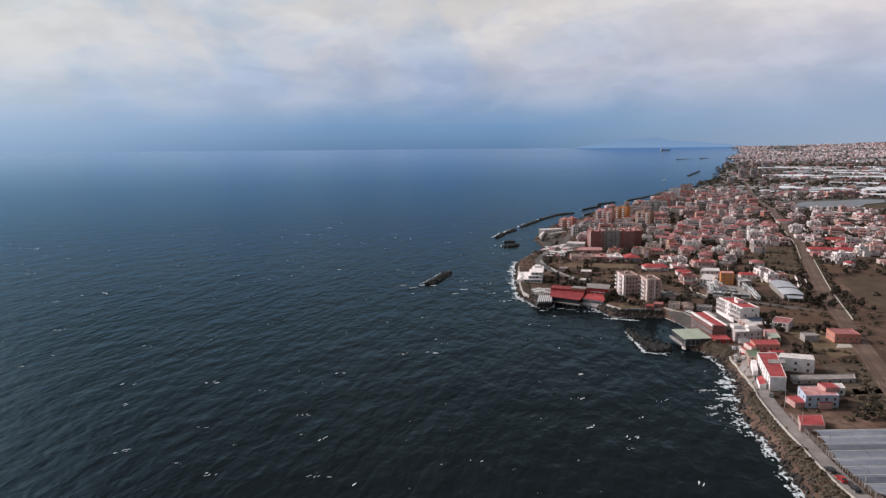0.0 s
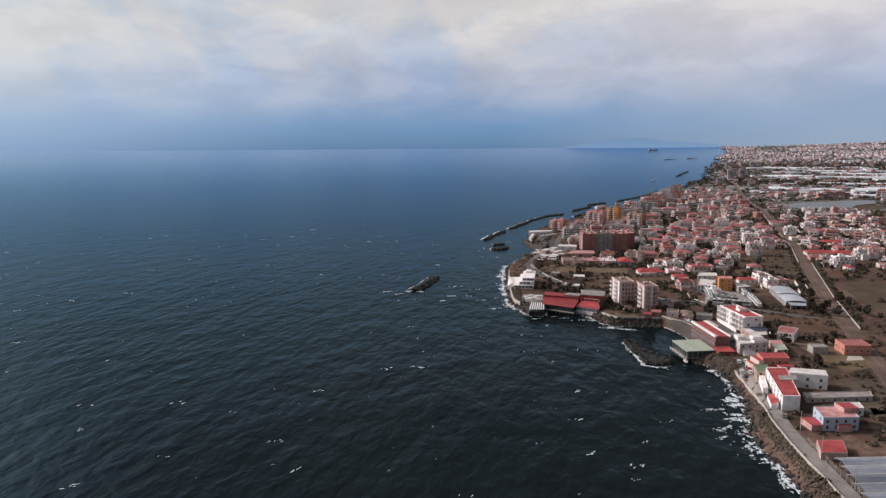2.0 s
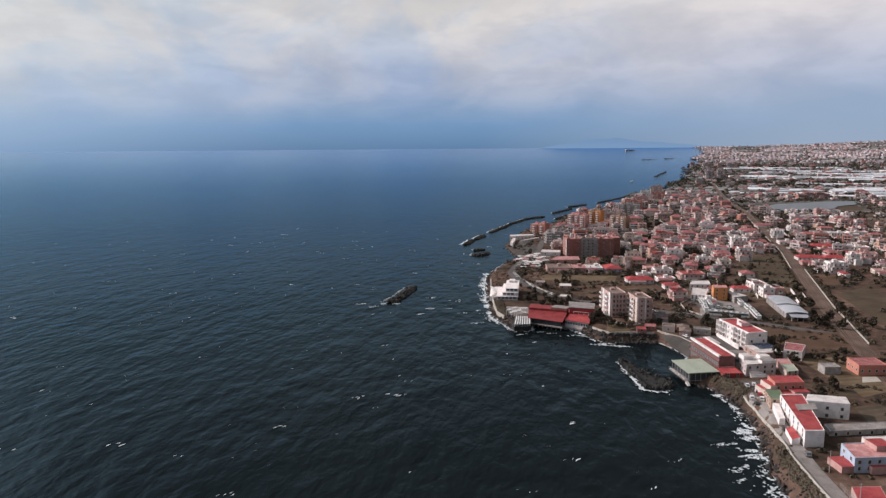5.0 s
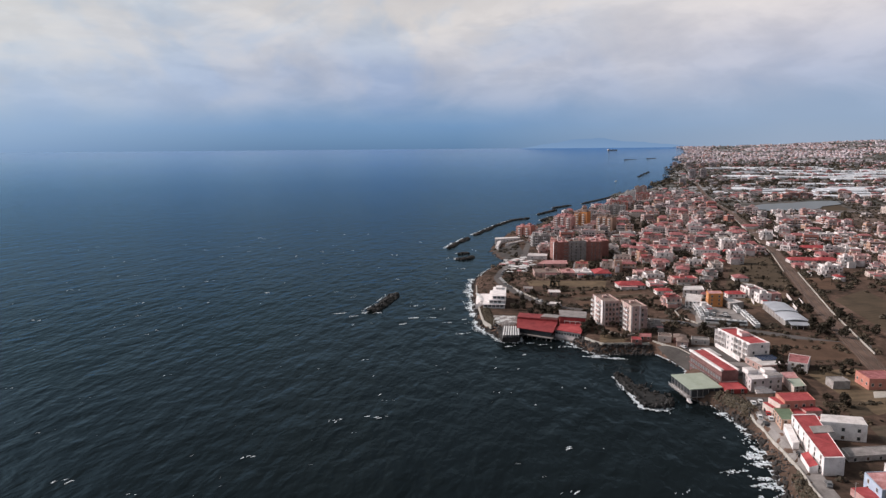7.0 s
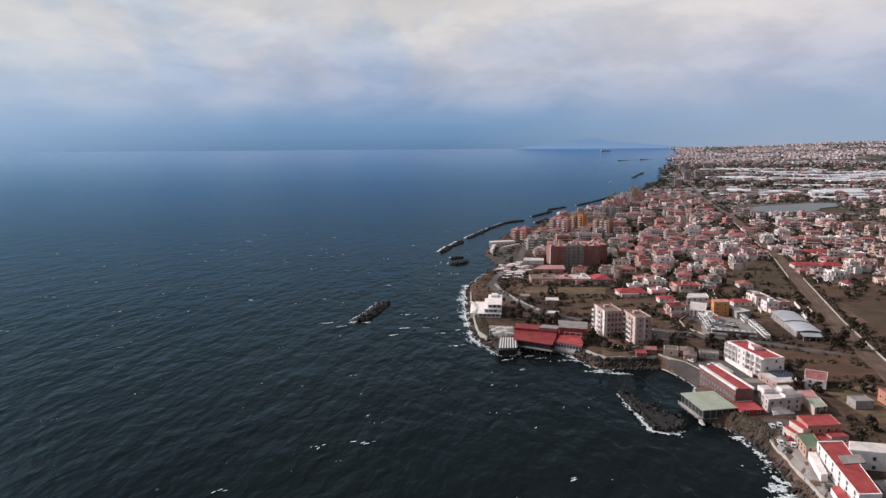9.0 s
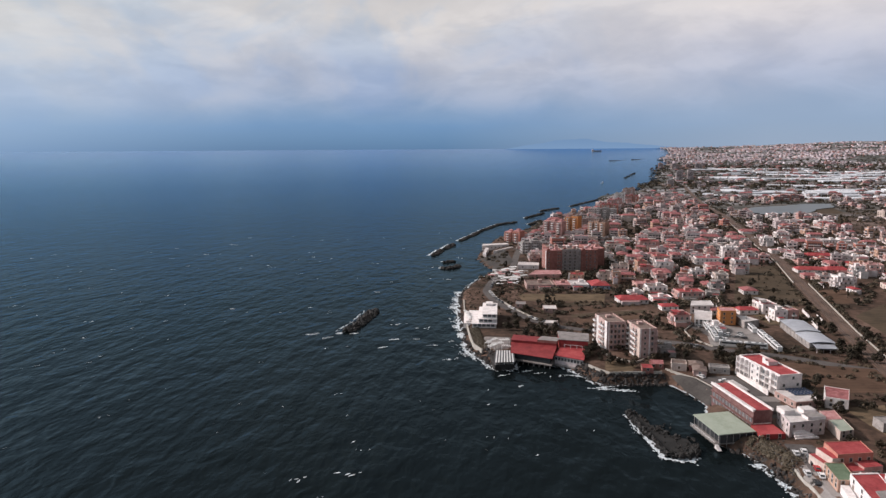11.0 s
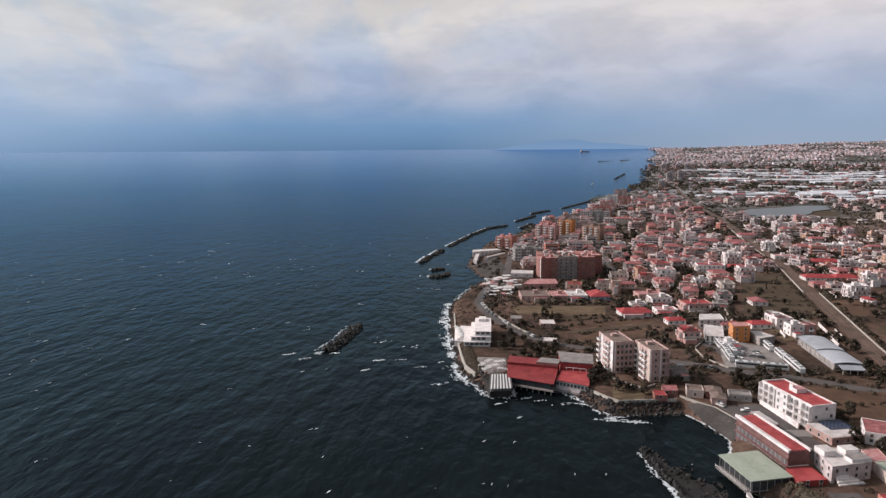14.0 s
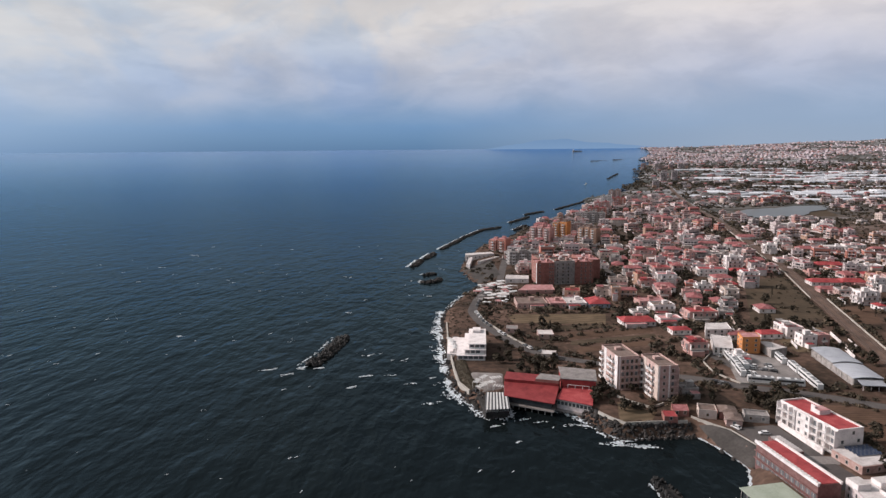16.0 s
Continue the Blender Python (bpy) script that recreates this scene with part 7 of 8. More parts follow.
def breakwater(line, width, height, size, label, rock=None):
    """A heap of dark boulders along a line in the sea."""
    r = random.Random(int(line[0][0] * 7 + line[0][1]))
    b = Build()
    for (ax, ay), (bx, by) in zip(line, line[1:]):
        L = math.hypot(bx - ax, by - ay)
        PIERS.append((ax, ay, bx, by, width))
        nx, ny = -(by - ay) / L, (bx - ax) / L
        z0 = float(swell_up(ax, ay))
        n = int(L * width / (size * size) * 1.1)
        for _ in range(n):
            t, u = r.random(), r.uniform(-1, 1)
            u *= 1 - 0.3 * abs(2 * t - 1) ** 4
            add_rock(b, ax + (bx - ax) * t + nx * u * width / 2, ay + (by - ay) * t + ny * u * width / 2, z0 + (1 - u * u) * height - 0.5 + r.uniform(-0.3, 0.4), size * r.uniform(0.6, 1.15), r)
    ob = new("breakwater", b.mesh("breakwater", [rock or ROCK]))
    tagged(ob, label, "breakwater", "", "stuff")


breakwater([(-2, 533), (7, 553), (17, 585)], 9.5, 1.7, 1.3, "short island breakwater of dark boulders in open water", WET_ROCK)
breakwater([(86, 822), (99, 859)], 8, 1.4, 1.5, "dark boulder breakwater off the headland")
breakwater([(104, 867), (118, 900)], 8, 1.4, 1.5, "dark boulder breakwater off the headland")
breakwater([(131, 930), (170, 1010)], 6, 1.3, 1.6, "long dark boulder breakwater parallel to the shore")
breakwater([(175, 1023), (215, 1095), (250, 1122)], 6, 1.3, 1.6, "long dark boulder breakwater parallel to the shore")
breakwater([(91, 776), (103, 782)], 7, 1.4, 1.5, "small heap of dark boulders near the cove")
breakwater([(86, 742), (100, 746), (102, 756)], 8, 1.4, 1.5, "small heap of dark boulders near the cove")
breakwater([(280, 1180), (330, 1252)], 6, 1.3, 1.7, "dark boulder breakwater parallel to the shore")
breakwater([(336, 1292), (386, 1343)], 6, 1.3, 1.7, "dark boulder breakwater parallel to the shore")
breakwater([(420, 1375), (447, 1412), (520, 1510), (594, 1614)], 5, 1.2, 1.8, "long dark boulder breakwater parallel to the shore")
breakwater([(262, 1087), (292, 1136)], 6, 1.3, 1.7, "dark boulder groyne near the beach")
breakwater([(1237, 3275), (1375, 3320), (1505, 3372)], 6, 1.0, 2.5, "long low far harbour mole of pale boulders")
for k in range(4):
    x, y = 884 + 36 * k, 2225 + 62 * k
    breakwater([(x, y), (x + 12, y + 8)], 8, 1.6, 2.2, "far low breakwater of dark boulders")


def arm():
    """A hooked arm of boulders round a patch of dark sand beside the pavilion."""
    ring = [(122.5, 384), (121.8, 363), (122, 344), (126.5, 341), (134, 342), (138.5, 349), (139.5, 357), (132.5, 362), (128.6, 374), (127.4, 386), (125, 388)]
    cx, cy = 128.5, 360
    b = Build()
    top = [(cx + (x - cx) * 0.8, cy + (y - cy) * 0.88, 0.4) for x, y in ring]
    low = [(x, y, -2.5) for x, y in ring]
    b.prism(low, top)
    structure("spit", b, WET_ROCK, "flat spit of dark sand and rubble", "spit")
    r = random.Random(4)
    rocks = Build()
    for (ax, ay), (bx, by) in zip(ring, ring[1:] + ring[:1]):
        L = math.hypot(bx - ax, by - ay)
        outer = ax < 127 or ay < 345
        for _ in range(int(L * (5.0 if outer else 0.7))):
            t = r.random()
            k = r.uniform(0.0, 0.34 if outer else 0.08)
            x, y = ax + (bx - ax) * t, ay + (by - ay) * t
            x, y = x + (cx - x) * k, y + (cy - y) * k * 0.5
            add_rock(rocks, x, y, 0.1 + (2.6 * math.sin(3.1416 * k / 0.34) * 0.5 if outer else 0.3) + r.uniform(0, 0.5), r.uniform(0.45, 1.05), r, 1 if r.random() < 0.15 else 0)
    for _ in range(45):
        add_rock(rocks, r.uniform(127, 136), r.uniform(346, 372), 0.6, r.uniform(0.25, 0.6), r, r.choice((0, 1)))
    tagged(new("spit_boulders", rocks.mesh("spit_boulders", [WET_ROCK, ROCK])), "dark boulders heaped round the spit", "boulders", "", "stuff")
    for p, q in zip(ring[:5], ring[1:5]):
        PIERS.append((*p, *q, 1.0))


arm()


def shore_rocks():
    r = random.Random(12)
    b = Build()
    pts = COAST[2:56]
    for (ax, ay), (bx, by) in zip(pts, pts[1:]):
        L = math.hypot(bx - ax, by - ay)
        if by > 1100 or ay < 60:
            continue
        beach = 690 < ay < 890 or (352 < ay < 412 and ax > 145)
        dens = 0.25 if beach else (3.0 if ay < 340 else (6.0 if 412 < ay < 470 else 2.4))
        nx, ny = (by - ay) / L, -(bx - ax) / L
        for _ in range(int(L * dens)):
            terrace = 412 < ay < 470
            t, u = r.random(), r.uniform(-2.0, 5.5) if terrace else r.triangular(-3.0, 6.0, 0.5)
            x, y = ax + (bx - ax) * t + nx * u, ay + (by - ay) * t + ny * u
            z = max(gz(x, y), -0.6)
            if u > 2.2 and r.random() < 0.75 and not terrace:
                continue
            add_rock(b, x, y, z + 0.1, r.uniform(0.5, 1.3) if terrace else r.uniform(0.4, 1.4 if u < 2 else 0.7), r, 1 if not terrace and (u > 2.0 and r.random() < 0.6) else 0)
    for _ in range(800):
        k = r.randrange(3, 13)
        (ax, ay), (bx, by) = COAST[k], COAST[k + 1]
        L = math.hypot(bx - ax, by - ay)
        t, u = r.random(), r.uniform(0.5, 8.0)
        x, y = ax + (bx - ax) * t + (by - ay) / L * u, ay + (by - ay) * t - (bx - ax) / L * u
        if y > 90 and not line_near(x, y, COAST_ROAD, 3.6):
            add_rock(b, x, y, gz(x, y) + 0.05, r.uniform(0.2, 0.65), r, r.choice((0, 1, 1)))
    for _ in range(170):
        x, y = r.uniform(152, 168), r.uniform(322, 345)
        if float(coast_distance(np.array([x]), np.array([y]))[0]) > 0.5 and not taken(x, y, 0):
            add_rock(b, x, y, gz(x, y) + 0.05, r.uniform(0.25, 0.7), r, r.choice((0, 1)))
    tagged(new("shore_rocks", b.mesh("shore_rocks", [ROCK, PALE_ROCK])), "dark wet lava rocks and grey boulders along the shore", "rocks", "", "stuff")


shore_rocks()


def foam():
    """Lacy white water where the sea meets the rocks, and scattered whitecaps."""
    r = random.Random(31)
    cell = 0.3
    xs, ys = np.arange(60, 172, cell), np.arange(100, 700, cell)
    X, Y = np.meshgrid(xs, ys)
    S = coast_distance(X, Y)
    for ax, ay, bx, by, wd in PIERS:
        if ay > 700:
            continue
        dx, dy = bx - ax, by - ay
        t = np.clip(((X - ax) * dx + (Y - ay) * dy) / (dx * dx + dy * dy), 0, 1)
        S = np.maximum(S, wd / 2 - np.hypot(X - ax - t * dx, Y - ay - t * dy))
    calm = ((X > 127) & (Y > 343) & (Y < 417)) | ((X > 133) & (Y > 335) & (Y < 420))
    surf = (Y > 236) & (Y < 312)
    cape = (Y > 465) & (Y < 640)
    spit = (X < 129) & (Y > 335) & (Y < 394)
    reach = np.where(calm, 0.9, np.where(spit, 2.0, np.where(surf, 9.0, np.where(cape, 6.5, 3.6))))
    start = np.where(surf, -0.02, np.where(cape, -0.46, np.where(spit, -0.2, -0.5)))
    slope = np.where(surf, 0.42, 0.75)
    cand = (S < 0.6) & (S > -reach * 1.5)
    b = Build()
    for j, i in np.argwhere(cand):
        x, y, s = X[j, i], Y[j, i], S[j, i]
        n = noise.noise((x * 0.13, y * 0.10, 1.0)) * 0.6 + noise.noise((x * 0.45, y * 0.32, 5.0)) * 0.55 + noise.noise((x * 1.3, y * 1.1, 9.0)) * 0.5
        if n > start[j, i] + slope[j, i] * (-s / reach[j, i]):
            z = 0.12 + 0.2 * max(0.0, n)
            h = cell * r.uniform(0.4, 0.62)
            b.quad((x - h, y - h, z), (x + h, y - h, z), (x + h, y + h, z), (x - h, y + h, z))

    def cap(x, y, size, turn, flat=0.2):
        k = 8
        c, s = math.cos(turn), math.sin(turn)
        ring = []
        for q in range(k):
            a = 6.2832 * q / k
            u, v = size * math.cos(a) * r.uniform(0.5, 1.2), size * flat * math.sin(a) * r.uniform(0.3, 1.4)
            ring.append((x + u * c - v * s, y + u * s + v * c, 0.14 + 0.1 * r.random()))
        b.face(ring)

    def lace(cx, cy, rx, ry, turn, thr):
        c, s, st = math.cos(turn), math.sin(turn), 0.24
        for i in range(-int(rx / st), int(rx / st)):
            for j in range(-int(ry / st), int(ry / st)):
                u, v = i * st, j * st
                x, y = cx + u * c - v * s, cy + u * s + v * c
                n = noise.noise((u * 0.35, v * 0.8, cx)) * 0.6 + noise.noise((x * 0.9, y * 0.9, cy)) * 0.5 + noise.noise((x * 1.9, y * 1.9, 4.0)) * 0.3
                if n > thr + 0.75 * ((u / rx) ** 2 + (v / ry) ** 2):
                    h = st * (0.3 + 0.45 * r.random())
                    b.quad((x - h, y - h, 0.16), (x + h, y - h, 0.16), (x + h, y + h, 0.16), (x - h, y + h, 0.16))

    for _ in range(430):
        rad, az = 60 + 900 * r.random() ** 0.9, radians(r.uniform(-40, 32))
        x, y = 10 + rad * math.sin(az), 60 + rad * math.cos(az)
        if float(coast_distance(np.array([x]), np.array([y]))[0]) < -6:
            size = r.choice((0.3, 0.4, 0.6, 0.9, 1.3)) * (1 + rad / 800)
            for _ in range(r.choice((1, 1, 2, 4))):
                cap(x + r.gauss(0, size * 1.3), y + r.gauss(0, size * 0.6), size * r.uniform(0.5, 1.0), radians(38) + r.uniform(-0.5, 0.5))
    for ax, ay, bx, by, wd in PIERS:
        if ay > 1700:
            continue
        L = math.hypot(bx - ax, by - ay)
        for _ in range(int(L * 1.5)):
            t = r.random()
            e = wd / 2 + 1.9 + r.uniform(-0.6, 1.4)
            far = ay > 700
            if far or r.random() < 0.5:
                cap(ax + (bx - ax) * t - (by - ay) / L * e, ay + (by - ay) * t + (bx - ax) / L * e, r.uniform(0.8, 2.4) if far else r.uniform(0.4, 1.1), math.atan2(by - ay, bx - ax) + r.uniform(-0.4, 0.4), 0.5 if far else 0.3)
    for cx, cy, rx, ry, turn, thr in ((127, 266, 8, 2.6, 0.35, -0.05), (135, 275, 7, 2.4, 0.2, -0.08), (122, 258, 5, 2, 0.4, 0.0), (131, 285, 7, 2.2, 0.1, -0.06), (130, 252, 6, 2.6, 0.5, -0.05),
                                      (124, 415.5, 9, 2.6, -0.25, -0.2), (133, 412, 9, 2.4, -0.3, -0.22), (93, 445, 7, 2, 0.2, -0.05), (116, 435, 7, 2, -0.3, -0.12), (62, 503, 5, 2, 0.3, 0.0), (-6, 531, 5, 3.0, 0.9, -0.25), (-4, 546, 9, 1.5, 1.15, -0.12), (5, 571, 14, 1.4, 1.27, -0.1), (-24, 531, 6, 2.2, 0.3, -0.15), (28, 512, 6, 1.8, 0.2, -0.15), (20, 497, 5, 1.6, 0.3, -0.1), (3, 529, 4, 1.5, 0.2, -0.3), (84, 748, 9, 2.5, 1.4, -0.2),
                                      (30, 546, 8, 2, 0.1, 0.05), (-13, 522, 8, 3, 0.5, 0.0), (57, 470, 7, 2, 0.2, 0.02), (40, 511, 6, 2, 0.1, 0.05), (80, 441, 6, 2, 0.3, -0.05), (86, 424, 4, 1.6, 0.4, 0.0),
                                      (50, 497, 6, 1.8, 0.2, 0.0), (100, 441, 6, 1.6, -0.2, 0.05)):
        lace(cx, cy, rx, ry, turn, thr)
    tagged(new("sea_foam", b.mesh("sea_foam", [FOAM])), "white surf along the rocks and small whitecaps", "foam", "", "stuff")


foam()


# ---- trees and scrub ----
def tree(name, h, spread, leaf, seed, label, conic=False):
    r = random.Random(seed)
    root = new(name)
    tagged(root, label, "tree", "trees among the houses")
    b = Build()
    segs = 5
    for k in range(segs):
        z0, z1 = h * 0.6 * k / segs, h * 0.6 * (k + 1) / segs
        r0, r1 = 0.22 * (1 - 0.7 * k / segs), 0.22 * (1 - 0.7 * (k + 1) / segs)
        ring = lambda q, z: [(q * math.cos(a * 1.0472) + 0.05 * math.sin(z), q * math.sin(a * 1.0472), z) for a in range(6)]
        b.prism(ring(r0, z0 - (0.6 if k == 0 else 0)), ring(r1, z1))
    for k in range(5):
        a = k * 1.26 + r.uniform(-0.3, 0.3)
        b.bar((0, 0, h * (0.3 + 0.06 * k)), (math.cos(a) * spread * 0.55, math.sin(a) * spread * 0.55, h * (0.55 + 0.07 * k)), 0.07)
    part("trunk", b, BARK, root)
    b = Build()
    for c in range(26):
        a, z = r.uniform(0, 6.28), r.random()
        rad = spread * (1 - z if conic else math.sqrt(max(0.05, 1 - (2 * z - 1) ** 2))) * math.sqrt(r.random())
        cx, cy, cz = rad * math.cos(a), rad * math.sin(a), h * (0.3 + 0.66 * z)
        cr = spread * r.uniform(0.22, 0.42)
        for _ in range(17):
            d = Vector((r.gauss(0, 1), r.gauss(0, 1), r.gauss(0, 0.8))).normalized()
            p = Vector((cx, cy, cz)) + d * cr * r.uniform(0.6, 1.0)
            n = (d + Vector((r.gauss(0, 0.5), r.gauss(0, 0.5), r.gauss(0, 0.5) + 0.3))).normalized()
            q = n.to_track_quat("Z", "Y")
            s = r.uniform(0.22, 0.42) * spread / 2.2
            ring = [tuple(p + q @ Vector((s * x, s * y, 0))) for x, y in ((-1, -0.5), (0.2, -0.8), (1, 0.1), (0.3, 0.8), (-0.7, 0.6))]
            b.face(ring)
    part("crown", b, leaf, root)
    return root


TREES = [
    tree("broadleaf_tree", 6.0, 2.8, LEAF, 1, "dark evergreen garden tree with an uneven crown"),
    tree("broadleaf_tree", 4.5, 2.3, LEAF_DRY, 2, "olive-coloured garden tree with a loose crown"),
    tree("pine_tree", 8.5, 3.2, LEAF, 3, "tall dark umbrella pine among houses", False),
    tree("citrus_tree", 3.4, 1.9, LEAF, 4, "low dark citrus tree in a garden"),
    tree("cypress_tree", 8.0, 1.2, LEAF, 5, "narrow dark cypress beside houses", True),
]
SPOTS = [(126.7, 503), (120.8, 504.4), (112.9, 520.5), (106.9, 549), (104, 512), (97, 508), (99, 516), (108, 500), (115, 497), (103, 528), (112, 509), (118, 490), (108, 487), (100, 492),
         (126.7, 446), (131, 450), (138, 440), (143.5, 436), (146, 431), (204.7, 439), (203, 430), (209, 434), (217.9, 392)]
SPOTS2 = [(203, 371), (207.5, 361), (197.5, 330), (192, 338), (223.4, 368), (228, 360), (272.9, 418), (262, 424), (240, 371), (212, 402), (291.7, 456), (286.9, 470), (198.8, 440), (195, 432),
          (163, 264), (176, 238), (188, 312), (200, 322), (246, 355), (201, 352), (195, 362), (212, 416)]
for t in TREES:
    t.matrix_basis = pose(195 + 3 * TREES.index(t), 424, gz(195, 424))


def plant():
    r = random.Random(77)
    made = 0
    for x, y in SPOTS + SPOTS2:
        copy_thing(r.choice(TREES[:4]), pose(x, y, gz(x, y), 0, 0, r.uniform(0, 360)) @ Matrix.Scale(r.uniform(0.55, 0.9), 4))
        for _ in range(1):
            u, v = x + r.gauss(0, 3.5), y + r.gauss(0, 3.5)
            if not taken(u, v, -1.0) and float(coast_distance(np.array([u]), np.array([v]))[0]) > 6:
                copy_thing(r.choice(TREES[:4]), pose(u, v, gz(u, v), 0, 0, r.uniform(0, 360)) @ Matrix.Scale(r.uniform(0.45, 0.75), 4))
                made += 1
    for x, y, k in ((213, 443, 1.0), (219, 440, 0.9), (208, 437, 0.85), (130, 452, 0.95), (134, 456, 0.9), (127.5, 448, 0.8), (209, 397, 0.95), (211, 389, 0.9), (212, 405, 0.85), (209, 381, 0.7), (268, 428, 1.1), (275, 434, 1.2), (262, 432, 0.9),
                    (345, 908, 1.6), (356, 904, 1.5), (362, 920, 1.6), (350, 925, 1.4), (375, 950, 1.5), (296, 672, 1.2), (304, 682, 1.3), (300, 695, 1.2), (310, 700, 1.1), (220, 672, 1.0), (224, 680, 1.0)):
        copy_thing(TREES[0], pose(x, y, gz(x, y), 0, 0, r.uniform(0, 360)) @ Matrix.Scale(k, 4))
    while made < 170:
        y = r.uniform(400, 760)
        x = r.uniform(100, 210 + 0.6 * (y - 250))
        if float(coast_distance(np.array([x]), np.array([y]))[0]) < 14 or taken(x, y, 0.5) or line_near(x, y, RAILWAY, 8) or line_near(x, y, MAIN_ROAD, 5) or line_near(x, y, CAPE_ROAD, 5) or line_near(x, y, TOWN_STREET, 5):
            continue
        if in_quad(x, y, CLEAR[5]) or in_quad(x, y, CLEAR[6]) or (any(in_quad(x, y, CLEAR[k]) for k in (0, 1, 2, 4)) and r.random() < 0.985):
            continue
        copy_thing(r.choice(TREES), pose(x, y, gz(x, y), 0, 0, r.uniform(0, 360)) @ Matrix.Scale(r.uniform(0.5, 0.95), 4))
        made += 1


plant()


def scrub():
    """Bushes, hedges and far trees, too many to count."""
    r = random.Random(8)
    b = Build()
    pts = []
    for _ in range(9500):
        y = 150 + 1400 * r.random() ** 1.25
        x = r.uniform(110, 190 + 0.75 * max(0, y - 150) + 60)
        if y > 440 or r.random() < 0.45:
            pts.append((x, y, 1.0 if y < 440 else 1.5))
    for _ in range(5200):
        y = 540 + 960 * r.random() ** 1.3
        x = r.uniform(130 + 0.25 * (y - 540), 330 + 0.85 * (y - 540))
        if noise.noise((x * 0.02, y * 0.014, 9.0)) < 0.12:
            pts.append((x, y, 2.0))
    for _ in range(3500):
        y = r.uniform(1000, 2600)
        x = 330 + (y - 1000) * 0.5 + abs(r.gauss(0, 1)) * 800
        pts.append((x, y, 2.6))
    for _ in range(5000):
        rad, az = r.choice((r.gauss(2800, 130), r.uniform(1500, 4700), r.uniform(2800, 4700), r.gauss(2000, 60))), radians(r.uniform(20, 62))
        pts.append((CENTRE[0] + rad * math.sin(az), CENTRE[1] + rad * math.cos(az), 3.4))
    for _ in range(9500):
        k = r.randrange(3, 36)
        (ax, ay), (bx, by) = COAST[k], COAST[k + 1]
        if 345 < ay < 470 or ay < 100:
            continue
        L = math.hypot(bx - ax, by - ay)
        t, u = r.random(), r.uniform(3.0, 9.0)
        pts.append((ax + (bx - ax) * t + (by - ay) / L * u, ay + (by - ay) * t - (bx - ax) / L * u, 0.42))
    for _ in range(420):
        y = r.uniform(545, 690)
        pts.append((r.uniform(76, 120 + 0.2 * (y - 545)), y, 0.5))
    for _ in range(130):
        u, v = r.random(), r.random()
        x, y = 268 + 64 * u + 66 * v, 548 + 142 * v
        if noise.noise((x * 0.05, y * 0.05, 6.0)) > -0.05:
            pts.append((x, y, 0.6))
    HEDGES = ([(140, 545), (215, 560)], [(150, 529), (205, 535)], [(132, 578), (190, 567)], [(122, 609), (200, 597)], [(136, 561), (196, 560)], [(184, 266), (214, 267)], [(190, 284), (226, 286)], [(212, 383), (258, 376)], [(222, 434), (250, 421)], [(205, 306), (234, 317)], [(212, 374), (248, 373)], [(262, 545), (330, 541)], [(280, 590), (352, 580)], [(184, 258), (216, 258)], [(188, 272), (222, 276)], [(204, 292), (228, 296)], [(206, 324), (222, 322)], [(224, 361), (252, 358)], [(216, 408), (262, 398)], [(178, 240), (204, 246)])
    rows = [[(174 + 0.5 * k * 6.5, 240 + k * 6.5), (208 + 0.55 * k * 6.5, 243 + k * 6.5)] for k in range(11)]
    for line in (*[[Vector(p) for p in h] for h in (*HEDGES, *rows)], shifted(RAILWAY, -9, 3, 11), shifted(RAILWAY, 9, 3, 11), shifted(CAPE_ROAD, 6, 2, 9), shifted(MAIN_ROAD, 6), shifted(MAIN_ROAD, -6)):
        for p, q in zip(line, line[1:]):
            for _ in range(int((q - p).length / 2.0)):
                t = r.random()
                pts.append((p.x + (q.x - p.x) * t + r.gauss(0, 1.2), p.y + (q.y - p.y) * t + r.gauss(0, 1.2), 0.9))
    xy = np.array([(a, c) for a, c, _ in pts])
    S = coast_distance(xy[:, 0], xy[:, 1])
    Z = land_height(xy[:, 0], xy[:, 1], S)
    for (x, y, size), s, z in zip(pts, S, Z):
        if math.hypot(x - CENTRE[0], y - CENTRE[1]) > 4700 or s < 2.5 or taken(x, y, -0.5) or line_near(x, y, RAILWAY, 7) or line_near(x, y, COAST_ROAD, 3.6) or line_near(x, y, MAIN_ROAD, 4.2) or line_near(x, y, TOWN_STREET, 3.5) or line_near(x, y, CAPE_ROAD, 4):
            continue
        if in_quad(x, y, CLEAR[5]) or in_quad(x, y, CLEAR[6]) or in_quad(x, y, [(638, 1100), (800, 1080), (900, 1290), (660, 1270)]):
            continue
        if size in (1.0, 1.5, 2.0) and any(in_quad(x, y, CLEAR[k]) for k in (0, 1, 2, 3, 4, 7, 8, 13, 14, 17)) and r.random() < 0.985:
            continue
        sz = size * r.uniform(0.7, 1.8)
        m = r.choice((2, 2, 2, 1)) if size == 0.42 else (r.choice((0, 1, 1)) if y < 440 else r.choice((0, 0, 1)))
        small = 0.66 if y < 800 else 1.0
        for _ in range(32 if y < 800 else 10):
            d = Vector((r.gauss(0, 1), r.gauss(0, 1), abs(r.gauss(0, 0.8)))).normalized()
            p = Vector((x, y, z + 0.2 * sz)) + Vector((d.x * 1.25, d.y * 1.25, d.z)) * sz * r.uniform(0.5, 1.0)
            n = (d + Vector((r.gauss(0, 0.4), r.gauss(0, 0.4), 0.4))).normalized()
            q = n.to_track_quat("Z", "Y")
            s2 = sz * small * r.uniform(0.32, 0.58)
            b.face([tuple(p + q @ Vector((s2 * u, s2 * v, 0))) for u, v in ((-1, -0.6), (0.8, -0.8), (1, 0.5), (-0.4, 0.9))], m)
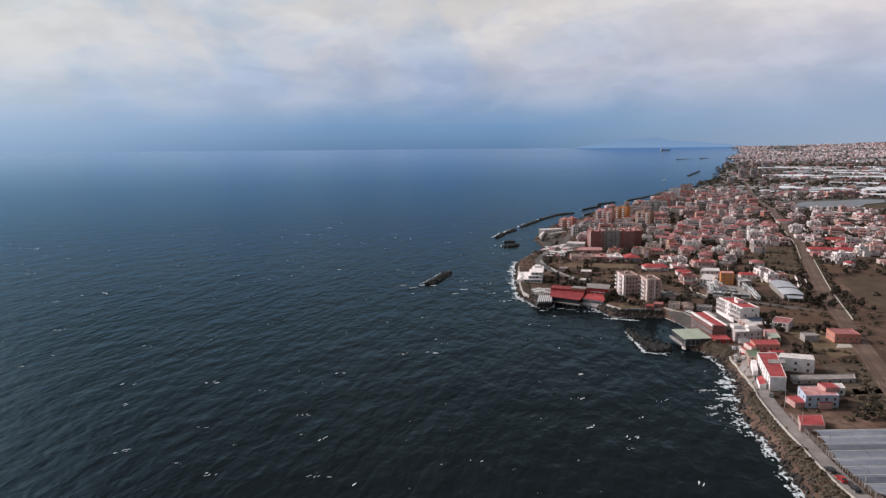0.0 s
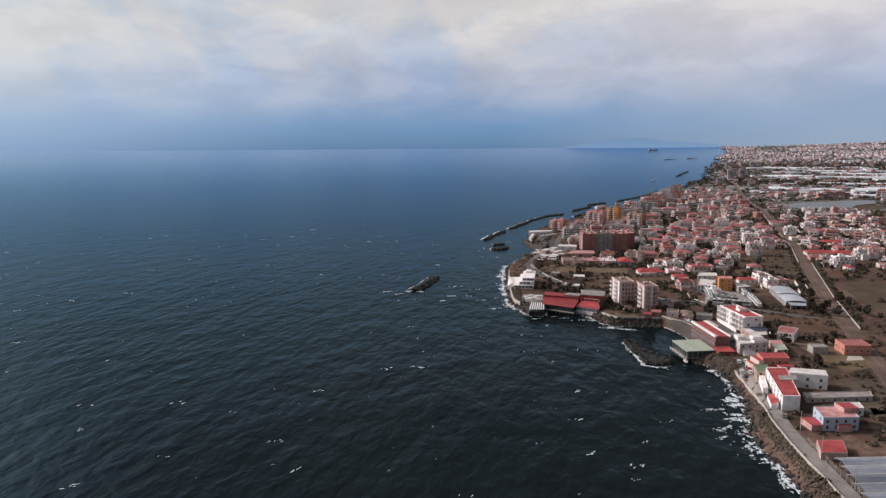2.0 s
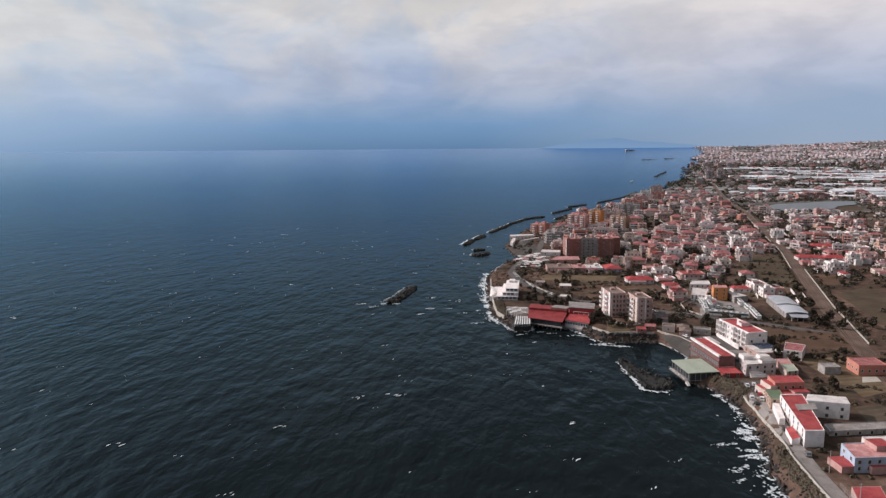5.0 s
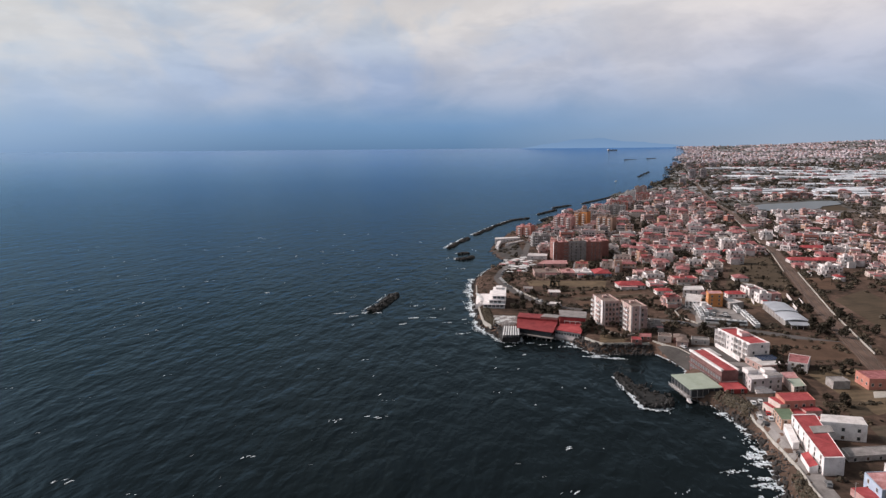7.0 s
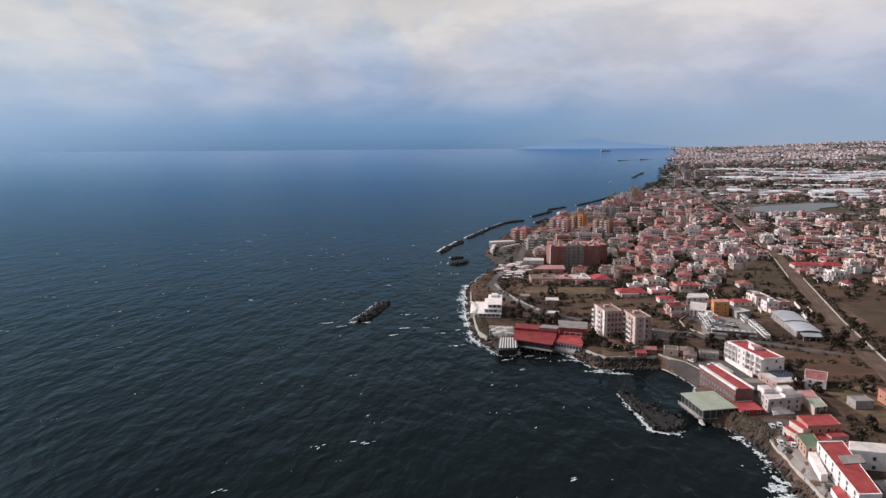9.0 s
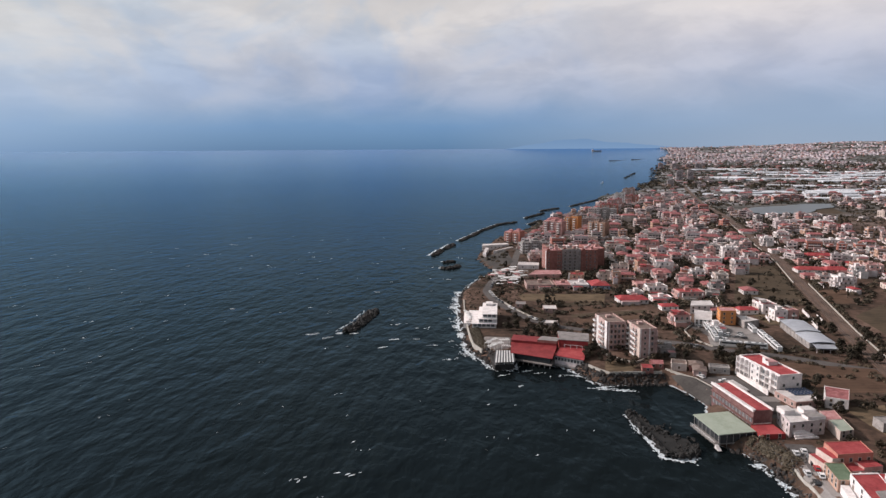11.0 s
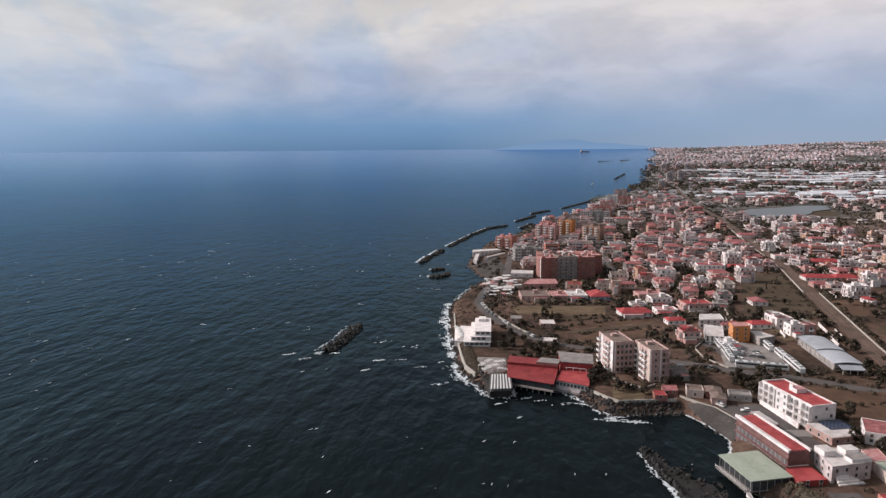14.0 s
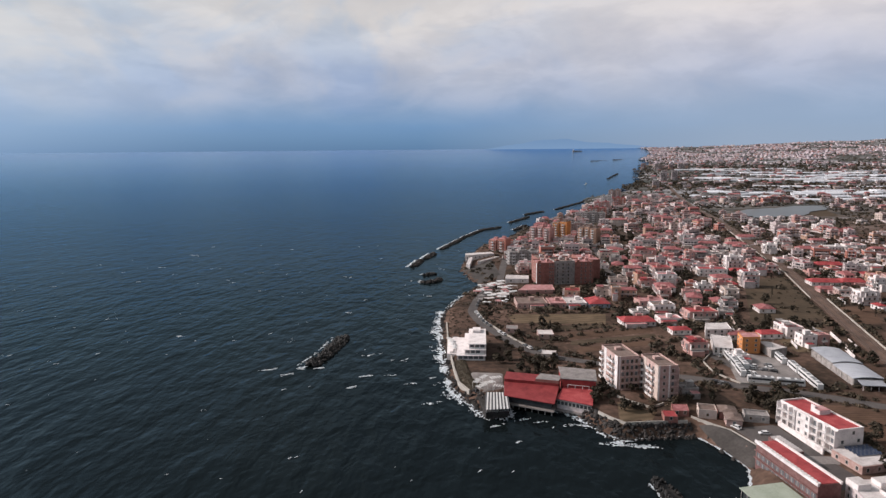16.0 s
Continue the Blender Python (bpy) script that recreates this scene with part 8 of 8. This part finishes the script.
    tagged(new("scrub", b.mesh("scrub", [LEAF, LEAF_DRY, TUFT])), "dark olive bushes, hedges and orchard trees", "bushes", "", "stuff")


scrub()


# ---- vehicles ----
def car(paint, label):
    root = new("car")
    tagged(root, label, "car", "parked cars")
    b = Build()
    prof = [(-2.05, 0.35), (2.05, 0.35), (2.05, 0.75), (1.1, 0.92), (0.55, 1.42), (-1.15, 1.45), (-1.95, 0.95), (-2.05, 0.7)]
    lo = [(-0.82, x, z) for x, z in prof]
    hi = [(0.82, x, z) for x, z in prof]
    b.prism(lo, hi)
    part("body", b, PAINT[paint], root)
    b = Build()
    glass = [(1.02, 0.96), (0.56, 1.36), (-1.1, 1.38), (-1.75, 0.98)]
    b.prism([(-0.835, x, z) for x, z in glass], [(0.835, x, z) for x, z in glass])
    b.quad((-0.7, 1.09, 0.96), (0.7, 1.09, 0.96), (0.7, 0.6, 1.4), (-0.7, 0.6, 1.4))
    b.quad((0.7, -1.9, 1.0), (-0.7, -1.9, 1.0), (-0.7, -1.22, 1.43), (0.7, -1.22, 1.43))
    part("glazing", b, GLASS, root)
    wheel = Build()
    wheel.bar((-0.1, 0, 0), (0.1, 0, 0), 0.32, 0, 10)
    me = wheel.mesh("wheel", [TYRE])
    hub = Build()
    hub.bar((-0.11, 0, 0), (0.11, 0, 0), 0.19, 0, 8)
    rim = hub.mesh("rim", [FRAME])
    for x in (-0.78, 0.78):
        for y in (-1.3, 1.3):
            part("rim", rim, [], part("wheel", me, [], root, at=Matrix.Translation((x, y, 0.32))))
    return root


def coach():
    root = new("coach")
    tagged(root, "white touring coach parked in the yard", "coach", "coaches in the yard")
    b = Build()
    prof = [(-5.9, 0.4), (5.9, 0.4), (6.0, 1.6), (5.7, 3.2), (5.3, 3.35), (-5.8, 3.35), (-6.0, 3.1)]
    b.prism([(-1.25, x, z) for x, z in prof], [(1.25, x, z) for x, z in prof])
    part("body", b, PAINT["white"], root)
    b = Build()
    b.box(-1.27, 1.27, -5.6, 5.2, 1.7, 2.7)
    b.quad((-1.1, 6.0, 1.5), (1.1, 6.0, 1.5), (1.1, 5.78, 2.95), (-1.1, 5.78, 2.95))
    part("window_band", b, GLASS, root)
    for y in (-3.5, 0.5, 3.2):
        b = Build()
        b.box(-0.8, 0.8, y - 0.8, y + 0.8, 3.35, 3.6)
        part("roof_unit", b, PAINT["grey"], root)
    wheel = Build()
    wheel.bar((-0.15, 0, 0), (0.15, 0, 0), 0.48, 0, 12)
    me = wheel.mesh("wheel", [TYRE])
    hub = Build()
    hub.bar((-0.17, 0, 0), (0.17, 0, 0), 0.26, 0, 8)
    rim = hub.mesh("rim", [FRAME])
    for x in (-1.12, 1.12):
        for y in (-3.4, 3.9):
            part("rim", rim, [], part("wheel", me, [], root, at=Matrix.Translation((x, y, 0.48))))
    return root


COACH = coach()
COACH.matrix_basis = pose(220, 492, gz(220, 492) + 0.14, 0, 0, -18)
for x, y, a in ((223.6, 490.6, -18), (216.8, 481, -18), (220.4, 480, -18), (212.8, 470.5, -20), (242.5, 470.5, -17), (239.4, 458.6, -17), (236, 447.6, -17), (214.4, 456.6, -115), (226, 451.0, -115), (244.5, 484, -17)):
    copy_thing(COACH, pose(x, y, gz(x, y) + 0.14, 0, 0, a))
CARS = {k: car(k, f"{k} hatchback parked beside the road") for k in PAINT}
PARK = [("black", 134.8, 196.5, 5), ("red", 134.6, 190.5, 2), ("black", 135.2, 184.5, 0), ("white", 164.6, 330.5, -20), ("white", 159.6, 317.6, -20), ("black", 158.2, 311, -20),
        ("black", 156.6, 291.5, -20), ("black", 153.4, 283, -20), ("grey", 149.4, 262.5, -25), ("white", 222.2, 475.3, 60), ("grey", 226.7, 471.9, 60), ("white", 225, 478, 60),
        ("black", 230, 469, 40), ("white", 231, 474, 50), ("grey", 233, 478, 30), ("white", 217, 470, 20), ("grey", 215, 466, 20), ("black", 213, 463, 20), ("white", 180, 405, 80), ("white", 172.5, 412, 20)]
for k, (c, x, y, a) in enumerate(PARK):
    m = pose(x, y, gz(x, y) + 0.14, 0, 0, a)
    if c in CARS and not CARS[c].get("placed"):
        CARS[c].matrix_basis = m
        CARS[c]["placed"] = 1
    else:
        copy_thing(CARS[c], m)
r = random.Random(2)
for _ in range(32):
    line = r.choice((MAIN_ROAD, TOWN_STREET, TOWN_STREET))
    k = r.randrange(len(line) - 3)
    (ax, ay), (bx, by) = line[k], line[k + 1]
    t = r.random()
    d = Vector((bx - ax, by - ay)).normalized()
    x, y = ax + (bx - ax) * t + d.y * 2.2, ay + (by - ay) * t - d.x * 2.2
    copy_thing(CARS[r.choice(list(PAINT))], pose(x, y, gz(x, y) + 0.1, 0, 0, math.degrees(math.atan2(-d.x, d.y))))
for p, q in zip(shifted(CAPE_ROAD, 2.2, 3, 9), shifted(CAPE_ROAD, 2.2, 4, 10)):
    n = int((q - p).length / 6.0)
    for k in range(n):
        c = p.lerp(q, (k + r.uniform(0.3, 0.6)) / n)
        if r.random() < 0.75:
            copy_thing(CARS[r.choice(("white", "white", "grey", "grey", "black"))], pose(c.x, c.y, gz(c.x, c.y) + 0.11, 0, 0, math.degrees(math.atan2(-(q - p).x, (q - p).y))))
for k in range(14):
    x, y = r.uniform(118, 150), r.uniform(632, 706)
    if not taken(x, y, 1) and float(coast_distance(np.array([x]), np.array([y]))[0]) > 8:
        copy_thing(UMBRELLA, pose(x, y, gz(x, y), 0, 0, r.uniform(0, 90)) @ Matrix.Scale(r.uniform(0.9, 1.3), 4))


# ---- boats and poles ----
def boat():
    root = thing("motor_boat", 742, 2050, float(swell_up(742, 2050)), 60, "small white motor boat under way", "boat")
    b = Build()
    ring = [(-6, -1.7), (3, -1.8), (7.5, 0), (3, 1.8), (-6, 1.7)]
    b.prism([(x * 0.85, y * 0.7, -0.5) for x, y in ring], [(x, y, 1.4) for x, y in ring])
    part("hull", b, PAINT["white"], root)
    b = Build()
    b.box(-3.0, 2.0, -1.2, 1.2, 1.4, 3.2)
    part("cabin", b, PAINT["white"], root)
    wake = Build()
    for k in range(10):
        u = -6.5 - 3.0 * k
        wake.quad((u, -1.4 - 0.1 * k, 0.25), (u, 1.4 + 0.1 * k, 0.25), (u - 2.7, 1.1 + 0.1 * k, 0.25), (u - 2.7, -1.1 - 0.1 * k, 0.25))
    part("wake", wake, FOAM, root, "white foaming wake")


def ship():
    z = float(swell_up(1560, 4330))
    root = thing("cargo_ship", 1560, 4330, z, 5, "long dark cargo ship on the horizon", "ship")
    b = Build()
    ring = [(-34, -5), (26, -5), (34, 0), (26, 5), (-34, 5)]
    b.prism([(x, y, -2) for x, y in ring], [(x, y, 4) for x, y in ring])
    part("hull", b, WALL["grey"], root)
    b = Build()
    b.box(-31, -24, -4, 4, 4, 10)
    part("bridge", b, WALL["chalk"], root)


def pole(x, y, h):
    root = thing("utility_pole", x, y, gz(x, y), 0, "tall thin grey utility pole by the road", "pole", "utility poles")
    b = Build()
    b.prism([(0.16 * math.cos(a * 1.0472), 0.16 * math.sin(a * 1.0472), -0.5) for a in range(6)], [(0.09 * math.cos(a * 1.0472), 0.09 * math.sin(a * 1.0472), h) for a in range(6)])
    part("shaft", b, WALL["grey"], root)
    b = Build()
    b.bar((-0.8, 0, h - 0.4), (0.8, 0, h - 0.4), 0.05)
    part("crossarm", b, WALL["grey"], root)


boat()
ship()
for x, y, h in ((139.4, 186, 8), (140.6, 207, 8), (143.6, 229, 8), (148.5, 250, 8), (247.5, 495, 11), (206, 452, 9), (176, 474, 9)):
    pole(x, y, h)


def canopy(x, y, rot, w, d, h, mat, label):
    root = thing("terrace_canopy", x, y, gz(x, y), rot, label, "canopy", "canopies by the cove")
    b = Build()
    b.prism([(-w / 2, -d / 2, h), (w / 2, -d / 2, h), (w / 2, d / 2, h + 0.3), (-w / 2, d / 2, h + 0.3)], [(-w / 2, -d / 2, h + 0.1), (w / 2, -d / 2, h + 0.1), (w / 2, d / 2, h + 0.4), (-w / 2, d / 2, h + 0.4)])
    part("sheet", b, mat, root)
    for u in (-1, 1):
        for v in (-1, 1):
            b = Build()
            b.bar((u * (w / 2 - 0.15), v * (d / 2 - 0.15), -0.4), (u * (w / 2 - 0.15), v * (d / 2 - 0.15), h + 0.15 + 0.15 * v), 0.06)
            part("post", b, RAILING, root)


def canopies():
    r = random.Random(31)
    made = 0
    while made < 44:
        x, y = r.uniform(116, 172), r.uniform(632, 722)
        if not in_quad(x, y, [(112, 622), (138, 640), (170, 690), (126, 722)]) or float(coast_distance(np.array([x]), np.array([y]))[0]) < 8 or taken(x, y, 1.0):
            continue
        mat, word = r.choice(((AWNING, "white"), (AWNING, "white"), (ROOF["whiteroof"], "pale"), (ROOF["greyroof"], "grey"), (ROOF["pinkroof"], "pink")))
        canopy(x, y, r.uniform(-30, 30), r.uniform(3, 8), r.uniform(2.5, 4.5), r.uniform(2.3, 3.4), mat, f"{word} sheet canopy on thin posts by the cove")
        made += 1


canopies()


for k, (x, y) in enumerate(((169.6, 331.6), (168.2, 327.0), (166.2, 322.4), (164.6, 318.0), (162.6, 313.0))):
    copy_thing(CARS[list(PAINT)[k % len(PAINT)]], pose(x - 1.2, y, gz(x - 1.2, y) + 0.1, 0, 0, -24))
